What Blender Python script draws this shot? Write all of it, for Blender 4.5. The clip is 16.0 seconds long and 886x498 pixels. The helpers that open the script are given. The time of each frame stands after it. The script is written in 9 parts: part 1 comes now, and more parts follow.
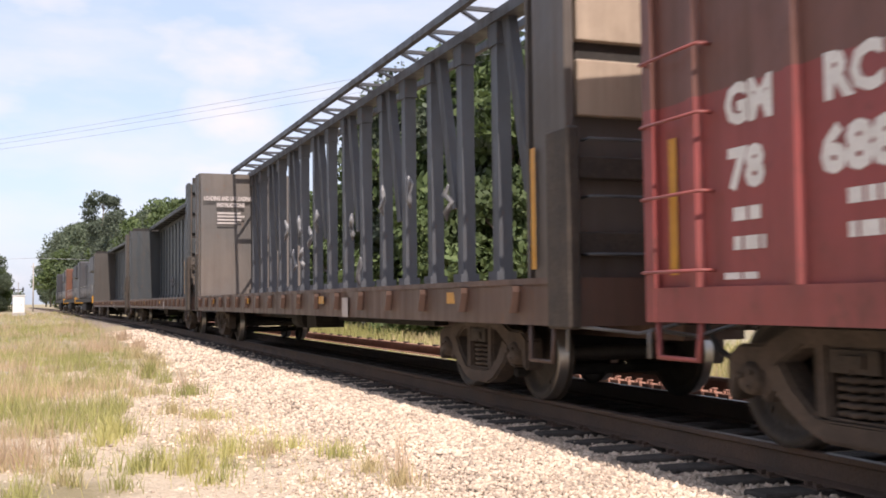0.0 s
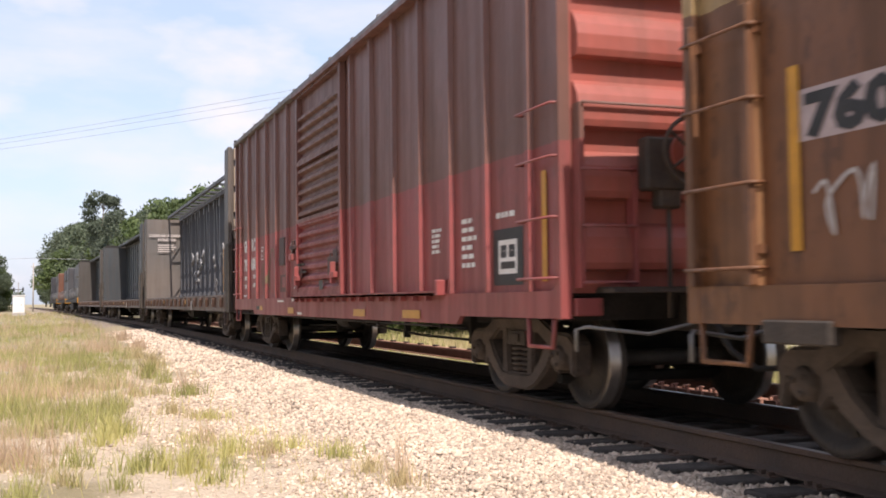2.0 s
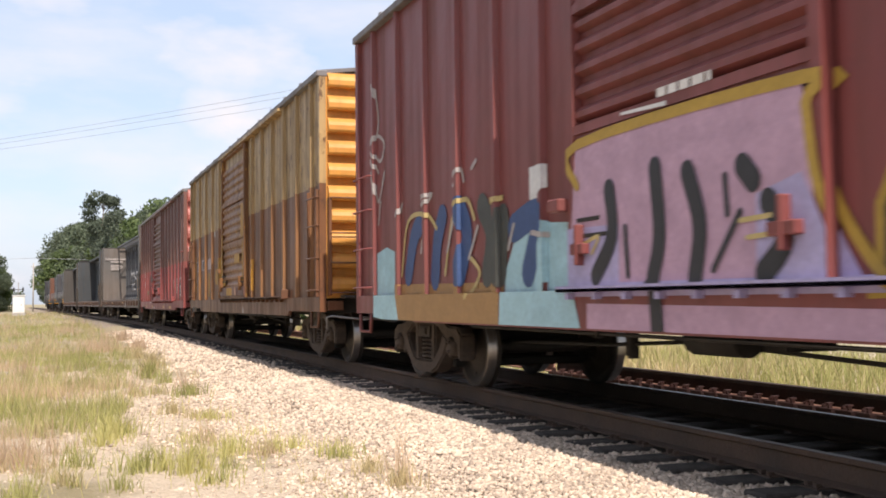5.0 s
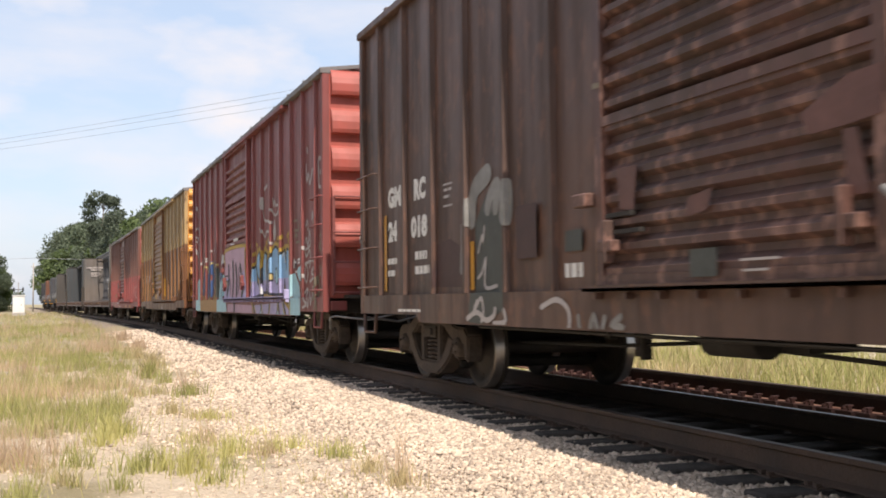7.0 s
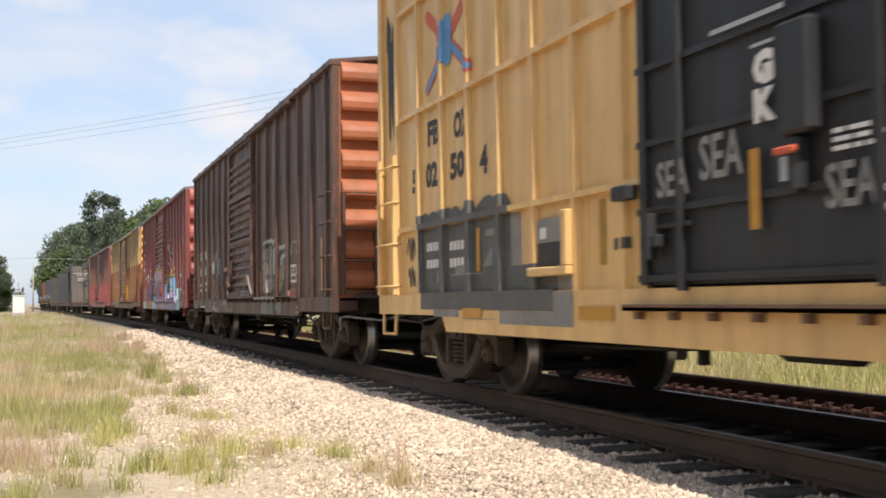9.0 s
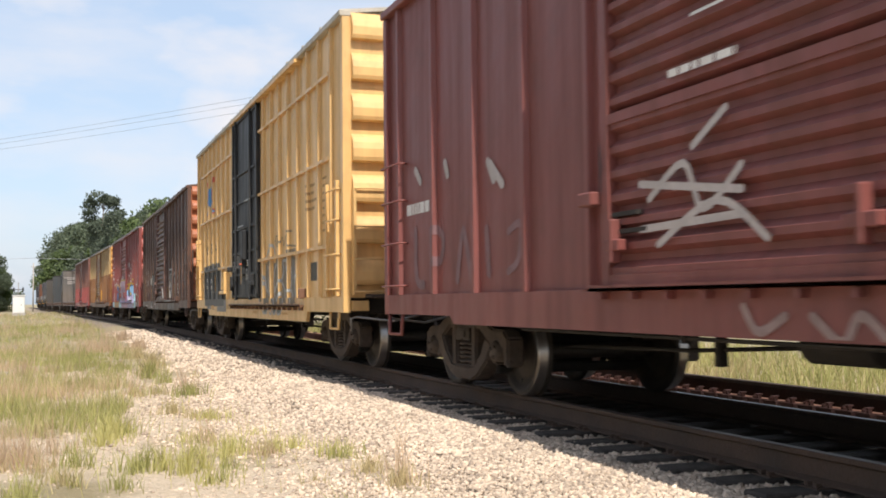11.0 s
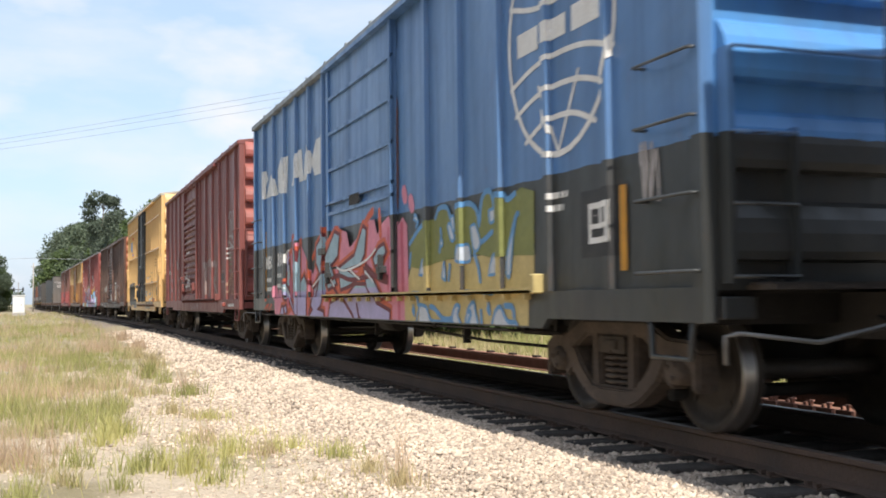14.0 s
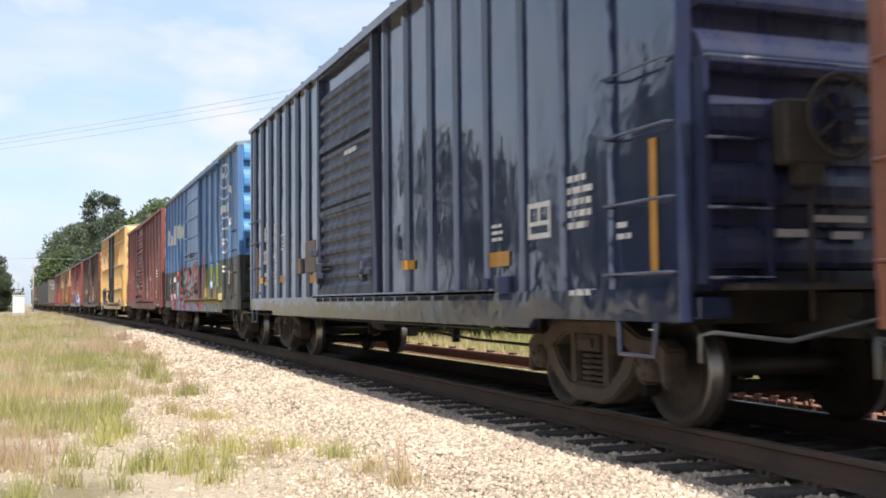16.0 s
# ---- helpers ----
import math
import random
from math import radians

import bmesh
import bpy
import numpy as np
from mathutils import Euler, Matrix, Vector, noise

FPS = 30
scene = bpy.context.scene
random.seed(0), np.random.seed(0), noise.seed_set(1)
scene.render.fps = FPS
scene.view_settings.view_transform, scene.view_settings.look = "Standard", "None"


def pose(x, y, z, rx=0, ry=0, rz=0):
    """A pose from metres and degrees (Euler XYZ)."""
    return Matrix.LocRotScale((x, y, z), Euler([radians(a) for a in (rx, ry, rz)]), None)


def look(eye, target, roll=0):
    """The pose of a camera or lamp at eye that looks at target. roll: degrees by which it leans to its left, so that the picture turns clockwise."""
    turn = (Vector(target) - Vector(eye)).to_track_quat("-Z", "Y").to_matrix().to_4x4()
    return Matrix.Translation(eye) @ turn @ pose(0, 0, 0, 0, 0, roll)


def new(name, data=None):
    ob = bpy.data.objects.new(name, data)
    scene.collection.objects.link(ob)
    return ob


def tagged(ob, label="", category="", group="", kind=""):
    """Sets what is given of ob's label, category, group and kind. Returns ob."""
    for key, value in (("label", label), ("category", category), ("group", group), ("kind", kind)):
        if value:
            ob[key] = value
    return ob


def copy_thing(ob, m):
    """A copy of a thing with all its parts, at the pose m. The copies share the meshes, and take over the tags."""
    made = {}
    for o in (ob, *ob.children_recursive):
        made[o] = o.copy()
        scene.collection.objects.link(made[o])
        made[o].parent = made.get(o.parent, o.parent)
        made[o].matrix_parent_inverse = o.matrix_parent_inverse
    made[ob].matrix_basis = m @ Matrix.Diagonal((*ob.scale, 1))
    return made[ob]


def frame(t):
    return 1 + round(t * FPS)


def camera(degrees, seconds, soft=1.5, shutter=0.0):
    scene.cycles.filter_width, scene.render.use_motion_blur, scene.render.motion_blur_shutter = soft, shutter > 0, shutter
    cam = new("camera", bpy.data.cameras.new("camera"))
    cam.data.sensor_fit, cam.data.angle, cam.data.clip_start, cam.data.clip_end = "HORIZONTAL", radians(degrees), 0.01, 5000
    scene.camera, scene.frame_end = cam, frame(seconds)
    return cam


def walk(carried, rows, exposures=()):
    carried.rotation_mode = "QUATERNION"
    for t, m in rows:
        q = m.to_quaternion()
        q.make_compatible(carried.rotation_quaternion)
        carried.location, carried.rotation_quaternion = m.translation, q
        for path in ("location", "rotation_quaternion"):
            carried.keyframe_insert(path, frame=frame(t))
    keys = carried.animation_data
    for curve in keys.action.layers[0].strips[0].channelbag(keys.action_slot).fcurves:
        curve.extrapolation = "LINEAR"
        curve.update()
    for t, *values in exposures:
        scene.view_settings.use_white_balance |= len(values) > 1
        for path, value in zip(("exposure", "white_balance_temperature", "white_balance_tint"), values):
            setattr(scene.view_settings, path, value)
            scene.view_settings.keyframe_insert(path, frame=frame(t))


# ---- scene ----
cam = camera(45.7, 16.0, soft=1.75, shutter=0.2)
EYE = Vector((0.0, 0.0, 0.956))
YAW, PITCH, ROLL = radians(20.43), radians(2.78), -0.57
AIM = Vector((math.sin(YAW) * math.cos(PITCH), math.cos(YAW) * math.cos(PITCH), math.sin(PITCH)))
walk(cam, [(0.0, look(EYE, EYE + AIM, ROLL)), (16.0, look(EYE, EYE + AIM, ROLL))], exposures=[(0.0, 0.92, 6600, 19), (3.0, 0.92, 6600, 17), (5.5, 0.88, 6700, 15), (7.0, 0.84, 6750, 14), (8.0, 0.82, 6700, 13), (10.2, 0.76, 6550, 11), (12.5, 0.84, 6500, 11), (13.5, 0.88, 6300, 9), (16.0, 0.9, 6350, 10)])

# ---- light ----
SUN_EL = radians(54.0)
world = bpy.data.worlds.new("sky")
scene.world = world
world.use_nodes = True
wn, wl = world.node_tree.nodes, world.node_tree.links
wn.clear()
w_out, w_bg, w_sky = wn.new("ShaderNodeOutputWorld"), wn.new("ShaderNodeBackground"), wn.new("ShaderNodeTexSky")
w_sky.sky_type, w_sky.sun_disc = "NISHITA", False
w_sky.sun_elevation, w_sky.sun_rotation = SUN_EL, math.pi
w_sky.air_density, w_sky.dust_density = 1.0, 1.6
w_co, w_map = wn.new("ShaderNodeTexCoord"), wn.new("ShaderNodeMapping")
w_map.inputs["Scale"].default_value = (1.0, 1.0, 3.4)
w_map.inputs["Location"].default_value = (0.35, 0.1, 0.55)
w_no = wn.new("ShaderNodeTexNoise")
w_no.inputs["Scale"].default_value, w_no.inputs["Detail"].default_value, w_no.inputs["Roughness"].default_value = 4.6, 7.0, 0.56
w_ramp = wn.new("ShaderNodeValToRGB")
w_ramp.color_ramp.elements[0].position, w_ramp.color_ramp.elements[1].position = 0.4, 0.9
w_map2, w_no2, w_ramp2, w_most = wn.new("ShaderNodeMapping"), wn.new("ShaderNodeTexNoise"), wn.new("ShaderNodeValToRGB"), wn.new("ShaderNodeMath")
w_map2.inputs["Scale"].default_value, w_map2.inputs["Location"].default_value = (1.0, 1.0, 2.2), (1.3, 0.4, 0.2)
w_no2.inputs["Scale"].default_value, w_no2.inputs["Detail"].default_value, w_no2.inputs["Roughness"].default_value = 6.5, 8.0, 0.5
w_ramp2.color_ramp.elements[0].position, w_ramp2.color_ramp.elements[1].position = 0.53, 0.74
w_most.operation = "MAXIMUM"
w_mix = wn.new("ShaderNodeMix")
w_mix.data_type = "RGBA"
w_mix.inputs[7].default_value = (5.35, 5.25, 5.4, 1)
wl.new(w_co.outputs["Generated"], w_map.inputs["Vector"])
wl.new(w_map.outputs["Vector"], w_no.inputs["Vector"])
wl.new(w_no.outputs["Fac"], w_ramp.inputs["Fac"])
wl.new(w_co.outputs["Generated"], w_map2.inputs["Vector"])
wl.new(w_map2.outputs["Vector"], w_no2.inputs["Vector"])
wl.new(w_no2.outputs["Fac"], w_ramp2.inputs["Fac"])
wl.new(w_ramp.outputs["Color"], w_most.inputs[0])
wl.new(w_ramp2.outputs["Color"], w_most.inputs[1])
wl.new(w_most.outputs[0], w_mix.inputs[0])
w_haze = wn.new("ShaderNodeMix")
w_haze.data_type = "RGBA"
w_haze.inputs[0].default_value = 0.6
w_haze.inputs[7].default_value = (3.9, 4.8, 6.0, 1)
wl.new(w_sky.outputs["Color"], w_haze.inputs[6])
wl.new(w_haze.outputs[2], w_mix.inputs[6])
wl.new(w_mix.outputs[2], w_bg.inputs["Color"])
w_bg.inputs["Strength"].default_value = 0.1
wl.new(w_bg.outputs["Background"], w_out.inputs["Surface"])
sun_data = bpy.data.lights.new("sun", "SUN")
sun_data.energy, sun_data.angle, sun_data.color = 3.4, radians(0.55), (1.0, 0.93, 0.82)
sun = new("sun", sun_data)
SUN_WAY = Vector((0.025, math.cos(SUN_EL), -math.sin(SUN_EL)))
sun.matrix_world = look((0, -20, 40), Vector((0, -20, 40)) + SUN_WAY)

# ---- materials ----


def nodes_of(name):
    m = bpy.data.materials.new(name)
    m.use_nodes = True
    n, l = m.node_tree.nodes, m.node_tree.links
    return m, n, l, n["Principled BSDF"]


def rgb(c):
    return (*c, 1) if len(c) == 3 else c


def mixed(n, l, fac, a, b, mode="MIX"):
    x = n.new("ShaderNodeMix")
    x.data_type, x.blend_type = "RGBA", mode
    for socket, value in ((x.inputs[0], fac), (x.inputs[6], a), (x.inputs[7], b)):
        if isinstance(value, (int, float)):
            socket.default_value = value
        elif isinstance(value, tuple):
            socket.default_value = rgb(value)
        else:
            l.new(value, socket)
    return x.outputs[2]


def noised(n, l, scale, stretch=(1, 1, 1), detail=4.0, lo=0.4, hi=0.6, rough=0.55, offset=(0, 0, 0), coord="Object"):
    co, mp, no, mr = n.new("ShaderNodeTexCoord"), n.new("ShaderNodeMapping"), n.new("ShaderNodeTexNoise"), n.new("ShaderNodeMapRange")
    mp.inputs["Scale"].default_value, mp.inputs["Location"].default_value = stretch, offset
    no.inputs["Scale"].default_value, no.inputs["Detail"].default_value, no.inputs["Roughness"].default_value = scale, detail, rough
    mr.inputs["From Min"].default_value, mr.inputs["From Max"].default_value = lo, hi
    l.new(co.outputs[coord], mp.inputs["Vector"])
    l.new(mp.outputs["Vector"], no.inputs["Vector"])
    l.new(no.outputs["Fac"], mr.inputs["Value"])
    return mr.outputs["Result"]


def bumped(n, l, bsdf, height, strength=0.3, distance=0.01):
    b = n.new("ShaderNodeBump")
    b.inputs["Strength"].default_value, b.inputs["Distance"].default_value = strength, distance
    l.new(height, b.inputs["Height"])
    l.new(b.outputs["Normal"], bsdf.inputs["Normal"])


def times(n, l, a, k):
    m = n.new("ShaderNodeMath")
    m.operation = "MULTIPLY"
    l.new(a, m.inputs[0])
    if isinstance(k, (int, float)):
        m.inputs[1].default_value = k
    else:
        l.new(k, m.inputs[1])
    return m.outputs[0]


def plain(name, base, other, scale=3.0, rough=0.8, metal=0.0, bump=0.3, fine=40.0, lo=0.35, hi=0.65, distance=0.01, by_island=0.0, coord="Object"):
    """A surface with broad and fine variation between two tones."""
    m, n, l, b = nodes_of(name)
    broad = noised(n, l, scale, lo=lo, hi=hi, coord=coord)
    grain = noised(n, l, fine, lo=0.3, hi=0.7, coord=coord)
    c = mixed(n, l, broad, base, other)
    dark = tuple(v * 0.6 for v in base)
    c = mixed(n, l, times(n, l, grain, 0.5), c, dark)
    if by_island:
        g, hs, mr = n.new("ShaderNodeNewGeometry"), n.new("ShaderNodeHueSaturation"), n.new("ShaderNodeMapRange")
        mr.inputs["To Min"].default_value, mr.inputs["To Max"].default_value = 1 - by_island, 1 + by_island
        l.new(g.outputs["Random Per Island"], mr.inputs["Value"])
        l.new(mr.outputs["Result"], hs.inputs["Value"])
        l.new(c, hs.inputs["Color"])
        c = hs.outputs["Color"]
    l.new(c, b.inputs["Base Color"])
    b.inputs["Roughness"].default_value, b.inputs["Metallic"].default_value = rough, metal
    if bump:
        bumped(n, l, b, grain, bump, distance)
    return m


def paint(name, base, faded, dirt=(0.06, 0.045, 0.035), dirty=0.5, rust=(0.17, 0.07, 0.03), rusty=0.25, rough=0.55, split=None, upper=None, upper_faded=None, seed=0.0, spread=0.2, dent=0.35, peel=0.6, ior=1.5):
    """Weathered car paint: fading, run-down streaks, grime and rust spots; split gives a second colour above that height."""
    m, n, l, b = nodes_of(name)
    broad = noised(n, l, 0.55, lo=0.35, hi=0.65, offset=(seed, seed * 2, seed))
    c = mixed(n, l, broad, base, faded)
    if split is not None:
        co, sp, mt, wob = n.new("ShaderNodeTexCoord"), n.new("ShaderNodeSeparateXYZ"), n.new("ShaderNodeMath"), n.new("ShaderNodeMath")
        l.new(co.outputs["Object"], sp.inputs["Vector"])
        edge = noised(n, l, 3.0, lo=0.0, hi=1.0, offset=(seed, 0, 0))
        l.new(times(n, l, edge, 0.06), wob.inputs[1])
        wob.operation = "ADD"
        l.new(sp.outputs["Z"], wob.inputs[0])
        mt.operation, mt.inputs[1].default_value = "GREATER_THAN", split + 0.03
        l.new(wob.outputs[0], mt.inputs[0])
        c = mixed(n, l, mt.outputs[0], c, mixed(n, l, broad, upper, upper_faded or upper))
    streak = noised(n, l, 1.0, stretch=(5.0, 5.0, 0.35), detail=6, lo=0.42, hi=0.75, offset=(seed, seed, 0))
    c = mixed(n, l, times(n, l, streak, dirty), c, dirt)
    cloud = noised(n, l, 2.3, detail=7, lo=0.5, hi=0.72, rough=0.65, offset=(0, seed * 3, 0))
    c = mixed(n, l, times(n, l, cloud, dirty * 0.6), c, dirt)
    spots = noised(n, l, 7.0, stretch=(1, 1, 0.45), detail=8, lo=peel, hi=peel + 0.06, rough=0.7, offset=(seed, 0, seed))
    c = mixed(n, l, times(n, l, spots, rusty), c, rust)
    l.new(c, b.inputs["Base Color"])
    rr = n.new("ShaderNodeMapRange")
    rr.inputs["To Min"].default_value, rr.inputs["To Max"].default_value = max(0.05, rough - 0.08), min(1.0, rough + spread)
    l.new(streak, rr.inputs["Value"])
    l.new(rr.outputs["Result"], b.inputs["Roughness"])
    b.inputs["IOR"].default_value = ior
    dents = noised(n, l, 1.6, detail=3, lo=0.2, hi=0.8, offset=(seed, 1, 2))
    bumped(n, l, b, dents, dent, 0.03)
    return m


STEEL = plain("grimy_steel", (0.045, 0.036, 0.03), (0.085, 0.065, 0.05), 4.0, 0.75, 0.1, 0.3, 30)
TRUCK = plain("dusty_truck_iron", (0.066, 0.05, 0.04), (0.118, 0.09, 0.07), 3.0, 0.9, 0.0, 0.4, 25)
WHEEL = plain("wheel_steel", (0.036, 0.029, 0.024), (0.064, 0.051, 0.041), 3.5, 0.65, 0.2, 0.2, 30)
TREAD = plain("polished_tread", (0.45, 0.43, 0.41), (0.3, 0.28, 0.26), 5.0, 0.3, 0.9, 0.05, 60)
DARK = plain("underframe_black", (0.02, 0.018, 0.016), (0.04, 0.034, 0.03), 3.0, 0.85, 0.0, 0.3, 30)
RAILSIDE = plain("rusty_rail", (0.125, 0.078, 0.055), (0.085, 0.06, 0.047), 2.0, 0.85, 0.0, 0.4, 45)
RAILTOP = plain("worn_rail_head", (0.22, 0.18, 0.15), (0.17, 0.135, 0.11), 3.0, 0.45, 0.4, 0.05, 70)
RUST = plain("bright_rust", (0.46, 0.24, 0.18), (0.34, 0.18, 0.13), 4.0, 0.9, 0.0, 0.5, 40)
OLDRAIL = plain("black_old_rail", (0.035, 0.024, 0.02), (0.06, 0.036, 0.028), 3.0, 0.85, 0.0, 0.4, 40)
TIE = plain("creosoted_tie", (0.05, 0.042, 0.036), (0.11, 0.092, 0.08), 5.0, 0.9, 0.0, 0.7, 60)
STONE = plain("limestone_ballast", (0.63, 0.505, 0.395), (0.5, 0.4, 0.31), 1.2, 0.95, 0.0, 0.4, 60, by_island=0.42)
BALLAST = plain("ballast_bed", (0.42, 0.34, 0.26), (0.26, 0.205, 0.155), 22.0, 0.95, 0.0, 1.0, 34, distance=0.05)
WHITE = plain("stencil_white", (0.84, 0.82, 0.79), (0.72, 0.69, 0.65), 6.0, 0.6, 0.0, 0.05, 60)
AMBER = plain("amber_reflector", (0.62, 0.3, 0.03), (0.5, 0.24, 0.03), 8.0, 0.4, 0.0, 0.05, 60)
BLACKP = plain("black_paint", (0.02, 0.02, 0.022), (0.035, 0.034, 0.035), 4.0, 0.55, 0.0, 0.1, 40)
GALV = plain("galvanised", (0.3, 0.3, 0.3), (0.2, 0.19, 0.18), 3.0, 0.5, 0.4, 0.1, 30)
CLOTH = plain("torn_plastic_wrap", (0.25, 0.25, 0.255), (0.13, 0.13, 0.14), 6.0, 0.4, 0.0, 0.3, 20)


def spray(name, c, k=0.8):
    return plain(name, c, tuple(v * k for v in c), 5.0, 0.6, 0.0, 0.08, 25, lo=0.3, hi=0.7)


SPRAY = {"blue": spray("spray_sky_blue", (0.26, 0.47, 0.72), 0.9), "lav": spray("spray_lavender", (0.47, 0.42, 0.66)), "gold": spray("spray_gold", (0.5, 0.32, 0.05)),
         "black": spray("spray_black", (0.03, 0.03, 0.035)), "cyan": spray("spray_pale_cyan", (0.42, 0.68, 0.76)), "pink": spray("spray_pink", (0.74, 0.27, 0.36)),
         "rose": spray("spray_dusty_rose", (0.56, 0.36, 0.48)), "rosepale": spray("old_pale_panel", (0.5, 0.4, 0.4)), "red": spray("spray_red_orange", (0.66, 0.13, 0.06)), "maroon": spray("spray_maroon", (0.17, 0.025, 0.035)),
         "white": spray("spray_white", (0.8, 0.8, 0.79)), "grey": spray("spray_silver_grey", (0.21, 0.21, 0.2)), "olive": spray("spray_olive", (0.235, 0.25, 0.075)),
         "mustard": spray("spray_mustard", (0.6, 0.47, 0.2)), "navy": spray("spray_navy", (0.05, 0.1, 0.25)), "tan": spray("spray_tan", (0.42, 0.24, 0.09)),
         "chalk": spray("spray_thin_white", (0.52, 0.47, 0.45)), "oldgold": spray("old_gold_paint", (0.5, 0.27, 0.04), 0.6), "char": spray("charcoal_patch", (0.13, 0.13, 0.125), 0.65), "dusty": spray("spray_worn_white", (0.3, 0.29, 0.275), 0.6), "slate": spray("spray_slate", (0.075, 0.08, 0.072), 0.7), "drab": spray("spray_drab_grey", (0.24, 0.195, 0.135), 0.75), "sage": spray("spray_sage", (0.2, 0.15, 0.085), 0.8), "umber": spray("umber_board", (0.075, 0.034, 0.03), 0.7), "board": spray("weathered_board", (0.2, 0.15, 0.12), 0.75), "pearl": spray("spray_pearl", (0.5, 0.52, 0.53), 0.7), "azure": spray("spray_azure", (0.14, 0.34, 0.62)), "pearl2": spray("spray_ice_white", (0.6, 0.64, 0.7), 0.85),
         "rosewood": spray("bare_primer", (0.15, 0.068, 0.056), 0.65), "ice": spray("spray_grey_blue", (0.36, 0.5, 0.58), 0.75), "rosewood2": spray("faded_pink_metal", (0.36, 0.15, 0.13), 0.8), "rosered": spray("spray_rose_red", (0.6, 0.13, 0.2)), "tanpale": spray("spray_pale_tan", (0.5, 0.29, 0.2)), "faint": spray("worn_chalk", (0.38, 0.27, 0.25), 0.55), "faint2": spray("worn_mauve", (0.27, 0.15, 0.16), 0.6),
         "chipped": plain("chipped_white_coat", (0.42, 0.39, 0.36), (0.13, 0.068, 0.05), 11.0, 0.7, 0.0, 0.3, 30, lo=0.47, hi=0.54)}

# ---- mesh helpers ----


def quad_box(bm, x0, x1, y0, y1, z0, z1):
    v = [bm.verts.new(p) for p in ((x0, y0, z0), (x1, y0, z0), (x1, y1, z0), (x0, y1, z0), (x0, y0, z1), (x1, y0, z1), (x1, y1, z1), (x0, y1, z1))]
    for f in ((0, 3, 2, 1), (4, 5, 6, 7), (0, 1, 5, 4), (1, 2, 6, 5), (2, 3, 7, 6), (3, 0, 4, 7)):
        bm.faces.new([v[i] for i in f])
    return bm


def boxes(*list_of, bevel=0.0):
    bm = bmesh.new()
    for b in list_of:
        quad_box(bm, min(b[0], b[1]), max(b[0], b[1]), min(b[2], b[3]), max(b[2], b[3]), min(b[4], b[5]), max(b[4], b[5]))
    if bevel:
        bmesh.ops.bevel(bm, geom=bm.edges[:], offset=bevel, segments=1, affect="EDGES")
    return bm


def prism(bm, pts, a, b, axis="x"):
    """A polygon pulled from a to b along an axis; pts are the two other coordinates, in order."""
    def at(p, q):
        return {"x": (q, p[0], p[1]), "y": (p[0], q, p[1]), "z": (p[0], p[1], q)}[axis]
    lo, hi = [bm.verts.new(at(p, a)) for p in pts], [bm.verts.new(at(p, b)) for p in pts]
    faces = [bm.faces.new(lo), bm.faces.new(hi)]
    for i in range(len(pts)):
        j = (i + 1) % len(pts)
        faces.append(bm.faces.new((lo[i], lo[j], hi[j], hi[i])))
    bmesh.ops.recalc_face_normals(bm, faces=faces)
    return bm


def tube(bm, pts, r, n=6, closed=False):
    """A round bar along points."""
    pts = [Vector(p) for p in pts]
    rings, side = [], None
    for i, p in enumerate(pts):
        a, b = pts[max(i - 1, 0)], pts[min(i + 1, len(pts) - 1)]
        way = (b - a).normalized()
        if side is None:
            side = way.orthogonal().normalized()
        side = (side - way * side.dot(way)).normalized()
        up = way.cross(side)
        rr = r[i] if isinstance(r, (list, tuple)) else r
        rings.append([bm.verts.new(p + rr * (math.cos(k * math.tau / n) * side + math.sin(k * math.tau / n) * up)) for k in range(n)])
    for a, b in zip(rings, rings[1:]):
        for k in range(n):
            bm.faces.new((a[k], a[(k + 1) % n], b[(k + 1) % n], b[k])).smooth = True
    bm.faces.new(rings[0][::-1])
    bm.faces.new(rings[-1])
    return bm


def lathe(bm, profile, n=32, centre=(0, 0, 0), smooth=True):
    """Points (x, radius) turned round the x axis."""
    c = Vector(centre)
    rings = [[bm.verts.new(c + Vector((x, r * math.cos(k * math.tau / n), r * math.sin(k * math.tau / n)))) for k in range(n)] for x, r in profile]
    for a, b in zip(rings, rings[1:]):
        for k in range(n):
            bm.faces.new((a[k], b[k], b[(k + 1) % n], a[(k + 1) % n])).smooth = smooth
    bm.faces.new(rings[0])
    bm.faces.new(rings[-1][::-1])
    return bm


def finish(name, bm, material):
    me = bpy.data.meshes.new(name)
    bm.to_mesh(me)
    bm.free()
    for m in material if isinstance(material, (list, tuple)) else (material,):
        me.materials.append(m)
    return me


def part(name, bm, material, parent=None, label="", at=None):
    """Links a bmesh, or a mesh that others share, as one object under its thing."""
    me = bm if isinstance(bm, bpy.types.Mesh) else finish(name, bm, material)
    ob = new(name, me)
    if parent:
        ob.parent = parent
    if at is not None:
        ob.location = at
    return tagged(ob, label)


def bulk(name, verts, faces, material, smooth=False):
    """One mesh from arrays of equal faces."""
    verts, faces = np.asarray(verts, np.float32), np.asarray(faces, np.int32)
    me = bpy.data.meshes.new(name)
    k = faces.shape[1]
    me.vertices.add(len(verts))
    me.vertices.foreach_set("co", verts.ravel())
    me.loops.add(faces.size)
    me.loops.foreach_set("vertex_index", faces.ravel())
    me.polygons.add(len(faces))
    me.polygons.foreach_set("loop_start", np.arange(len(faces), dtype=np.int32) * k)
    me.update(calc_edges=True)
    if smooth:
        me.polygons.foreach_set("use_smooth", np.ones(len(faces), bool))
    me.materials.append(material)
    return me


# ---- the line of the track ----
TRACK_X = 5.2


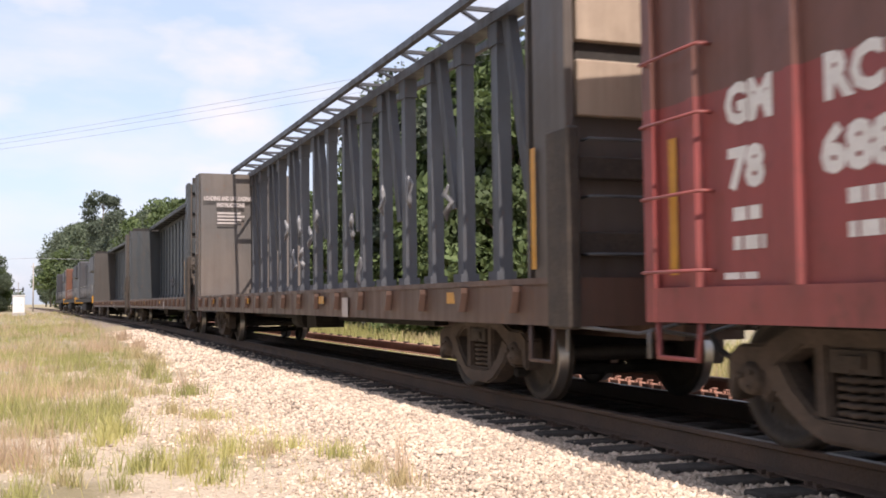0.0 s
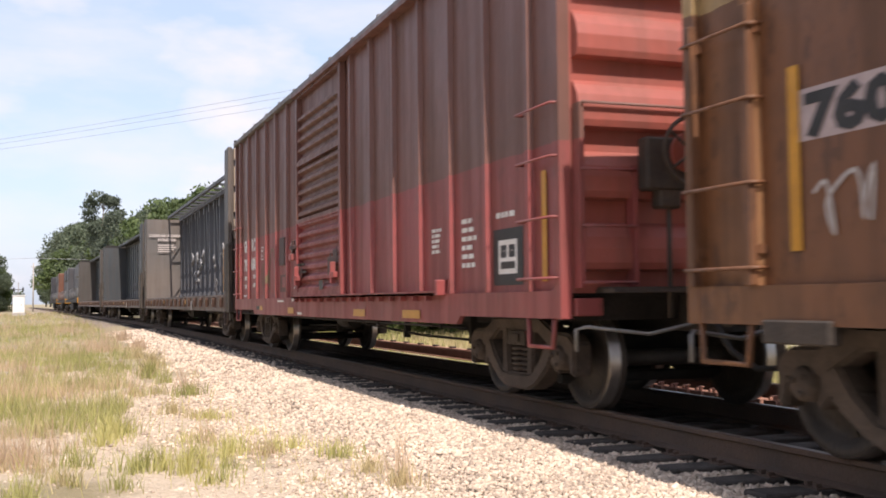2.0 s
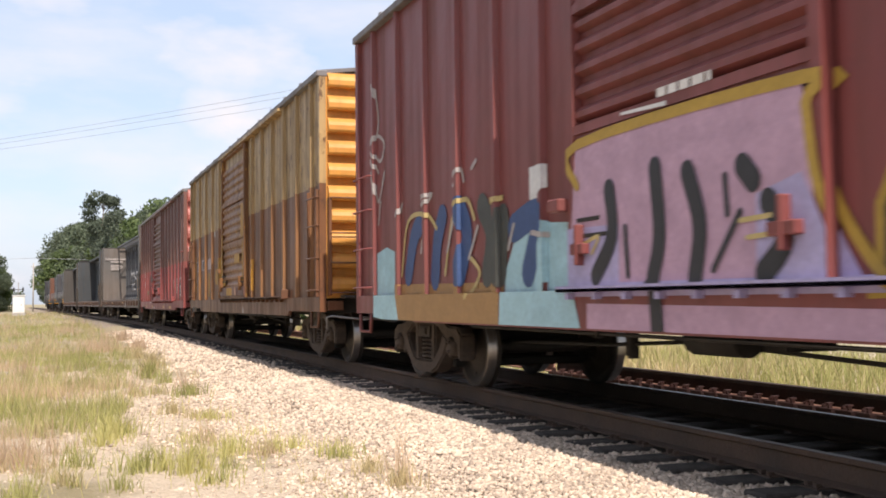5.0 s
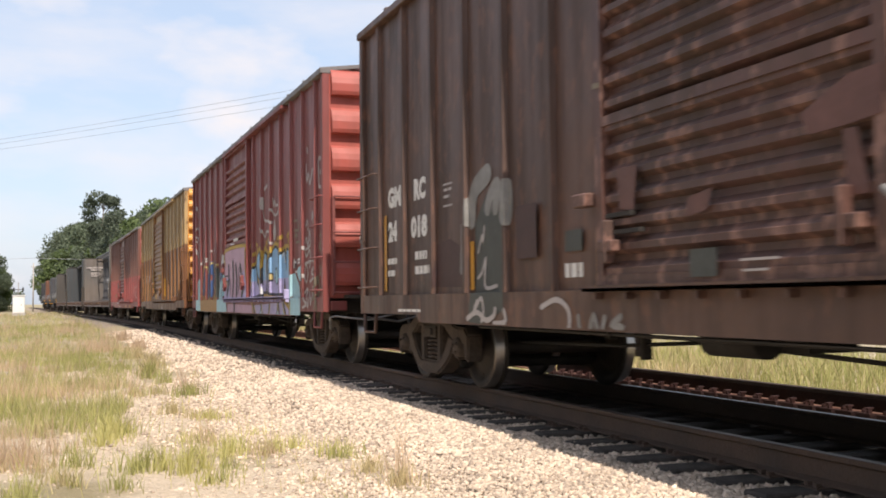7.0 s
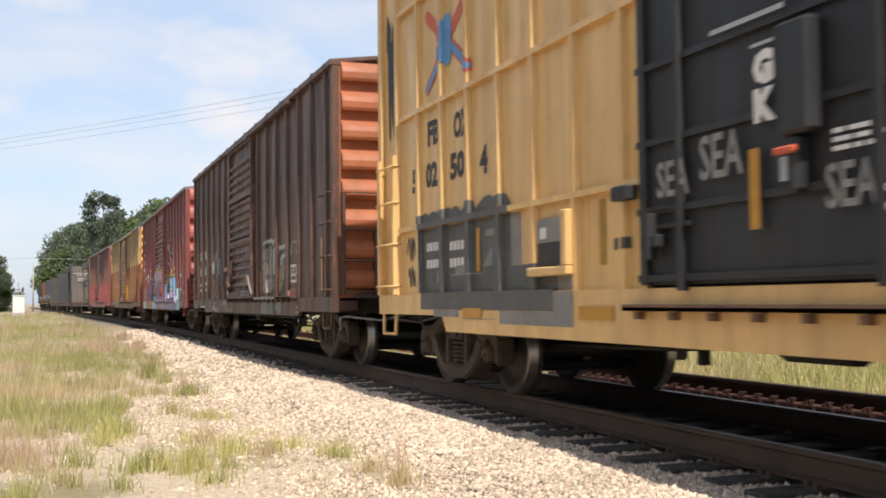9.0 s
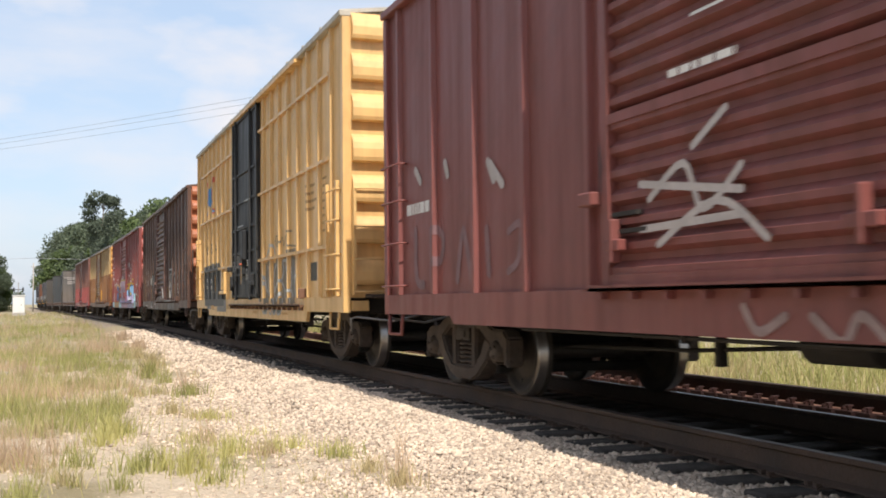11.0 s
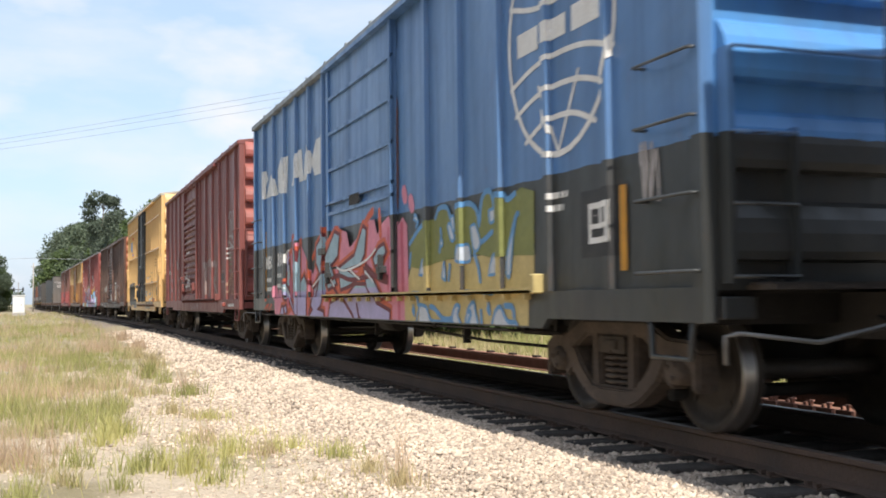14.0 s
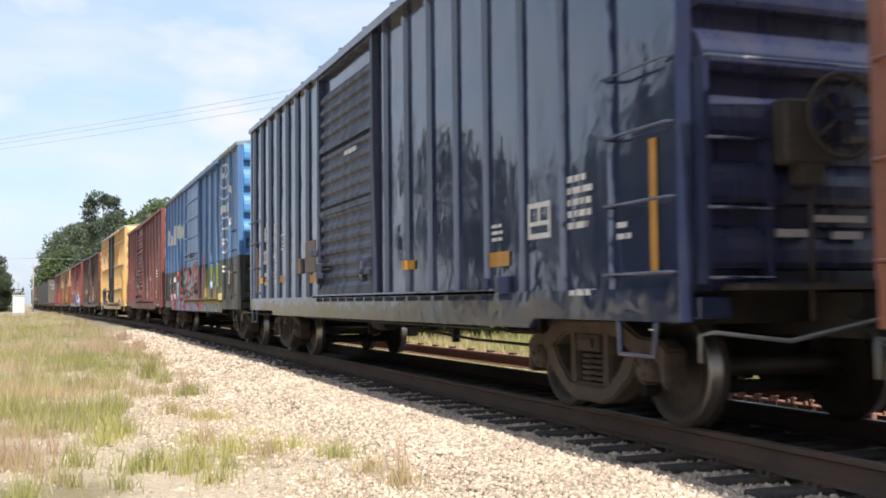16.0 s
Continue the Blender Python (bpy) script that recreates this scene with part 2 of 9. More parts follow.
def bend(s):
    """How far the track has swung to the left, s metres along, and its heading."""
    if s < 38:
        return 0.0, 0.0
    if s < 68:
        return -0.038 / 60 * (s - 38) ** 2, -0.038 / 30 * (s - 38)
    return -0.57 - 0.038 * (s - 68), -0.038


def on_track(s, side=0.0, z=0.0):
    d, slope = bend(s)
    return Vector((TRACK_X + d + side, s, z))

# ---- ground ----


def ground_height(x, s):
    rel = x - on_track(s).x
    if rel < -3.3:
        base = -0.36 - 0.05 * min(1.0, (-3.3 - rel) / 3)
    elif rel < -1.55:
        base = -0.25 - 0.11 * (-1.55 - rel) / 1.75
    elif rel < 1.7:
        base = -0.25
    elif rel < 4:
        base = -0.25 - 0.14 * (rel - 1.7) / 2.3
    else:
        base = -0.39
    return base


def make_ground():
    xs = [-900, -300, -120, -50, -25, -14, -9, -6, -4, -2.5, -1.2, 0, 1, 1.9] + [2.6, 3.3, 3.65, 3.9, 5.2, 6.4, 6.9, 7.6, 9.2, 11, 14, 20, 35, 80, 300, 900]
    ss = [-60, -20, 0, 4, 6, 8, 10, 13, 16, 20, 25, 31, 38, 48, 58, 68, 85, 110, 150, 200, 300, 500, 900, 1800, 3500]
    verts = []
    for s in ss:
        shift = bend(s)[0] if s < 400 else 0
        for x in xs:
            k = shift * max(0.0, 1 - abs(x - 5.2) / 60)
            z = ground_height(x + k, min(s, 400)) + 0.02 * noise.noise((x * 0.7, s * 0.7, 0)) * (abs(x) < 20)
            verts.append((x + k, s, z))
    w = len(xs)
    faces = [(j * w + i, j * w + i + 1, (j + 1) * w + i + 1, (j + 1) * w + i) for j in range(len(ss) - 1) for i in range(w - 1)]
    m, n, l, b = nodes_of("dry_sandy_turf")
    patch = noised(n, l, 0.7, detail=6, lo=0.3, hi=0.5)
    broad = noised(n, l, 0.12, detail=4, lo=0.4, hi=0.6)
    fine = noised(n, l, 22.0, detail=5, lo=0.3, hi=0.7)
    c = mixed(n, l, broad, (0.2, 0.19, 0.09), (0.29, 0.235, 0.135))
    co, sp = n.new("ShaderNodeTexCoord"), n.new("ShaderNodeSeparateXYZ")
    l.new(co.outputs["Object"], sp.inputs["Vector"])
    verge = []
    for out, a0, a1, b0, b1 in (("X", -3.0, 0.9, 0.5, 1.0), ("Y", 13.0, 34.0, 1.0, 0.22)):
        mr = n.new("ShaderNodeMapRange")
        for key, value in (("From Min", a0), ("From Max", a1), ("To Min", b0), ("To Max", b1)):
            mr.inputs[key].default_value = value
        l.new(sp.outputs[out], mr.inputs["Value"])
        verge.append(mr.outputs["Result"])
    sandy = times(n, l, times(n, l, patch, verge[0]), verge[1])
    c = mixed(n, l, sandy, c, (0.62, 0.51, 0.39))
    c = mixed(n, l, times(n, l, fine, 0.5), c, (0.3, 0.24, 0.16))
    l.new(c, b.inputs["Base Color"])
    b.inputs["Roughness"].default_value = 0.95
    bumped(n, l, b, fine, 0.8, 0.04)
    ground = new("ground", bulk("ground", verts, faces, m, True))
    tagged(ground, "sandy trackside ground with dry sparse turf", "ground", kind="structure")


make_ground()

# bed of crushed stone under the track
bed_s = [-30, 0, 6, 12, 20, 30, 38, 44, 50, 56, 62, 68, 90, 130, 200, 330]
bed_v, bed_f = [], []
BED = ((-3.1, -0.37), (-2.6, -0.31), (-1.9, -0.262), (-1.5, -0.235), (1.5, -0.235), (2.1, -0.27), (3.0, -0.4))
for s in bed_s:
    for r, z in BED:
        p = on_track(s, r + 0.06 * noise.noise((r, s * 0.8, 3)), z)
        bed_v.append(p)
for j in range(len(bed_s) - 1):
    for i in range(len(BED) - 1):
        bed_f.append((j * len(BED) + i, j * len(BED) + i + 1, (j + 1) * len(BED) + i + 1, (j + 1) * len(BED) + i))
tagged(new("ballast_bed", bulk("ballast_bed", bed_v, bed_f, BALLAST, True)), "pale crushed limestone ballast bed under the track", "ballast", kind="structure")


def bed_height(rel):
    return float(np.interp(rel, [-5.0] + [b[0] for b in BED], [-0.375] + [b[1] for b in BED]))


# loose stones: icosahedra pushed out of shape
def make_stones():
    rng = np.random.default_rng(4)
    g = (1 + 5 ** 0.5) / 2
    ico = np.array([(-1, g, 0), (1, g, 0), (-1, -g, 0), (1, -g, 0), (0, -1, g), (0, 1, g), (0, -1, -g), (0, 1, -g), (g, 0, -1), (g, 0, 1), (-g, 0, -1), (-g, 0, 1)]) / 1.9
    tri = np.array([(0, 11, 5), (0, 5, 1), (0, 1, 7), (0, 7, 10), (0, 10, 11), (1, 5, 9), (5, 11, 4), (11, 10, 2), (10, 7, 6), (7, 1, 8), (3, 9, 4), (3, 4, 2), (3, 2, 6), (3, 6, 8), (3, 8, 9), (4, 9, 5), (2, 4, 11), (6, 2, 10), (8, 6, 7), (9, 8, 1)])
    spots = []
    for s0, s1, count, size in ((4.6, 8.0, 19000, 0.0165), (8.0, 12.0, 17000, 0.018), (12.0, 18.0, 14000, 0.022), (18, 30, 11000, 0.03), (30, 48, 6000, 0.042)):
        s = rng.uniform(s0, s1, count)
        rel = rng.uniform(-4.9, -0.95, count)
        keep = rel > -2.75 + 0.3 * np.sin(s * 1.7) - np.abs(rng.normal(0, 0.75, count)) * np.clip(22 / s - 0.8, 0.15, 1.0)
        spots.append(np.c_[s[keep], rel[keep], rng.uniform(0.6, 1.5, keep.sum()) * size])
    s = rng.uniform(5, 22, 3500)
    spots.append(np.c_[s, rng.uniform(1.0, 2.3, 3500), rng.uniform(0.6, 1.4, 3500) * 0.035])
    s = rng.uniform(4.4, 16, 14000)
    spots.append(np.c_[s, rng.uniform(-2.2, -0.82, 14000), rng.uniform(0.7, 1.4, 14000) * (0.016 + 0.0005 * s)])
    s = rng.uniform(6.5, 22, 9000)
    spots.append(np.c_[s, rng.uniform(-6.0, -2.8, 9000), rng.uniform(0.5, 1.4, 9000) * (0.006 + 0.0006 * s)])
    spots = np.concatenate(spots)
    n = len(spots)
    shape = ico[None] * rng.uniform(0.5, 1.4, (n, 12, 1)) * rng.uniform(0.6, 1.35, (n, 1, 3))
    turn = rng.uniform(0, math.tau, n)
    c, si = np.cos(turn)[:, None], np.sin(turn)[:, None]
    x = shape[..., 0] * c - shape[..., 1] * si
    y = shape[..., 0] * si + shape[..., 1] * c
    place = np.array([(TRACK_X + bend(a)[0] + r, a, bed_height(r) if r > -3.0 else ground_height(TRACK_X + bend(a)[0] + r, a)) for a, r, _ in spots])
    size = spots[:, 2][:, None]
    pts = np.stack([x * size + place[:, 0:1], y * size + place[:, 1:2], shape[..., 2] * size * 0.8 + place[:, 2:3] + size * rng.uniform(-0.1, 0.5, (n, 1))], -1)
    faces = (tri[None] + 12 * np.arange(n)[:, None, None]).reshape(-1, 3)
    ob = new("ballast_stones", bulk("ballast_stones", pts.reshape(-1, 3), faces, STONE))
    tagged(ob, "loose angular cream limestone ballast stones beside the track", "ballast stones", kind="stuff")


make_stones()

# ---- track ----
track = tagged(new("railway_track"), "single railway track with brown rusty rails on weathered ties", "railway track", kind="structure")


def rail_section(side, base, h=0.186, head=0.037, foot=0.075):
    z = base
    return [(side - foot, z), (side - foot, z + 0.012), (side - 0.012, z + 0.03), (side - 0.009, z + h - 0.045), (side - head, z + h - 0.034), (side - head, z + h - 0.006), (side - head + 0.007, z + h),
            (side + head - 0.007, z + h), (side + head, z + h - 0.006), (side + head, z + h - 0.034), (side + 0.009, z + h - 0.045), (side + 0.012, z + 0.03), (side + foot, z + 0.012), (side + foot, z)]


def sweep_rail(stations, side, base, top_material_index=1, **size):
    bm = bmesh.new()
    sec = rail_section(side, base, **size)
    rings = []
    for s in stations:
        rings.append([bm.verts.new(on_track(s, r, z)) for r, z in sec])
    for a, b in zip(rings, rings[1:]):
        for i in range(len(sec)):
            j = (i + 1) % len(sec)
            f = bm.faces.new((a[i], a[j], b[j], b[i]))
            if i == 6:
                f.material_index = top_material_index
    bm.faces.new(rings[0][::-1])
    bm.faces.new(rings[-1])
    bmesh.ops.recalc_face_normals(bm, faces=bm.faces[:])
    return bm


STATIONS = [-30, 0, 20, 38, 44, 50, 56, 62, 68, 100, 200, 330]
for side in (-0.755, 0.755):
    part("rail", sweep_rail(STATIONS, side, -0.186), (RAILSIDE, RAILTOP), track)

tie_mesh = finish("tie", boxes((-1.3, 1.3, -0.115, 0.115, -0.37, -0.19), bevel=0.012), TIE)
plate_bm = boxes((-0.755 - 0.17, -0.755 + 0.17, -0.09, 0.09, -0.19, -0.182), (-0.9, -0.86, -0.05, -0.02, -0.185, -0.16), (-0.9, -0.86, 0.03, 0.06, -0.185, -0.155))
plate_mesh = finish("tie_plate", plate_bm, RAILSIDE)
plate_far = finish("tie_plate", boxes((0.755 - 0.17, 0.755 + 0.17, -0.09, 0.09, -0.19, -0.182), (0.86, 0.9, -0.05, -0.02, -0.185, -0.16)), RAILSIDE)


def lay_tie(s, rng):
    d, slope = bend(s)
    tie = part("tie", tie_mesh, None, track, at=(TRACK_X + d + rng.uniform(-0.06, 0.06), s, rng.uniform(-0.01, 0.004)))
    tie.rotation_euler = (rng.uniform(-0.01, 0.01), rng.uniform(-0.006, 0.006), slope * -1 + rng.uniform(-0.02, 0.02))
    return tie


rng_ties = random.Random(8)
for i in range(110):
    tie = lay_tie(3.2 + 0.5 * i, rng_ties)
    if i < 50:
        part("tie_plate", plate_mesh, None, tie)
        part("tie_plate", plate_far, None, tie)

# old rails lying along the far tie ends, with plates and spikes left on them
old_rail = tagged(new("old_rail_line"), "old rusty rail lying along the far tie ends", "rail", kind="structure")
OLD_X, OLD_Z = 1.75, -0.115
# near length darkened as its shadow side, far length in lit rust
part("dark_rail", sweep_rail([-6, 4, 9, 13.9], OLD_X, OLD_Z, 0), OLDRAIL, old_rail, "old rail coloured dark for its shadow side")
part("rusty_rail", sweep_rail([14.0, 25, 38, 50, 60], OLD_X, OLD_Z, 0, head=0.05), RUST, old_rail, "orange-brown rusty old rail")
clip_mesh = finish("spiked_plate", boxes((-0.13, 0.12, -0.1, 0.1, -0.13, 0.0), (-0.1, -0.06, -0.04, -0.015, 0, 0.045), (-0.12, -0.05, -0.05, 0.0, 0.04, 0.052), (-0.09, -0.05, 0.05, 0.075, 0, 0.03)), RUST)
for i in range(50):
    c = part("spiked_plate", clip_mesh, None, old_rail, at=(TRACK_X + OLD_X - 0.06, 1.0 + i * 0.26, OLD_Z + 0.03))
    c.rotation_euler[2] = rng_ties.uniform(-0.12, 0.12)
notch_mesh = finish("rail_lug", boxes((-0.04, 0.04, -0.09, 0.09, 0, 0.03), bevel=0.006), OLDRAIL)
for i in range(36):
    part("rail_lug", notch_mesh, None, old_rail, at=(TRACK_X + OLD_X + bend(15 + i)[0], 14.6 + i * 0.9, OLD_Z + 0.186))

# ---- railcar pieces ----
WHEEL_R = 0.43
MOVERS, SPINNERS = [], []


def truck_meshes():
    """The pieces of a three-piece freight truck, shared by every car."""
    out = {}
    out["bolster"] = finish("truck", boxes((-1.0, 1.0, -0.2, 0.2, 0.42, 0.68), (-0.3, 0.3, -0.28, 0.28, 0.62, 0.74), (-0.95, 0.95, -0.62, -0.54, 0.2, 0.3), (-0.95, 0.95, 0.54, 0.62, 0.2, 0.3), bevel=0.02), DARK)
    bm = bmesh.new()
    # top chord, falling to the axle boxes
    prism(bm, [(-1.16, 0.3), (-1.16, 0.58), (-1.05, 0.66), (-0.78, 0.67), (-0.5, 0.79), (0.5, 0.79), (0.78, 0.67), (1.05, 0.66), (1.16, 0.58), (1.16, 0.3), (1.08, 0.3), (1.04, 0.47), (0.74, 0.49), (0.42, 0.66), (-0.42, 0.66), (-0.74, 0.49), (-1.04, 0.47), (-1.08, 0.3)], -0.09, 0.09)
    # deep bowl under the springs, with broad struts rising to the axle boxes
    prism(bm, [(-0.78, 0.52), (-0.66, 0.34), (-0.4, 0.17), (-0.24, 0.12), (0.24, 0.12), (0.4, 0.17), (0.66, 0.34), (0.78, 0.52), (0.62, 0.58), (0.5, 0.42), (0.32, 0.28), (0.2, 0.26), (-0.2, 0.26), (-0.32, 0.28), (-0.5, 0.42), (-0.62, 0.58)], -0.1, 0.1)
    # columns each side of the spring nest, and pedestal jaws inside each axle
    for s in (-1, 1):
        prism(bm, [(s * 0.2, 0.24), (s * 0.34, 0.26), (s * 0.34, 0.7), (s * 0.22, 0.7)], -0.085, 0.085)
        prism(bm, [(s * 0.6, 0.46), (s * 0.78, 0.3), (s * 0.84, 0.32), (s * 0.84, 0.6), (s * 0.66, 0.66)], -0.075, 0.075)
    quad_box(bm, -0.1, 0.1, -0.3, 0.3, 0.225, 0.275)
    bmesh.ops.bevel(bm, geom=[e for e in bm.edges if e.calc_length() > 0.05], offset=0.02, segments=2, affect="EDGES")
    out["side_frame"] = finish("side_frame", bm, TRUCK)
    bm = bmesh.new()
    for k in (-1, 0, 1):
        pts = [(0.06 * math.cos(a) - (0.03 if k == 0 else 0), k * 0.115 + 0.07 * math.sin(a), 0.28 + 0.26 * a / (math.tau * 5.5)) for a in np.linspace(0, math.tau * 5.5, 72)]
        tube(bm, pts, 0.017, 5)
    out["spring"] = finish("spring_nest", bm, TRUCK)
    bm = bmesh.new()
    prism(bm, [(-0.2, 0.53), (0.2, 0.53), (0.19, 0.66), (-0.19, 0.66)], -0.115, 0.1)
    quad_box(bm, -0.135, -0.1, -0.09, 0.09, 0.56, 0.63)
    out["wedge"] = finish("bolster_end", bm, STEEL)
    bm = bmesh.new()
    lathe(bm, [(-0.15, 0.05), (-0.15, 0.085), (-0.12, 0.105), (0.0, 0.115), (0.06, 0.115)], 16)
    for k in range(3):
        a = k * math.tau / 3 + 0.3
        lathe(bm, [(-0.17, 0.018), (-0.15, 0.02)], 6, (0, 0.06 * math.cos(a), 0.06 * math.sin(a)))
    out["cap"] = finish("bearing_cap", bm, TRUCK)
    bm = bmesh.new()
    lathe(bm, [(-1.0, 0.07), (-0.7, 0.085), (-0.6, 0.075), (0.6, 0.075), (0.7, 0.085), (1.0, 0.07)], 14)
    for s in (-1, 1):
        prof = [(0.66, 0.11), (0.845, 0.11), (0.845, 0.16), (0.785, 0.24), (0.8, 0.34), (0.835, 0.36), (0.84, WHEEL_R - 0.01), (0.83, WHEEL_R), (0.735, WHEEL_R + 0.004), (0.71, WHEEL_R + 0.028), (0.69, WHEEL_R + 0.026), (0.685, 0.36), (0.745, 0.33), (0.73, 0.24), (0.67, 0.16)]
        rings_before = len(bm.faces)
        lathe(bm, [(s * x, r) for x, r in prof], 40)
        bm.faces.ensure_lookup_table()
        for f in bm.faces[rings_before + 40 * 6:rings_before + 40 * 8]:
            f.material_index = 1
    # lug holes that show the turning
        for k in range(4):
            a = k * math.tau / 4
            lathe(bm, [(s * 0.79, 0.02), (s * 0.803, 0.02)], 8, (0, 0.29 * math.cos(a), 0.29 * math.sin(a)))
    bmesh.ops.recalc_face_normals(bm, faces=bm.faces[:])
    out["wheelset"] = finish("wheelset", bm, (WHEEL, TREAD))
    return out


TM = truck_meshes()


def add_truck(car, u, base=0.9):
    truck = part("truck", TM["bolster"], None, car, "dusty cast iron freight truck", (0, -u, 0))
    for s in (-1, 1):
        part("side_frame", TM["side_frame"], None, truck, at=(s * 1.0, 0, 0))
        part("spring_nest", TM["spring"], None, truck, at=(s * 1.0, 0, 0))
        part("bolster_end", TM["wedge"], None, truck, at=(s * 0.98, 0, 0))
        for k in (-1, 1):
            c = part("bearing_cap", TM["cap"], None, truck, at=(s * 0.98, k * base, WHEEL_R + 0.02))
            if s > 0:
                c.rotation_euler[2] = math.pi
    for k in (-1, 1):
        SPINNERS.append((part("wheelset", TM["wheelset"], None, truck, at=(0, k * base, WHEEL_R)), k * base))
    return truck


coupler_bm = bmesh.new()
quad_box(coupler_bm, -0.09, 0.09, -0.75, 0.3, 0.76, 0.94)
prism(coupler_bm, [(-0.19, -0.72), (-0.14, -0.95), (0.02, -0.86), (0.14, -0.98), (0.2, -0.72)], 0.7, 1.0, "z")
bmesh.ops.bevel(coupler_bm, geom=coupler_bm.edges[:], offset=0.018, segments=1, affect="EDGES")
COUPLER = finish("coupler", coupler_bm, STEEL)
hose_bm = tube(bmesh.new(), [(-0.35, -0.2, 0.82), (-0.36, -0.4, 0.74), (-0.34, -0.55, 0.55), (-0.25, -0.75, 0.42), (-0.12, -0.92, 0.43)], 0.024, 6)
HOSE = finish("air_hose", hose_bm, DARK)
lever_bm = tube(bmesh.new(), [(-1.42, -0.1, 0.55), (-1.42, -0.1, 0.72), (-1.36, -0.16, 0.74), (-0.9, -0.3, 0.68), (-0.25, -0.42, 0.82)], 0.016, 6)
LEVER = finish("uncoupling_lever", lever_bm, GALV)


def add_end_gear(car, u, way):
    """Coupler, hose and uncoupling lever; way 1 at the rear, -1 at the front."""
    for name, me in (("coupler", COUPLER), ("air_hose", HOSE), ("uncoupling_lever", LEVER)):
        ob = part(name, me, None, car, at=(0, -u, 0))
        if way < 0:
            ob.rotation_euler[2] = math.pi
            if name == "uncoupling_lever":
                ob.scale[0] = -1
                ob.location = (0, -u, 0)


def poly_tris(pts):
    """A polygon cut into triangles, ear by ear."""
    pts = list(pts)
    area = sum(a[0] * b[1] - b[0] * a[1] for a, b in zip(pts, pts[1:] + pts[:1]))
    if area < 0:
        pts.reverse()
    out, guard = [], 0
    cross = lambda o, a, b: (a[0] - o[0]) * (b[1] - o[1]) - (a[1] - o[1]) * (b[0] - o[0])
    while len(pts) > 3 and guard < 600:
        guard += 1
        for i in range(len(pts)):
            a, b, c = pts[i - 1], pts[i], pts[(i + 1) % len(pts)]
            if cross(a, b, c) <= 1e-12:
                continue
            if any(cross(a, b, p) > 0 and cross(b, c, p) > 0 and cross(c, a, p) > 0 for p in pts if p not in (a, b, c)):
                continue
            out.append((a, b, c))
            pts.pop(i)
            break
        else:
            break
    if len(pts) == 3:
        out.append(tuple(pts))
    return out


def stroke(pts, w, smooth=True):
    """A painted line of width w along points (u, z), with round ends, as triangles."""
    if smooth and len(pts) > 2:
        fine = []
        for i in range(len(pts) - 1):
            p0, p1, p2, p3 = pts[max(i - 1, 0)], pts[i], pts[i + 1], pts[min(i + 2, len(pts) - 1)]
            for k in range(5):
                t = k / 5
                fine.append(tuple(0.5 * (2 * p1[a] + (p2[a] - p0[a]) * t + (2 * p0[a] - 5 * p1[a] + 4 * p2[a] - p3[a]) * t * t + (3 * p1[a] - p0[a] - 3 * p2[a] + p3[a]) * t ** 3) for a in (0, 1)))
        pts = fine + [pts[-1]]
    if len(pts) < 2:
        pts = [pts[0], (pts[0][0] + 0.01, pts[0][1] - 0.05)]
    # a mitred ribbon with half-round ends
    ways = []
    for a, b in zip(pts, pts[1:]):
        n = math.hypot(b[0] - a[0], b[1] - a[1]) or 1
        ways.append(((b[0] - a[0]) / n, (b[1] - a[1]) / n))
    rims = []
    for i, p in enumerate(pts):
        d0, d1 = ways[max(i - 1, 0)], ways[min(i, len(ways) - 1)]
        mx, mz = -(d0[1] + d1[1]), d0[0] + d1[0]
        n = math.hypot(mx, mz) or 1
        mx, mz = mx / n, mz / n
        k = w / 2 / max(0.6, mx * -d0[1] + mz * d0[0])
        rims.append(((p[0] + mx * k, p[1] + mz * k), (p[0] - mx * k, p[1] - mz * k)))
    out = []
    for (a, b), (c, d) in zip(rims, rims[1:]):
        out += [(a, b, d), (a, d, c)]
    for p, d in ((pts[0], (-ways[0][0], -ways[0][1])), (pts[-1], ways[-1])):
        base = math.atan2(d[1], d[0]) - math.pi / 2
        ring = [(p[0] + w / 2 * math.cos(base + k * math.pi / 5), p[1] + w / 2 * math.sin(base + k * math.pi / 5)) for k in range(6)]
        out += [(ring[0], ring[k], ring[k + 1]) for k in range(1, 5)]
    return out


def rect(u0, u1, z0, z1):
    return [((u0, z0), (u1, z0), (u1, z1)), ((u0, z0), (u1, z1), (u0, z1))]


def letters(text, u, z, height, width=None, bold=0.012, spacing=1.0):
    """Words in the built-in font, as triangles (u, z), from the lower left corner; width squeezes or widens the line."""
    cu = bpy.data.curves.new("lettering", "FONT")
    cu.body, cu.size, cu.offset, cu.space_character, cu.resolution_u = text, 1.0, bold / height, spacing, 2
    ob = bpy.data.objects.new("lettering", cu)
    me = bpy.data.meshes.new_from_object(ob)
    me.calc_loop_triangles()
    pts = [(v.co.x, v.co.y) for v in me.vertices]
    tris = [tuple(pts[i] for i in t.vertices) for t in me.loop_triangles]
    bpy.data.objects.remove(ob)
    bpy.data.meshes.remove(me)
    x0, x1 = min(p[0] for p in pts), max(p[0] for p in pts)
    k = height / 0.7
    kx = (width / (x1 - x0)) if width else k
    return [tuple((u + (p[0] - x0) * kx, z + p[1] * k) for p in t) for t in tris]


def cut(poly, axis, value, keep_low):
    out = []
    for a, b in zip(poly, poly[1:] + poly[:1]):
        ia, ib = (a[axis] <= value) == keep_low, (b[axis] <= value) == keep_low
        if ia:
            out.append(a)
        if ia != ib:
            t = (value - a[axis]) / (b[axis] - a[axis])
            out.append((a[0] + t * (b[0] - a[0]), a[1] + t * (b[1] - a[1])))
    return out


PAINT_COATS = [0]


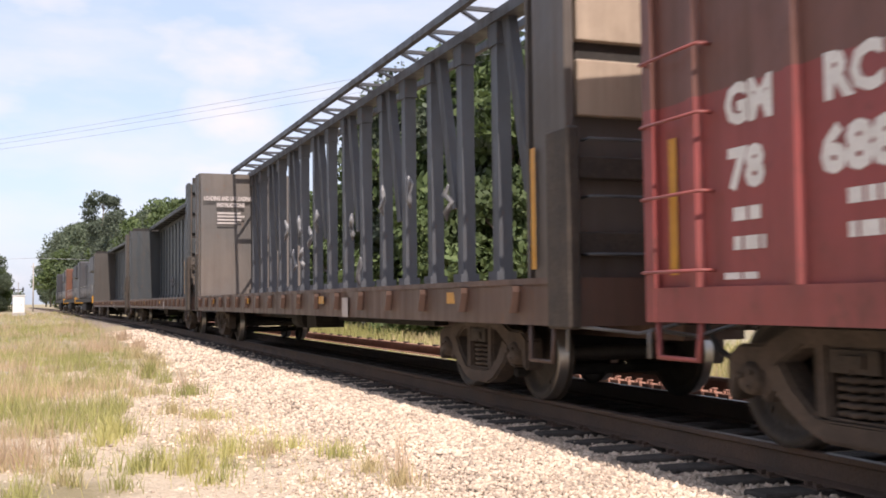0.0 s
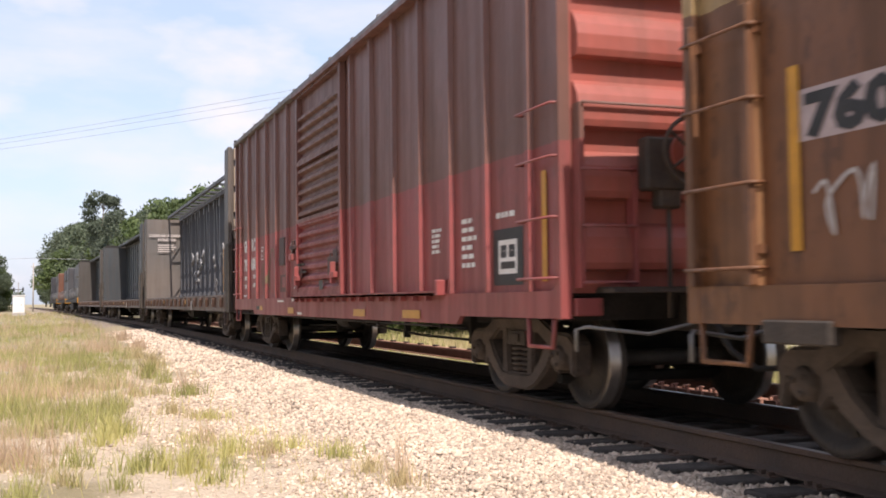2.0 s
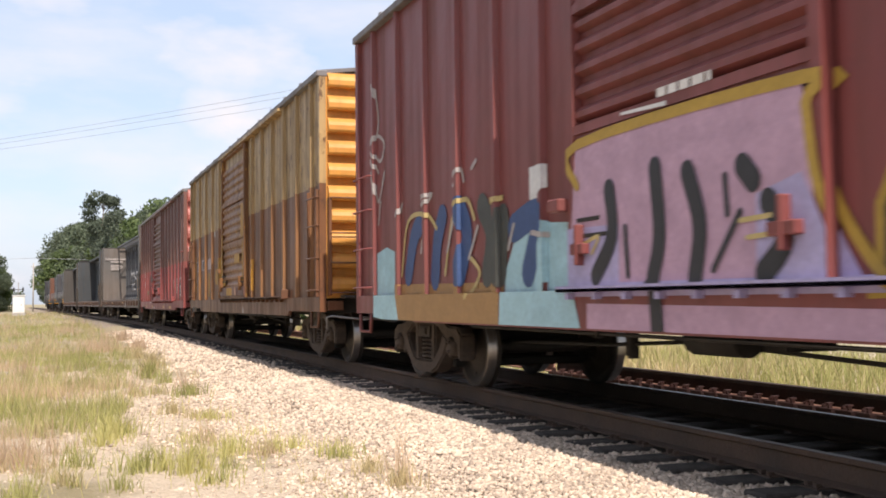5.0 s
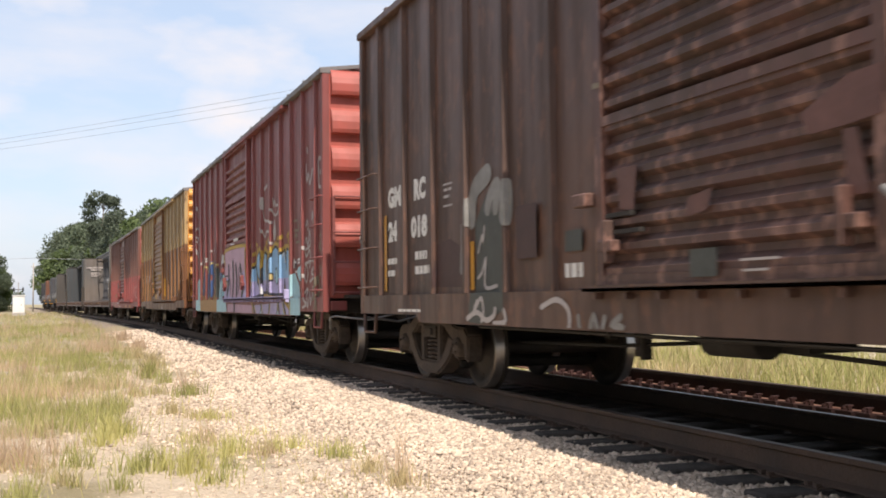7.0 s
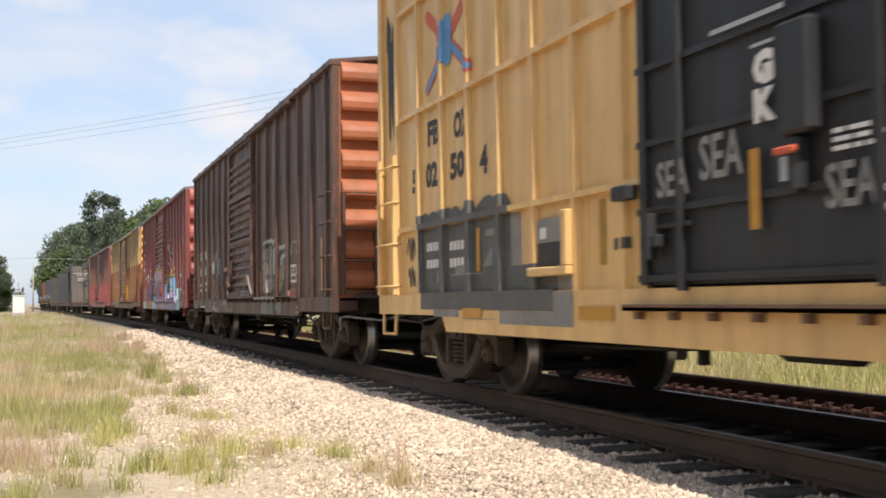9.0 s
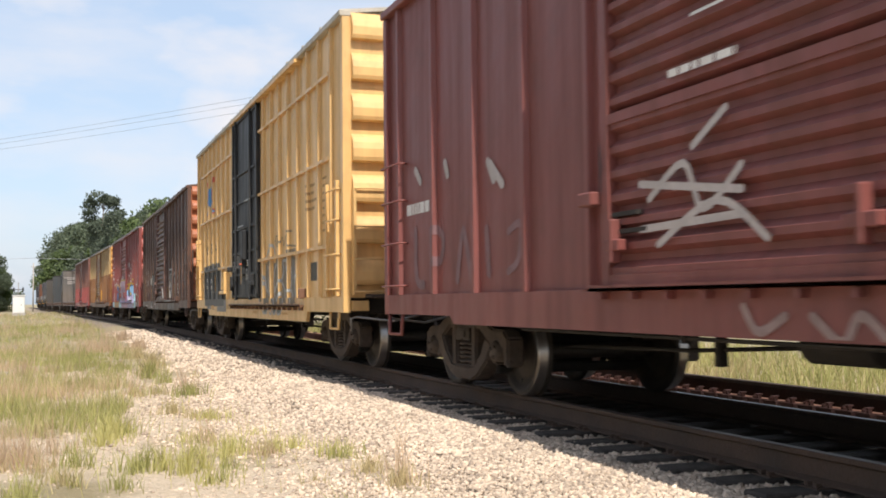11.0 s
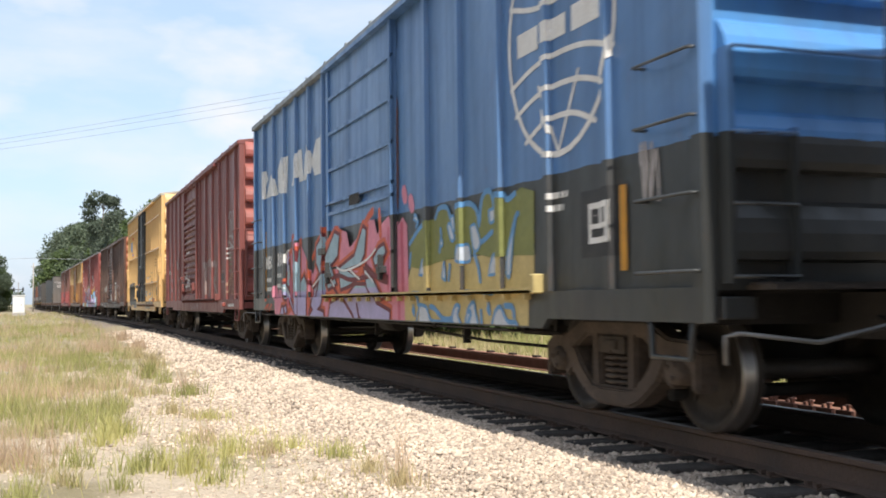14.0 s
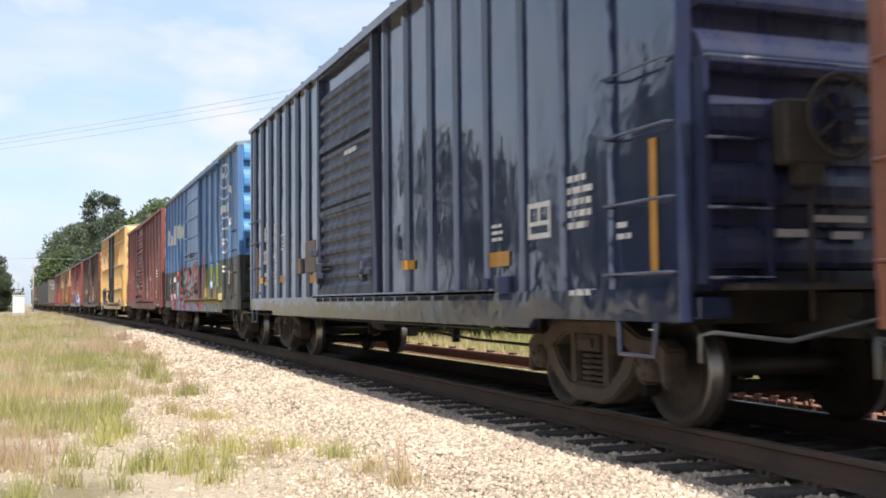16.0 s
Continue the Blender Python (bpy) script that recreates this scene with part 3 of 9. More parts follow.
def decal(car, skin, tris, material, name="lettering", label="", lift=0.003, floor=0.735):
    """Paint laid on a car's side, following its posts, door and sill. skin: (breaks in u, breaks in z, depth(u, z))."""
    ub, zb, depth = skin[:3]
    flanks = skin[3] if len(skin) > 3 else ()
    bm = bmesh.new()
    PAINT_COATS[0] += 1
    lift += PAINT_COATS[0] % 6 * 0.0002
    for index, t in enumerate(tris):
        if min(p[1] for p in t) < floor:
            t = cut(list(t), 1, floor, False)
            if len(t) < 3:
                continue
        todo = [list(t)]
        for axis, breaks in ((0, ub), (1, zb)):
            lo, hi = min(p[axis] for p in t), max(p[axis] for p in t)
            for v in breaks:
                if lo < v < hi:
                    nxt = []
                    for poly in todo:
                        if min(p[axis] for p in poly) < v < max(p[axis] for p in poly):
                            nxt += [cut(poly, axis, v, True), cut(poly, axis, v, False)]
                        else:
                            nxt.append(poly)
                    todo = [p for p in nxt if len(p) > 2]
        # the sides of the posts that look back along the train
        for edge, out0, out1 in flanks:
            if min(p[0] for p in t) > edge or max(p[0] for p in t) < edge - 0.012:
                continue
            strip = cut(cut(list(t), 0, edge, True), 0, edge - 0.012, False)
            if len(strip) > 2 and min(p[1] for p in strip) > zb[0]:
                f = bm.faces.new([bm.verts.new((-out0 - (out1 - out0) * (edge - p[0]) / 0.012 - lift * 0.5, -edge - 0.001 - lift + 0.015 * (edge - p[0]) / 0.012 - index % 20 * 0.00004, p[1])) for p in strip])
                f.normal_update()
                if f.normal.y > 0:
                    f.normal_flip()
        for poly in todo:
            cu = sum(p[0] for p in poly) / len(poly)
            cz = sum(p[1] for p in poly) / len(poly)
            x = depth(cu, cz) - lift - (index % 20) * 0.00004
            f = bm.faces.new([bm.verts.new((x, -p[0], p[1])) for p in poly])
            f.normal_update()
            if f.normal.x > 0:
                f.normal_flip()
    bmesh.ops.remove_doubles(bm, verts=bm.verts[:], dist=0.0011)
    return part(name, bm, material, car, label)


def car_skin(L, posts, post_w, door, sill_top, post_out=0.05, side=1.45, sill_out=1.5, door_out=1.53, door_z=(1.05, 4.3)):
    ub = sorted([v for p in posts for v in (p - post_w / 2, p + post_w / 2)] + list(door))

    def depth(u, z):
        if z < sill_top:
            return -sill_out
        if door[0] < u < door[1] and door_z[0] < z < door_z[1]:
            return -door_out
        return -(side + post_out) if any(abs(u - p) < post_w / 2 for p in posts) else -side
    return ub, [sill_top, *door_z], depth, [(p + post_w / 2, side, side + post_out) for p in posts]


def corrugated(u0, u1, z0, z1, count, out, deep, face=1, margin=0.0):
    """A sheet with level pressed ribs, facing -x, as a closed slab."""
    bm = bmesh.new()
    step = (z1 - z0) / count
    prof = [(-out + 0.05, z0), (-out, z0)]
    for i in range(count):
        z = z0 + i * step
        prof += [(-out, z + step * 0.18), (-out - deep, z + step * 0.36), (-out - deep, z + step * 0.62), (-out, z + step * 0.92)]
    prof += [(-out, z1), (-out + 0.05, z1)]
    prism(bm, [(x, z) for x, z in prof], -u1, -u0, "y")
    return bm


def boxcar(name, label, mats, L=15.3, eave=4.36, front_posts=6, rear_posts=7, door=(5.9, 8.75), door_style="ribs", end_ribs=9, plate=True, sill_mid=0.72, ladder_u=0.66, post_w=0.1, end_lit=None, door_mat=None, high=False, door_extra=None, roof_mat=None, track_mat=None, post_plan=None, track_z=1.005, rear_truck=None, ladder_rails=False, brake_rear=False, ladder_in=0.04, door_levels=None, door_deep=0.06):
    """A fifty-foot boxcar; its origin is at the front end, on the rail."""
    body, trim = mats[0], mats[1] if len(mats) > 1 else mats[0]
    # end_lit makes most ends brighter than the sides, sunlight put into the colour
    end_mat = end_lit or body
    car = tagged(new(name), label, "boxcar", "cars of the freight train")
    W, side = 1.5, 1.45
    part("floor_frame", boxes((-1.42, 1.42, -L + 0.05, -0.05, 0.98, 1.06), (-0.22, 0.22, -L, 0, 0.68, 0.98), *[(-1.35, 1.35, -u - 0.05, -u + 0.05, 0.84, 0.98) for u in np.arange(2.6, L - 2.4, 1.15)]), DARK, car, "black underframe")
    for s in (-1, 1):
        part("side_wall", boxes((s * side, s * (side - 0.06), -door[0] + 0.02, -0.05, 1.0, eave), (s * side, s * (side - 0.06), -L + 0.05, -door[1] - 0.02, 1.0, eave), (s * side, s * (side - 0.06), -door[1] - 0.05, -door[0] + 0.05, 3.9, eave)), body, car)
        bm = bmesh.new()
        prism(bm, [(-0.0, 1.02), (-L, 1.02), (-L, 0.8), (-L + 2.15, 0.8), (-L + 2.25, sill_mid), (-2.25, sill_mid), (-2.15, 0.8), (0.0, 0.8)], s * W, s * (W - 0.05))
        part("side_sill", bm, trim, car)
        part("eave_rail", boxes((s * (W + 0.04), s * (side - 0.08), -L - 0.01, 0.01, eave - 0.06, eave + 0.03), bevel=0.01), roof_mat or trim, car)
    pm = bmesh.new()
    prism(pm, [(-side - 0.052, -post_w / 2 + 0.015), (-side - 0.052, post_w / 2 - 0.015), (-side, post_w / 2), (-side, -post_w / 2)], 1.02, eave - 0.06, "z")
    post_mesh = finish("post", pm, mats[2] if len(mats) > 2 else body)
    fp = [door[0] * (i + 0.75) / (front_posts + 0.35) for i in range(front_posts)]
    rp = [door[1] + (L - door[1]) * (i + 0.55) / (rear_posts + 0.2) for i in range(rear_posts)]
    if post_plan:
        fp = list(np.arange(post_plan[0], door[0] - 0.15, post_plan[1]))
        rp = list(np.arange(post_plan[2], L - 0.3, post_plan[3]))
    posts = fp + rp
    for u in posts:
        part("post", post_mesh, None, car, at=(0, -u, 0))
        ob = part("post", post_mesh, None, car, at=(0, -u, 0))
        ob.rotation_euler[2] = math.pi
    for u in (0.05, L - 0.05):
        for s in (-1, 1):
            part("corner_post", boxes((s * (W + 0.004), s * (W - 0.1), -u - 0.06, -u + 0.06, 0.796, eave - 0.062), bevel=0.006), body, car)
    # ends with deep level ribs
    for way, u in ((1, 0.0), (-1, L)):
        bm = bmesh.new()
        z0, z1 = 1.0, eave + 0.0
        step = (z1 - z0) / end_ribs
        quad_box(bm, -1.44, 1.44, min(-u - way * 0.06, -u), max(-u - way * 0.06, -u), z0, z1)
        for i in range(end_ribs):
            z = z0 + i * step
            y0, y1 = -u, -u + way * 0.115
            rib = bmesh.new()
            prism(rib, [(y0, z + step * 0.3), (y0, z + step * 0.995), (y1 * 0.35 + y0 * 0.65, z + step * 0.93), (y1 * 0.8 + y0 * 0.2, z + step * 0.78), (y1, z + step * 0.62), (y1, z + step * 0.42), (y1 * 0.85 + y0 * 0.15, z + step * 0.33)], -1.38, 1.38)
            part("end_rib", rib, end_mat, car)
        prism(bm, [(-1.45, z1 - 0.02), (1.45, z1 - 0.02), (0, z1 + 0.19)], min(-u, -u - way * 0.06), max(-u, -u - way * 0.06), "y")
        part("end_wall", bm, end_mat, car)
    # roof: shallow ridge with cross seams
    bm = bmesh.new()
    prism(bm, [(-1.52, eave + 0.03), (0, eave + 0.23), (1.52, eave + 0.03), (1.52, eave), (-1.52, eave)], -L, 0, "y")
    for i in range(1, 13):
        y = -L * i / 13
        prism(bm, [(-1.53, eave + 0.03), (-1.53, eave + 0.06), (0, eave + 0.262), (1.53, eave + 0.06), (1.53, eave + 0.03), (0, eave + 0.232)], y - 0.035, y + 0.035, "y")
    part("roof", bm, roof_mat or trim, car, "weathered ridged metal roof")
    # doors
    dm = door_mat or body
    for s in (-1, 1):
        bars = []
        if door_style == "ribs":
            d = corrugated(door[0] + 0.02, door[1] - 0.02, 1.06, 3.95 if eave < 4.5 else 4.4, 17, 1.515 - door_deep, door_deep)
            bars += [(-1.535, -1.45, -u - 0.1, -u, 1.04, eave - 0.09) for u in (door[0], door[1] - 0.1)]
            bars += [(-1.532, -1.45, -door[1] + 0.1, -door[0] - 0.1, z, z + 0.07) for z in (1.05, 2.18, 3.1, eave - 0.16)]
        else:
            d = boxes((-1.5, -1.44, -door[1], -door[0], 1.04, eave - 0.09))
            bars += [(-1.533, -1.49, -door[1], -door[0], z, z + 0.045) for z in door_levels or (1.06, 1.5, 1.95, 2.45, 3.0, 3.6, eave - 0.18)]
            bars += [(-1.536, -1.49, -u - 0.08, -u, 1.04, eave - 0.09) for u in (door[0] + 0.04, door[1] - 0.08)]
            bars += [(-1.56, -1.49, -u - 0.05, -u, 1.0, eave - 0.09) for u in door_extra or ()]
        ob = part("door", d, dm, car)
        for b in bars:
            part("door_bar", boxes(b), dm, ob)
        if s > 0:
            ob.rotation_euler[2] = math.pi
            ob.location = (0, -(door[0] + door[1]), 0)
        else:
            part("door_latch", boxes((-1.6, -1.53, -door[0] - 0.34, -door[0] - 0.14, 1.28, 1.36), (-1.61, -1.53, -door[0] - 0.26, -door[0] - 0.22, 1.2, 1.5), bevel=0.008), dm, ob)
            part("door_latch", boxes((-1.6, -1.53, -door[1] + 0.16, -door[1] + 0.4, 1.28, 1.36), (-1.61, -1.53, -door[1] + 0.26, -door[1] + 0.3, 1.2, 1.5), bevel=0.008), dm, ob)
            part("latch_slot", boxes((-1.545, -1.5, -door[0] - 0.62, -door[0] - 0.16, 1.4, 1.43), (-1.545, -1.5, -door[0] - 0.5, -door[0] - 0.16, 1.52, 1.55)), DARK, ob)
            part("door_handle", boxes((-1.6, -1.5, -door[0] + 0.04, -door[0] + 0.24, 1.62, 1.72), bevel=0.01), dm, ob)
    track_bm = boxes((-1.575, -1.45, -door[1] - 3.9, -door[0] + 0.15, 1.005, 1.03), (-1.575, -1.56, -door[1] - 3.9, -door[0] + 0.15, 1.005, 1.05), *[(-1.56, -1.49, -u - 0.025, -u + 0.025, 0.95, 1.0) for u in np.arange(door[0], door[1] + 3.9, 0.42)])
    bmesh.ops.translate(track_bm, verts=track_bm.verts, vec=(0, 0, track_z - 1.005))
    part("door_track", track_bm, track_mat or trim, car)
    part("door_stop", boxes((-1.585, -1.45, -door[1] - 3.93, -door[1] - 3.85, 1.0, 1.16), bevel=0.01), track_mat or trim, car)
    part("upper_door_track", boxes((-1.58, -1.45, -door[1] - 3.6, -door[0] + 0.1, eave - 0.12, eave - 0.065)), trim, car)
    # ladders and grab irons at the corners
    rung_mesh = finish("rung", tube(bmesh.new(), [(0.05, 0, 0), (-0.05, 0.0, 0), (-0.05, ladder_u, 0), (0.05, ladder_u, 0)], 0.012, 6), trim)
    levels = (1.12, 1.6, 2.08, 2.5)
    for u in (0.04, L - ladder_u - ladder_in):
        for z in levels:
            part("grab_iron", rung_mesh, None, car, at=(-1.5, -u - ladder_u, z))
        if ladder_rails:
            for v in (u + 0.05, u + ladder_u - 0.05):
                part("ladder_rail", boxes((-1.545, -1.49, -v - 0.035, -v + 0.035, 1.02, 2.62), bevel=0.006), trim, car)
                for z in (1.2, 2.45):
                    part("ladder_bracket", boxes((-1.5, -1.44, -v - 0.05, -v + 0.05, z, z + 0.05)), trim, car)
        st = bmesh.new()
        tube(st, [(-1.47, -u - 0.05, 0.95), (-1.48, -u - 0.08, 0.57), (-1.48, -u - 0.52, 0.57), (-1.47, -u - 0.56, 0.95)], 0.022, 6)
        part("stirrup_step", st, trim, car)
    for way, u in ((1, 0.0), (-1, L)):
        y = -u + way * 0.15
        for z in (1.08, 1.52, 1.96):
            part("grab_iron", tube(bmesh.new(), [(-1.37, -u, z), (-1.37, y, z), (-0.9, y, z), (-0.9, -u, z)], 0.013, 6), trim, car)
        part("long_grab_iron", tube(bmesh.new(), [(-1.37, -u, 2.46), (-1.37, y, 2.48), (0.42, y, 2.48), (0.42, -u, 2.46)], 0.013, 6), trim, car)
        part("end_ladder_rail", boxes((-1.39, -1.35, -u + way * 0.02, -u + way * 0.14, 1.04, 2.48)), trim, car)
        part("end_ladder_rail", boxes((-0.92, -0.88, -u + way * 0.02, -u + way * 0.14, 1.04, 2.0)), trim, car)
        part("crossover_platform", boxes((-1.2, 1.2, -u + way * 0.02, -u + way * 0.3, 1.0, 1.03), *[(-1.2, 1.2, -u + way * (0.05 + 0.06 * i), -u + way * (0.07 + 0.06 * i), 1.03, 1.045) for i in range(4)]), STEEL, car)
        # black here carries the shade of the void below the platform
        part("end_sill", boxes((-1.4, 1.4, -u - way * 0.3, -u - way * 0.2, 0.78, 0.98), (-0.3, 0.3, -u - way * 0.2, -u + way * 0.26, 0.68, 0.98)), DARK, car, "end sill and draft pocket, blackened as shade")
        for s in (-1, 1):
            part("corner_bracket", boxes((s * 1.39, s * 1.15, -u - way * 0.1, -u + way * 0.05, 0.82, 0.96), bevel=0.01), trim, car)
        add_end_gear(car, u, 1 if way < 0 else -1)
    bx, bz = -0.5, 2.1
    by, bk = (-L, -1) if brake_rear else (0.0, 1)
    ring = [(bx + 0.27 * math.cos(a), by + bk * 0.36, bz + 0.27 * math.sin(a)) for a in np.linspace(0, math.tau, 25)]
    wheel = part("brake_wheel", tube(bmesh.new(), ring, 0.018, 6), STEEL, car, "dark hand brake wheel")
    for k in range(5):
        a = k * math.tau / 5
        part("spoke", tube(bmesh.new(), [(bx, by + bk * 0.33, bz), (bx + 0.27 * math.cos(a), by + bk * 0.36, bz + 0.27 * math.sin(a))], 0.013, 5), STEEL, wheel)
    bm = bmesh.new()
    prism(bm, [(bx + 0.16 * math.cos(k * math.tau / 18), bz + 0.16 * math.sin(k * math.tau / 18)) for k in range(18)], by + bk * 0.3, by + bk * 0.26, "y")
    prism(bm, [(bx + 0.05 * math.cos(k * math.tau / 10), bz + 0.05 * math.sin(k * math.tau / 10)) for k in range(10)], by + bk * 0.37, by + bk * 0.3, "y")
    part("hub", bm, end_mat, wheel)
    part("brake_housing", boxes((bx - 0.36, bx + 0.02, by + bk * 0.25, by + bk * 0.1, bz - 0.3, bz + 0.12), (bx - 0.24, bx - 0.04, by + bk * 0.24, by + bk * 0.1, bz - 0.44, bz - 0.28), bevel=0.02), end_mat if eave > 4.5 else STEEL, car, "cast hand brake housing")
    part("brake_rod", tube(bmesh.new(), [(bx - 0.14, by + bk * 0.2, bz - 0.4), (bx - 0.14, by + bk * 0.2, 0.8)], 0.02, 6), STEEL, car)
    # brake gear slung beneath
    bm = bmesh.new()
    part("brake_cylinder", tube(bm, [(-0.9, -6.75, 0.68), (-0.9, -7.35, 0.68)], 0.13, 12), DARK, car)
    part("air_reservoir", tube(bmesh.new(), [(0.35, -8.6, 0.72), (0.35, -9.6, 0.72)], 0.2, 12), DARK, car)
    bm = bmesh.new()
    tube(bm, [(-0.5, -2.6, 0.5), (-0.62, -5.0, 0.55), (-0.6, -6.3, 0.62)], 0.018, 5)
    tube(bm, [(-0.5, -12.8, 0.47), (-0.62, -9.6, 0.5), (-0.6, -6.9, 0.6)], 0.018, 5)
    tube(bm, [(-1.1, -3.0, 0.68), (-1.1, -12.4, 0.66)], 0.016, 5)
    for u in (5.4, 9.0, 11.4):
        quad_box(bm, -0.66, -0.58, -u - 0.03, -u + 0.03, 0.45, 0.98)
        quad_box(bm, -1.13, -1.07, -u - 0.3, -u - 0.25, 0.64, 0.98)
    quad_box(bm, -0.8, -0.4, -7.6, -7.1, 0.6, 0.95)
    part("brake_rigging", bm, DARK, car)
    add_truck(car, 1.45)
    add_truck(car, rear_truck or L - 1.85)
    skin = car_skin(L, posts, post_w, door, 1.02, door_out=1.535, door_z=(1.05, eave - 0.1))
    return car, skin

# ---- the cars ----
BAR_ROWS = random.Random(21)


def small_print(car, skin, u, z, rows, width, height=0.06, gap=0.11, material=None):
    """Unreadable stencil lines as bars."""
    tris = []
    for i in range(rows):
        at = u
        end = u + width * BAR_ROWS.uniform(0.65, 1.0)
        while at < end:
            w = BAR_ROWS.uniform(0.05, 0.16)
            tris += rect(at, min(at + w, end), z - i * gap, z - i * gap + height)
            at += w + 0.025
    tagged(decal(car, skin, tris, material or WHITE, "stencil_bars"), kind="stuff")


def rough_patch(u0, u1, z0, z1, wob=0.05):
    """A painted-out patch with an uneven edge."""
    r = random.Random(int(u0 * 100 + z0 * 1000))
    n = 6
    ring = [(u0 + (u1 - u0) * k / n, z0 + r.uniform(-wob, wob) * 0.5) for k in range(n)] + [(u1 + r.uniform(-wob, wob) * 0.4, z0 + (z1 - z0) * k / n) for k in range(n)]
    ring += [(u1 - (u1 - u0) * k / n, z1 + r.uniform(-wob, wob)) for k in range(n)] + [(u0 + r.uniform(-wob, wob) * 0.4, z1 - (z1 - z0) * k / n) for k in range(n)]
    return poly_tris(ring)


def reflectors(car, skin, upright=(), level=()):
    for u, z0, z1 in upright:
        decal(car, skin, rect(u - 0.045, u + 0.045, z0, z1), AMBER, "reflector_stripe", "amber reflective stripe", lift=0.012)
    for u0, u1, z0, z1 in level:
        decal(car, skin, rect(u0, u1, z0, z1), AMBER, "reflector_stripe", "amber reflective stripe", lift=0.012)


def placard(car, skin, u0, u1, z0, z1, back=BLACKP):
    """A consolidated stencil panel: dark ground, white frame, two blocks of bars."""
    decal(car, skin, rect(u0 - 0.12, u1 + 0.12, z0 - 0.1, z1 + 0.1), back, "stencil_panel")
    w = 0.045
    tris = rect(u0, u1, z0, z0 + w) + rect(u0, u1, z1 - w, z1) + rect(u0, u0 + w, z0, z1) + rect(u1 - w, u1, z0, z1)
    um, zm = (u0 + u1) / 2, z0 + (z1 - z0) * 0.36
    tris += rect(u0, u1, zm, zm + w * 0.8) + rect(um - w / 2, um + w / 2, zm, z1)
    decal(car, skin, tris, WHITE, "stencil_frame", lift=0.006)
    decal(car, skin, rect(u0 + 0.08, um - 0.06, zm + 0.1, z1 - 0.1) + rect(um + 0.06, u1 - 0.08, zm + 0.1, z1 - 0.1), SPRAY["chalk"], "stencil_bars", lift=0.006)


def scribble(car, skin, u, z, w, h, seed, material, line=0.035, loops=5, name="graffiti_tag"):
    """A looping hand-sprayed tag that spells nothing."""
    r = random.Random(seed)
    pts = []
    for i in range(loops * 3):
        k = i / (loops * 3 - 1)
        pts.append((u + w * k + w * 0.16 * r.uniform(-1, 1), z + h * (0.5 + 0.5 * math.sin(i * 2.1 + r.uniform(-0.6, 0.6)))))
    decal(car, skin, stroke(pts, line), material, name, "sprayed tag", lift=0.008)


def grow(ring, by):
    """A closed outline pushed outwards by a width."""
    ring = list(ring)
    if sum(a[0] * b[1] - b[0] * a[1] for a, b in zip(ring, ring[1:] + ring[:1])) < 0:
        ring.reverse()
    out = []
    for i, p in enumerate(ring):
        a, b = ring[i - 1], ring[(i + 1) % len(ring)]
        n0 = Vector((p[1] - a[1], a[0] - p[0])).normalized()
        n1 = Vector((b[1] - p[1], p[0] - b[0])).normalized()
        m = (n0 + n1).normalized() if (n0 + n1).length > 1e-4 else n0
        k = by / max(0.5, m.dot(n0))
        out.append((p[0] + m.x * k, p[1] + m.y * k))
    return out


def blot(car, skin, colour, ring, lift, name="mural_ground", label=""):
    """A filled sprayed shape."""
    decal(car, skin, poly_tris(ring), SPRAY[colour], name, label, lift=lift)


def sweep(car, skin, colour, line, width, lift, name="graffiti_tag", label=""):
    """One sprayed stroke."""
    decal(car, skin, stroke(line, width), SPRAY[colour], name, label, lift=lift)


def sprayed_letters(car, skin, shapes, coats, fill, lower, level, label):
    """Fat letters: outlines in widening coats, a fill, and a second colour below a level."""
    for by, colour, lift in coats:
        for ring in shapes:
            decal(car, skin, poly_tris(grow(ring, by)), SPRAY[colour], "mural_outline", lift=lift)
    for ring in shapes:
        tris = poly_tris(ring)
        for keep, colour in ((False, fill), (True, lower)):
            pieces = [q for q in (cut(list(t), 1, level, keep) for t in tris) if len(q) > 2]
            if pieces:
                decal(car, skin, pieces, SPRAY[colour], "mural_letters", label, lift=0.0112)


# red boxcar with a brown upper half
RED_A = paint("red_over_brown_paint", (0.29, 0.062, 0.06), (0.25, 0.066, 0.06), dirty=0.4, rust=(0.1, 0.045, 0.035), rusty=0.35, peel=0.57, split=2.2, upper=(0.175, 0.075, 0.058), upper_faded=(0.155, 0.072, 0.057), seed=1.0)
# end red kept brighter than the side red, to carry its sunlight
RED_A_END = paint("red_end_sunlit", (0.33, 0.088, 0.068), (0.28, 0.085, 0.066), dirty=0.35, seed=1.7)
ROOF_GREY = paint("roof_grey", (0.13, 0.12, 0.12), (0.2, 0.19, 0.19), dirty=0.4, rough=0.6, seed=3.0)
car_gm, sk = boxcar("boxcar", "red boxcar with a brown upper half and ribbed door", (RED_A, RED_A, RED_A), L=15.4, door=(6.1, 8.9), post_plan=(0.55, 0.93, 9.26, 0.924), end_ribs=6, end_lit=RED_A_END, roof_mat=ROOF_GREY, brake_rear=True, rear_truck=13.65)
for word in (letters("GM", 0.84, 1.98, 0.22, 0.44), letters("78", 0.86, 1.6, 0.22, 0.34), letters("RC", 1.7, 1.98, 0.225, 0.42), letters("688", 1.66, 1.6, 0.225, 0.56)):
    decal(car_gm, sk, word, WHITE, label="white reporting letters and number")
small_print(car_gm, sk, 0.9, 1.4, 2, 0.36, 0.08, 0.17)
small_print(car_gm, sk, 1.85, 1.42, 2, 0.5, 0.08, 0.17)
small_print(car_gm, sk, 0.8, 1.06, 1, 0.5, 0.04)
small_print(car_gm, sk, 12.34, 1.66, 5, 0.3, 0.035, 0.055)
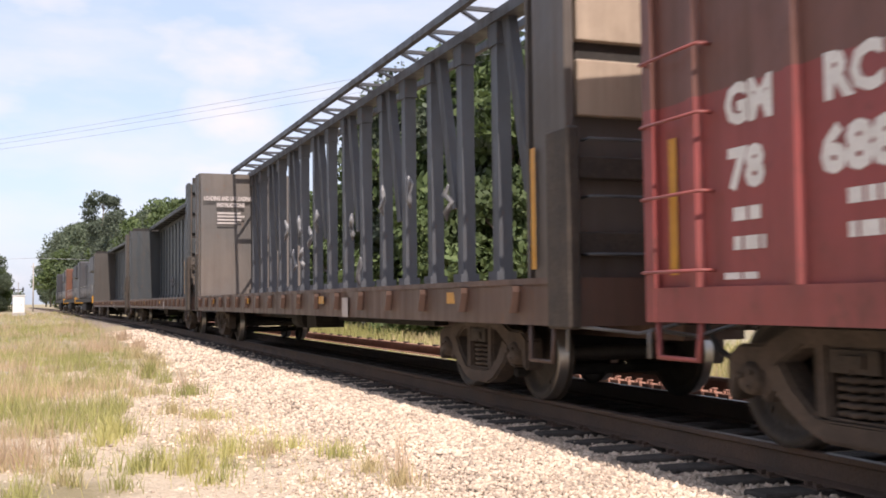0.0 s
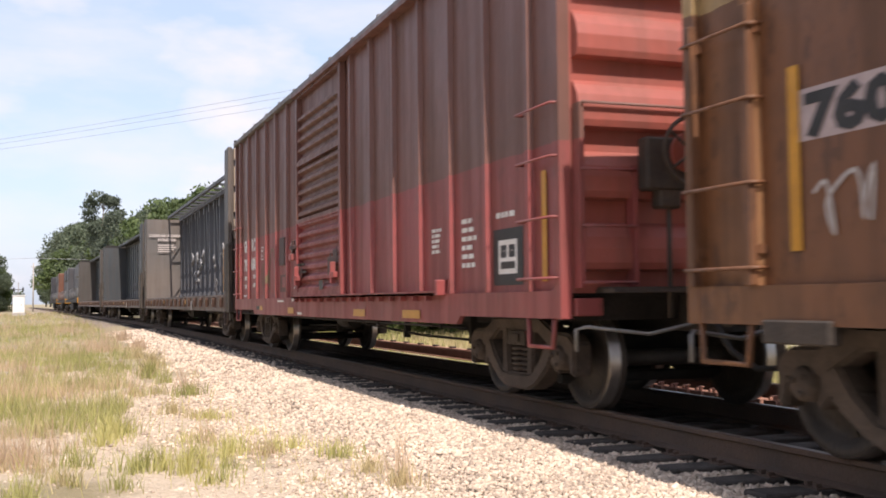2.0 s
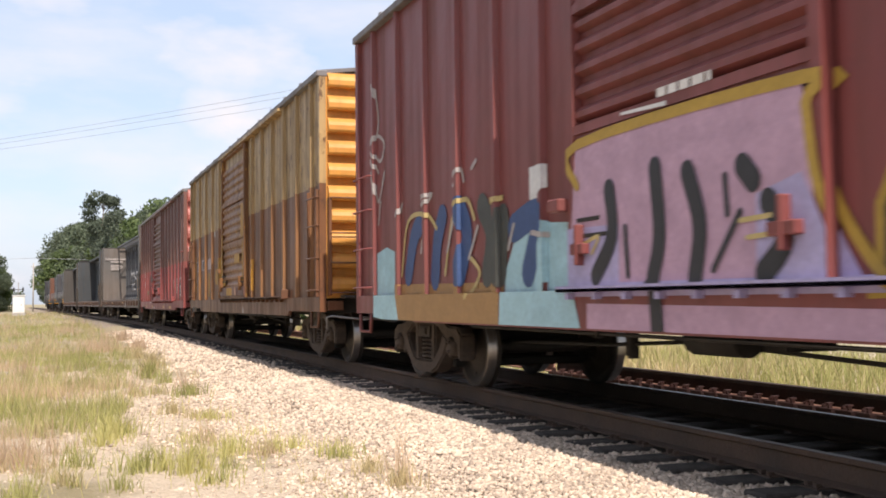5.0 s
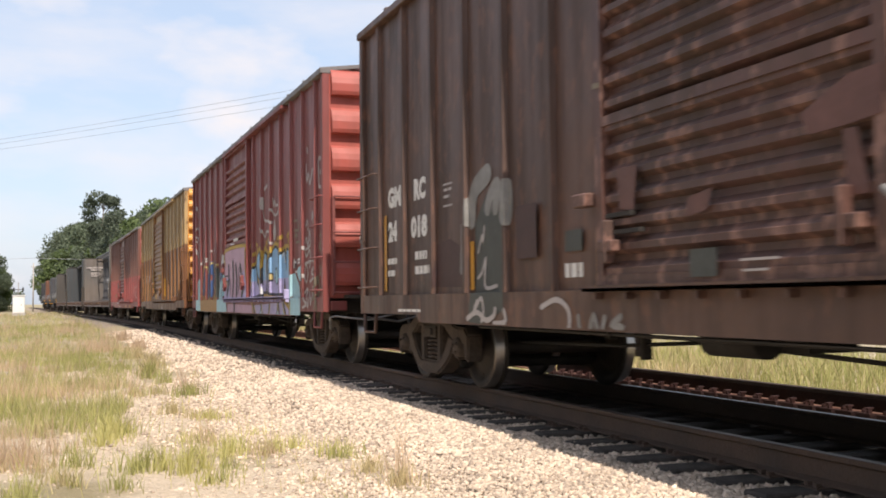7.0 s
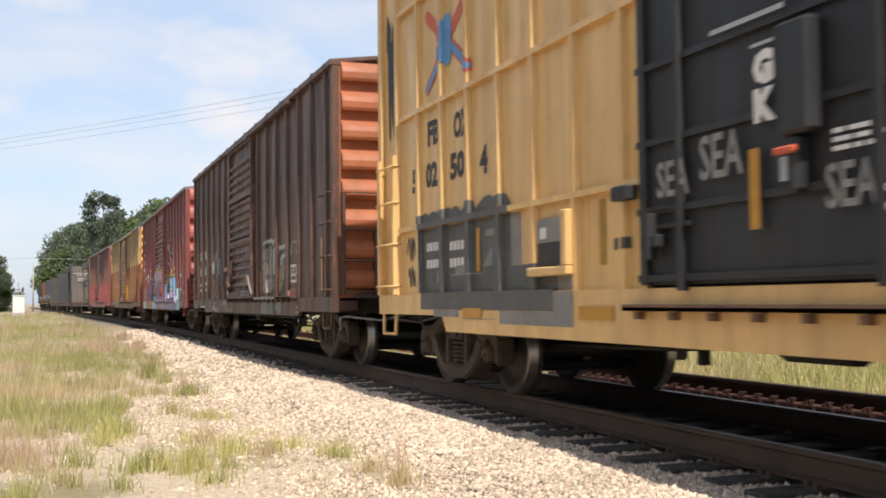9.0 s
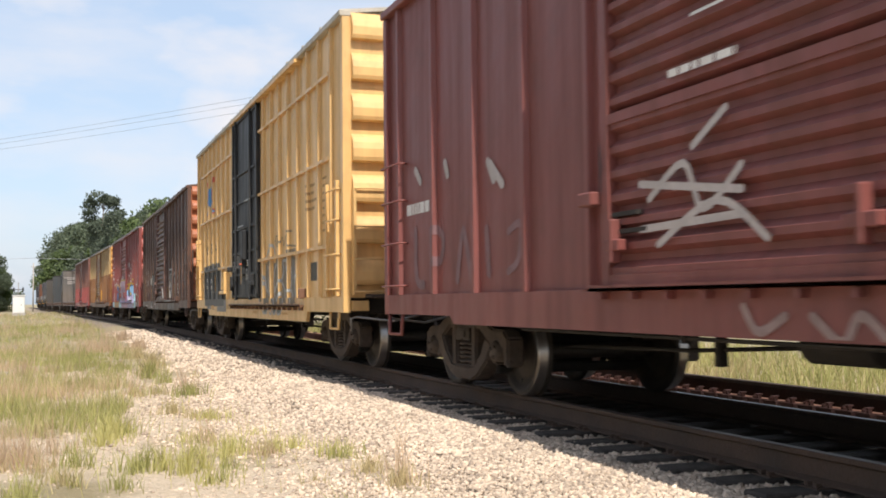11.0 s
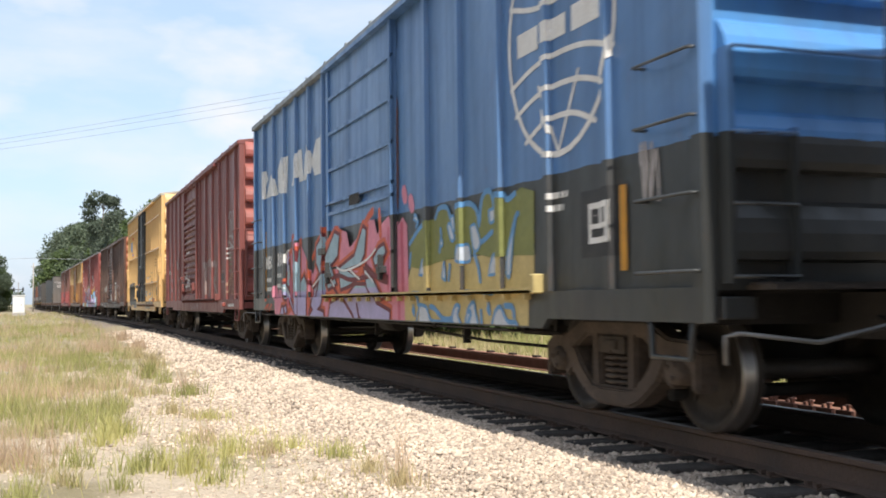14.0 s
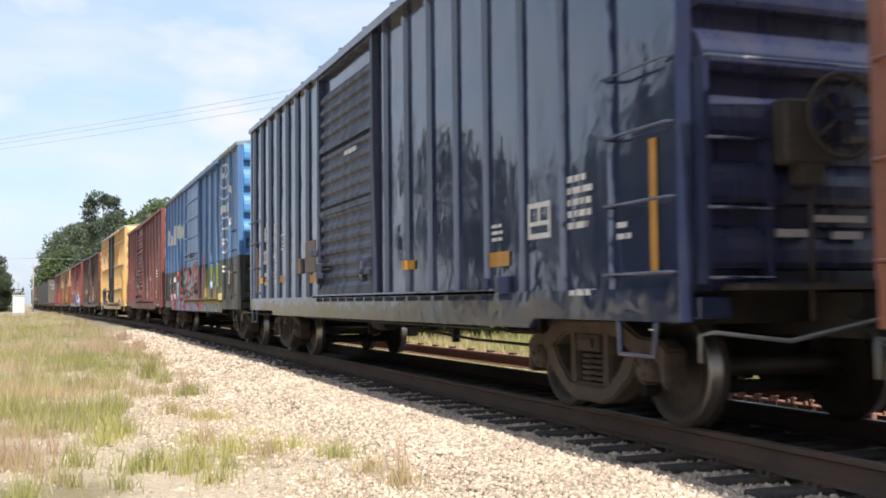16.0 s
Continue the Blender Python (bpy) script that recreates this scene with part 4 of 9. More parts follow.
small_print(car_gm, sk, 13.2, 1.69, 6, 0.42, 0.045, 0.085)
small_print(car_gm, sk, 14.05, 1.68, 1, 0.4, 0.05)
placard(car_gm, sk, 14.1, 14.5, 1.18, 1.48)
decal(car_gm, sk, rect(4.5, 4.98, 1.12, 1.42), SPRAY["rosewood"], "route_board", "dark stained route board", lift=0.004)
decal(car_gm, sk, rect(4.72, 4.95, 1.2, 1.38), RED_A, "board_slot", lift=0.012)
part("tack_board", boxes((-1.5, -1.44, -5.05, -4.63, 1.58, 2.06), bevel=0.008), SPRAY["umber"], car_gm, "dark brown tack board")
for u0, u1, z0, z1 in ((2.72, 2.96, 1.75, 2.0), (5.38, 5.8, 1.72, 1.93)):
    w = 0.022
    decal(car_gm, sk, rect(u0, u1, z0, z0 + w) + rect(u0, u1, z1 - w, z1) + rect(u0, u0 + w, z0, z1) + rect(u1 - w, u1, z0, z1), WHITE, "stencil_frame", lift=0.004)
    decal(car_gm, sk, rect(u0 + 0.06, u1 - 0.06, z1 - 0.1, z1 - 0.06) + rect(u0 + 0.06, u1 - 0.1, z0 + 0.06, z0 + 0.1), WHITE, "stencil_bars", lift=0.004)
for r4 in ((8.2, 8.72, 1.3, 1.6), (6.3, 6.6, 1.32, 1.5), (8.5, 8.75, 1.5, 1.68)):
    decal(car_gm, sk, rough_patch(*r4, 0.06), SPRAY["umber"], "grease_stain", "dark grease stain round the door latch", lift=0.005)
decal(car_gm, sk, poly_tris([(7.72, 1.12), (7.94, 1.13), (7.92, 1.27), (7.7, 1.26)]), SPRAY["slate"], "dark_plate", lift=0.006)
for p in ([(3.57, 1.13), (3.56, 1.5), (3.62, 1.78), (3.82, 1.91), (3.98, 1.75), (4.02, 1.42)], [(2.93, 1.2), (2.97, 1.6), (3.12, 1.66), (3.22, 1.5), (3.1, 1.38), (3.28, 1.3)], [(3.36, 1.3), (3.45, 1.5), (3.52, 1.25)], [(2.85, 1.28), (2.8, 1.5), (2.88, 1.66)]):
    decal(car_gm, sk, stroke(p, 0.05), SPRAY["sage"], "graffiti_tag", "faded grey-green sprayed tag", lift=0.006)
decal(car_gm, sk, stroke([(5.64, 1.17), (5.8, 1.36)], 0.035) + rect(6.0, 6.09, 1.35, 1.46) + rect(5.68, 5.87, 0.96, 1.02) + rect(4.5, 5.03, 0.95, 0.98) + rect(6.08, 6.4, 0.75, 0.785), WHITE, "pale_mark", lift=0.005)
decal(car_gm, sk, rect(2.5, 2.84, 0.81, 0.88), SPRAY["slate"], "dark_plate", lift=0.004)
part("hand_hold", boxes((-1.56, -1.5, -6.2, -5.72, 1.8, 1.86), (-1.56, -1.44, -5.98, -5.9, 1.72, 1.95), bevel=0.01), SPRAY["umber"], car_gm)
reflectors(car_gm, sk, upright=((0.28, 1.1, 1.98), (15.05, 1.1, 2.0)), level=((2.86, 3.14, 0.8, 0.88), (5.39, 5.83, 0.76, 0.86), (9.45, 10.0, 0.76, 0.85), (11.5, 12.1, 0.76, 0.85)))

# brown and tan boxcar with patches of old yellow
YELL = paint("brown_with_tan_upper", (0.165, 0.068, 0.032), (0.19, 0.082, 0.034), dirt=(0.05, 0.028, 0.017), dirty=0.75, split=2.7, upper=(0.46, 0.315, 0.145), upper_faded=(0.4, 0.27, 0.125), rust=(0.085, 0.038, 0.02), rusty=0.85, seed=4.0, peel=0.55)
# lower posts more orange than the panels, for sun caught on their flanks
YELL_POST = paint("sunlit_post_brown", (0.27, 0.115, 0.04), (0.31, 0.14, 0.045), dirty=0.55, rusty=0.6, split=2.7, upper=(0.46, 0.31, 0.14), upper_faded=(0.4, 0.27, 0.12), seed=4.4)
YELL_PLATE = paint("mauve_kick_plate", (0.16, 0.075, 0.06), (0.13, 0.06, 0.05), dirty=0.4, rusty=0.3, seed=5.5)
# yellow of the ends, brightened for the sun falling on them
YELL_END = paint("yellow_end_sunlit", (0.62, 0.28, 0.05), (0.55, 0.26, 0.06), dirty=0.25, rusty=0.2, seed=4.8)
YELL_DOOR = paint("rusty_yellow_door", (0.2, 0.085, 0.026), (0.26, 0.11, 0.03), dirt=(0.06, 0.03, 0.016), dirty=0.6, rust=(0.44, 0.23, 0.035), rusty=0.75, seed=5.0, peel=0.57)
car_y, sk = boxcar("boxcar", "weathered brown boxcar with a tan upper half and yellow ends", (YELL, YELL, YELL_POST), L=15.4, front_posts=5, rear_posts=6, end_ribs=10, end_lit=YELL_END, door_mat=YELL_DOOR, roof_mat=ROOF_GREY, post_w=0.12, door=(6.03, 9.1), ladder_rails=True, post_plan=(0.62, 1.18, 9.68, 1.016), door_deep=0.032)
for r4 in ((1.0, 1.78, 1.78, 2.06), (2.05, 2.9, 1.79, 2.07), (3.2, 4.0, 1.79, 2.06)):
    decal(car_y, sk, rect(*r4), SPRAY["rosepale"], "number_ground", lift=0.002)
for word in (letters("760", 1.05, 1.81, 0.21, 0.68), letters("93", 2.2, 1.83, 0.2, 0.42)):
    decal(car_y, sk, word, BLACKP, label="dark car number on pale panel", lift=0.005)
for r4 in ((3.35, 3.6, 1.1, 1.7), (4.55, 4.95, 1.38, 1.75), (5.3, 5.95, 1.5, 2.0), (5.45, 5.9, 1.2, 1.48), (7.9, 8.55, 1.78, 1.97), (6.1, 6.24, 1.3, 2.5), (8.45, 8.95, 1.33, 1.42), (6.3, 6.7, 1.32, 1.46), (8.7, 9.0, 2.3, 3.0)):
    decal(car_y, sk, rough_patch(*r4, 0.035), SPRAY["oldgold"], "old_yellow_patch", lift=0.004)
decal(car_y, sk, rough_patch(8.86, 8.98, 1.42, 2.25, 0.02), SPRAY["oldgold"], "old_yellow_patch", lift=0.004)
part("kick_plate", boxes((-1.56, -1.53, -9.16, -6.0, 1.09, 1.28), bevel=0.006), YELL_PLATE, car_y, "mauve-brown kick plate along the door foot")
for u0, u1, tone in ((6.97, 7.66, "oldgold"), (8.0, 8.18, "tanpale"), (8.24, 8.46, "rosewood")):
    part("plate_patch", boxes((-1.565, -1.555, -u1, -u0, 1.1, 1.265)), SPRAY[tone], car_y)
part("latch_slot", boxes((-1.57, -1.53, -9.0, -8.55, 1.36, 1.385), (-1.57, -1.53, -9.0, -8.5, 1.44, 1.46)), DARK, car_y)
decal(car_y, sk, poly_tris([(8.68, 0.735), (8.76, 0.89), (8.86, 0.78), (8.92, 0.735)]), SPRAY["chalk"], "pale_patch", lift=0.004)
part("jacking_pad", boxes((-1.53, -1.45, -1.28, -0.74, 0.7, 0.83), bevel=0.01), STEEL, car_y, "grey steel jacking pad")
scribble(car_y, sk, 1.1, 1.28, 0.5, 0.35, 5, SPRAY["chalk"], 0.025, 3)
decal(car_y, sk, rect(7.7, 7.9, 1.1, 1.24) + rect(4.4, 4.5, 2.55, 2.7), WHITE, "pale_patch", lift=0.005)
reflectors(car_y, sk, upright=((0.97, 1.2, 2.2), (9.74, 1.18, 1.8), (15.0, 1.1, 2.0)))

# dark red boxcar with a wide blue mural
RED_G = paint("dark_red_paint", (0.225, 0.056, 0.052), (0.195, 0.056, 0.051), dirty=0.3, rusty=0.1, seed=7.0)
# sunlit copy of the dark red, for the ends
RED_G_END = paint("dark_red_end_sunlit", (0.36, 0.082, 0.064), (0.31, 0.076, 0.06), dirty=0.3, rusty=0.1, seed=7.7)
MURAL_TRACK = SPRAY["lav"]
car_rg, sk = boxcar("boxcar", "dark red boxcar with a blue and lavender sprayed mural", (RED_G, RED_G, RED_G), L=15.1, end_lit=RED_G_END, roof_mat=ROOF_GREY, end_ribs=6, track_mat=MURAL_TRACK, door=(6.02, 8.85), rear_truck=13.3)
BLUE_LETTERS = []
blot(car_rg, sk, "cyan", [(0.76, 1.53), (1.16, 1.59), (1.54, 1.51), (1.61, 1.07), (1.89, 0.67), (0.75, 0.76)], 0.003, "mural_ground")
blot(car_rg, sk, "tan", [(1.57, 1.14), (4.61, 1.11), (4.60, 0.68), (1.75, 0.68)], 0.004, "mural_ground")
blot(car_rg, sk, "cyan", [(4.66, 1.19), (4.91, 1.53), (5.15, 1.69), (5.56, 1.57), (5.88, 1.55), (6.01, 1.03), (6.16, 0.67), (4.60, 0.67)], 0.005, "mural_ground")
blot(car_rg, sk, "rose", [(6.24, 0.92), (9.48, 0.89), (9.53, 0.68), (6.23, 0.66)], 0.003, "mural_ground")
blot(car_rg, sk, "rose", [(6.02, 1.03), (6.17, 2.10), (6.81, 2.13), (8.69, 2.08), (8.74, 1.91), (8.79, 1.03)], 0.004, "mural_ground")
blot(car_rg, sk, "lav", [(6.02, 1.48), (6.79, 1.47), (6.78, 1.06), (6.00, 1.03)], 0.006, "mural_ground")
blot(car_rg, sk, "lav", [(8.30, 1.53), (8.68, 1.61), (8.88, 1.25), (9.03, 1.03), (8.29, 1.02)], 0.006, "mural_ground")
blot(car_rg, sk, "lav", [(5.81, 1.07), (9.15, 1.06), (12.13, 1.03), (12.13, 0.96), (9.14, 0.97), (5.85, 0.97)], 0.004, "mural_ground")
sweep(car_rg, sk, "gold", [(6.19, 1.79), (6.20, 2.10), (8.71, 2.10), (8.73, 1.96), (8.82, 1.50), (9.11, 1.10), (9.33, 0.96), (9.49, 0.68)], 0.075, 0.009, "mural_outline")
sweep(car_rg, sk, "black", [(6.46, 1.12), (6.70, 1.39), (6.67, 1.72)], 0.15, 0.011, "mural_letters")
sweep(car_rg, sk, "black", [(7.22, 1.08), (7.31, 1.36), (7.27, 1.80)], 0.15, 0.011, "mural_letters")
sweep(car_rg, sk, "black", [(7.18, 1.02), (7.21, 0.71)], 0.15, 0.011, "mural_letters")
sweep(car_rg, sk, "black", [(7.70, 1.07), (7.76, 1.40), (7.64, 1.73)], 0.15, 0.011, "mural_letters")
sweep(car_rg, sk, "black", [(8.36, 1.09), (8.54, 1.26), (8.41, 1.48)], 0.15, 0.011, "mural_letters")
sweep(car_rg, sk, "black", [(8.19, 1.70), (8.28, 1.61)], 0.15, 0.011, "mural_letters")
sweep(car_rg, sk, "black", [(8.02, 1.66), (8.04, 1.44)], 0.05, 0.011, "mural_letters")
sweep(car_rg, sk, "black", [(6.88, 1.44), (6.91, 1.11)], 0.05, 0.011, "mural_letters")
sweep(car_rg, sk, "black", [(7.89, 1.12), (8.16, 1.44)], 0.05, 0.011, "mural_letters")
sweep(car_rg, sk, "mustard", [(6.23, 1.34), (6.51, 1.40), (6.41, 1.28)], 0.03, 0.013, "mural_highlight")
sweep(car_rg, sk, "mustard", [(8.16, 1.39), (8.43, 1.40)], 0.03, 0.013, "mural_highlight")
sweep(car_rg, sk, "mustard", [(8.22, 1.29), (8.46, 1.30)], 0.03, 0.013, "mural_highlight")
sweep(car_rg, sk, "navy", [(1.98, 1.24), (2.19, 1.65), (2.44, 1.80)], 0.26, 0.008, "mural_letters")
sweep(car_rg, sk, "navy", [(2.85, 1.18), (2.92, 1.54), (3.08, 1.81)], 0.26, 0.008, "mural_letters")
sweep(car_rg, sk, "navy", [(3.58, 1.21), (3.76, 1.58), (3.59, 1.85)], 0.26, 0.008, "mural_letters")
sweep(car_rg, sk, "slate", [(4.25, 1.19), (4.36, 1.55), (4.15, 1.82)], 0.26, 0.008, "mural_letters")
sweep(car_rg, sk, "slate", [(4.56, 1.19), (4.62, 1.68)], 0.26, 0.008, "mural_letters")
sweep(car_rg, sk, "navy", [(4.86, 1.57), (5.34, 1.64), (5.14, 1.18)], 0.26, 0.008, "mural_letters")
sweep(car_rg, sk, "mustard", [(1.76, 1.24), (1.99, 1.83), (2.60, 1.87), (2.92, 1.70)], 0.05, 0.011, "mural_outline")
sweep(car_rg, sk, "mustard", [(3.16, 1.22), (3.42, 1.83), (3.77, 1.92), (3.96, 1.72)], 0.05, 0.011, "mural_outline")
sweep(car_rg, sk, "mustard", [(4.37, 1.84), (4.62, 1.86)], 0.05, 0.011, "mural_outline")
sweep(car_rg, sk, "mustard", [(3.80, 0.98), (4.08, 1.20), (3.87, 1.35)], 0.05, 0.011, "mural_outline")
sweep(car_rg, sk, "chalk", [(2.43, 1.47), (2.54, 1.84)], 0.045, 0.012, "mural_highlight")
sweep(car_rg, sk, "chalk", [(3.23, 1.45), (3.41, 1.75)], 0.045, 0.012, "mural_highlight")
sweep(car_rg, sk, "chalk", [(3.81, 1.35), (4.04, 1.64)], 0.045, 0.012, "mural_highlight")
sweep(car_rg, sk, "chalk", [(4.74, 1.40), (4.86, 1.60)], 0.045, 0.012, "mural_highlight")
sweep(car_rg, sk, "chalk", [(5.22, 1.51), (5.55, 1.47)], 0.045, 0.012, "mural_highlight")
sweep(car_rg, sk, "chalk", [(0.71, 3.63), (0.87, 3.15), (0.70, 2.90)], 0.045, 0.007, "graffiti_tag")
sweep(car_rg, sk, "chalk", [(0.61, 2.82), (0.94, 2.65), (1.10, 2.85), (0.78, 2.98), (0.61, 2.77), (0.86, 2.52)], 0.045, 0.007, "graffiti_tag")
sweep(car_rg, sk, "chalk", [(0.69, 2.53), (0.85, 2.16), (1.10, 2.50)], 0.045, 0.007, "graffiti_tag")
sweep(car_rg, sk, "chalk", [(0.93, 2.15), (0.85, 1.89)], 0.045, 0.007, "graffiti_tag")
sweep(car_rg, sk, "chalk", [(1.66, 1.93), (1.77, 2.05)], 0.045, 0.007, "graffiti_tag")
sweep(car_rg, sk, "chalk", [(2.54, 1.96), (2.77, 2.07), (2.44, 2.05)], 0.045, 0.007, "graffiti_tag")
sweep(car_rg, sk, "chalk", [(3.39, 2.10), (3.60, 2.23), (3.69, 2.11)], 0.045, 0.007, "graffiti_tag")
sweep(car_rg, sk, "chalk", [(3.89, 2.21), (4.00, 2.27)], 0.045, 0.007, "graffiti_tag")
blot(car_rg, sk, "white", [(5.18, 2.06), (5.50, 2.05), (5.52, 1.87), (5.34, 1.75), (5.18, 1.79)], 0.007, "pale_patch")
blot(car_rg, sk, "white", [(6.85, 2.23), (7.42, 2.21), (7.42, 2.18), (6.85, 2.21)], 0.012, "pale_patch")
BLUE_LETTERS.append([(9.21, 1.06), (9.22, 1.38), (9.34, 1.59), (9.50, 1.64), (9.59, 1.55), (9.66, 1.32), (9.89, 1.22), (9.88, 1.11), (9.68, 1.09), (9.52, 1.07)])
BLUE_LETTERS.append([(9.61, 1.64), (9.67, 1.82), (9.86, 1.89), (10.13, 1.89), (10.18, 1.79), (10.05, 1.64), (9.89, 1.65), (9.91, 1.54), (10.10, 1.45), (10.24, 1.29), (10.27, 1.10), (10.03, 1.10), (9.96, 1.35), (9.75, 1.47)])
BLUE_LETTERS.append([(10.31, 1.15), (10.26, 1.50), (10.33, 1.73), (10.47, 1.86), (10.62, 1.81), (10.58, 1.56), (10.62, 1.32), (10.57, 1.15)])
BLUE_LETTERS.append([(10.70, 1.15), (10.73, 1.69), (10.85, 1.80), (10.93, 1.77), (10.90, 1.46), (10.94, 1.30), (11.02, 1.13)])
BLUE_LETTERS.append([(11.05, 1.12), (11.06, 1.32), (11.28, 1.33), (11.28, 1.45), (11.08, 1.49), (11.08, 1.72), (11.18, 1.86), (11.41, 1.92), (11.62, 1.87), (11.75, 1.73), (11.83, 1.53), (11.84, 1.29), (11.79, 1.10)])
BLUE_LETTERS.append([(11.92, 1.11), (11.90, 1.61), (11.97, 1.77), (12.23, 1.82), (12.30, 1.69), (12.37, 1.45), (12.39, 1.82), (12.67, 1.81), (12.68, 1.61), (12.64, 1.34), (12.64, 0.97), (12.43, 1.04), (12.30, 1.23), (12.21, 1.37), (12.16, 1.10)])
blot(car_rg, sk, "cyan", [(11.47, 1.30), (11.46, 1.49), (11.54, 1.54), (11.64, 1.44), (11.65, 1.32), (11.56, 1.27)], 0.0135, "mural_letters")
sweep(car_rg, sk, "black", [(11.45, 1.30), (11.45, 1.49), (11.54, 1.55), (11.67, 1.43), (11.67, 1.32), (11.56, 1.26)], 0.035, 0.0145, "mural_outline")
blot(car_rg, sk, "mustard", [(11.07, 1.46), (11.27, 1.43), (11.26, 1.35), (11.06, 1.36)], 0.0135, "mural_letters")
sweep(car_rg, sk, "white", [(10.04, 1.43), (10.20, 1.29), (10.23, 1.12)], 0.035, 0.016, "mural_highlight")
sweep(car_rg, sk, "white", [(10.60, 1.77), (10.56, 1.52), (10.59, 1.32)], 0.035, 0.016, "mural_highlight")
sweep(car_rg, sk, "white", [(10.89, 1.76), (10.87, 1.46), (10.97, 1.18)], 0.035, 0.016, "mural_highlight")
sweep(car_rg, sk, "white", [(11.76, 1.68), (11.83, 1.46), (11.82, 1.15)], 0.035, 0.016, "mural_highlight")
sweep(car_rg, sk, "white", [(12.24, 1.77), (12.31, 1.62)], 0.035, 0.016, "mural_highlight")
sweep(car_rg, sk, "white", [(12.65, 1.78), (12.63, 1.40), (12.60, 1.03)], 0.035, 0.016, "mural_highlight")
sweep(car_rg, sk, "white", [(12.04, 1.72), (12.20, 1.80)], 0.035, 0.016, "mural_highlight")
blot(car_rg, sk, "lav", [(9.54, 0.89), (12.82, 0.96), (12.76, 0.70), (9.64, 0.67)], 0.003, "mural_ground")
sweep(car_rg, sk, "slate", [(9.48, 0.89), (9.69, 0.68)], 0.07, 0.006, "mural_outline")
sweep(car_rg, sk, "slate", [(10.32, 0.89), (10.17, 0.70)], 0.07, 0.006, "mural_outline")
sweep(car_rg, sk, "slate", [(10.27, 0.89), (10.48, 0.68)], 0.07, 0.006, "mural_outline")
sweep(car_rg, sk, "slate", [(11.09, 0.91), (10.97, 0.69)], 0.07, 0.006, "mural_outline")
sweep(car_rg, sk, "slate", [(11.85, 0.93), (11.75, 0.70)], 0.07, 0.006, "mural_outline")
sweep(car_rg, sk, "slate", [(11.90, 0.93), (12.01, 0.69)], 0.07, 0.006, "mural_outline")
sweep(car_rg, sk, "slate", [(12.34, 0.94), (12.53, 0.70)], 0.07, 0.006, "mural_outline")
sweep(car_rg, sk, "slate", [(12.82, 0.96), (12.78, 0.71)], 0.07, 0.006, "mural_outline")
sweep(car_rg, sk, "mustard", [(9.57, 0.89), (9.77, 0.69)], 0.05, 0.008, "mural_outline")
sweep(car_rg, sk, "mustard", [(10.37, 0.88), (10.42, 0.70)], 0.05, 0.008, "mural_outline")
sweep(car_rg, sk, "mustard", [(11.16, 0.89), (11.06, 0.70)], 0.05, 0.008, "mural_outline")
sweep(car_rg, sk, "mustard", [(11.87, 0.91), (11.87, 0.71)], 0.05, 0.008, "mural_outline")
sweep(car_rg, sk, "mustard", [(12.24, 0.93), (12.43, 0.71)], 0.05, 0.008, "mural_outline")
sweep(car_rg, sk, "mustard", [(12.85, 0.94), (12.82, 0.71)], 0.05, 0.008, "mural_outline")
blot(car_rg, sk, "cyan", [(10.17, 0.69), (10.27, 0.82), (10.35, 0.68)], 0.009, "mural_letters")
blot(car_rg, sk, "cyan", [(11.75, 0.70), (11.84, 0.81), (11.95, 0.70)], 0.009, "mural_letters")
blot(car_rg, sk, "cyan", [(12.31, 0.70), (12.28, 0.85), (12.41, 0.70)], 0.009, "mural_letters")
blot(car_rg, sk, "cyan", [(12.73, 1.00), (12.77, 1.36), (12.87, 1.42), (13.03, 1.42), (13.19, 1.31), (13.33, 1.21), (13.40, 1.02), (13.60, 1.01), (13.59, 0.71), (12.79, 0.70)], 0.004, "mural_ground")
blot(car_rg, sk, "cyan", [(13.16, 1.46), (13.27, 1.51), (13.49, 1.54), (13.62, 1.45), (13.61, 1.27), (13.34, 1.29), (13.21, 1.37)], 0.004, "mural_ground")
blot(car_rg, sk, "white", [(12.93, 1.65), (13.00, 1.66), (13.00, 1.51), (12.93, 1.50)], 0.009, "pale_patch")
blot(car_rg, sk, "black", [(13.02, 1.64), (13.12, 1.64), (13.12, 1.50), (13.02, 1.50)], 0.006, "mural_ground")
sweep(car_rg, sk, "white", [(13.03, 1.60), (13.11, 1.60)], 0.035, 0.01, "pale_patch")
sweep(car_rg, sk, "white", [(13.24, 1.63), (13.38, 1.64)], 0.035, 0.01, "pale_patch")
sweep(car_rg, sk, "white", [(13.25, 1.58), (13.38, 1.59)], 0.035, 0.01, "pale_patch")
sweep(car_rg, sk, "white", [(13.08, 1.44), (13.19, 1.44)], 0.035, 0.01, "pale_patch")
sweep(car_rg, sk, "drab", [(12.96, 2.28), (13.15, 2.28), (13.21, 2.28)], 0.045, 0.008, "graffiti_tag")
sweep(car_rg, sk, "drab", [(13.00, 2.12), (13.14, 2.12), (13.30, 2.10)], 0.045, 0.008, "graffiti_tag")
sweep(car_rg, sk, "drab", [(13.04, 2.04), (13.14, 1.99), (13.10, 2.07), (13.22, 2.02)], 0.045, 0.008, "graffiti_tag")
sweep(car_rg, sk, "drab", [(13.13, 1.92), (13.36, 1.92)], 0.045, 0.008, "graffiti_tag")
sweep(car_rg, sk, "drab", [(13.26, 2.23), (13.32, 2.14)], 0.045, 0.008, "graffiti_tag")
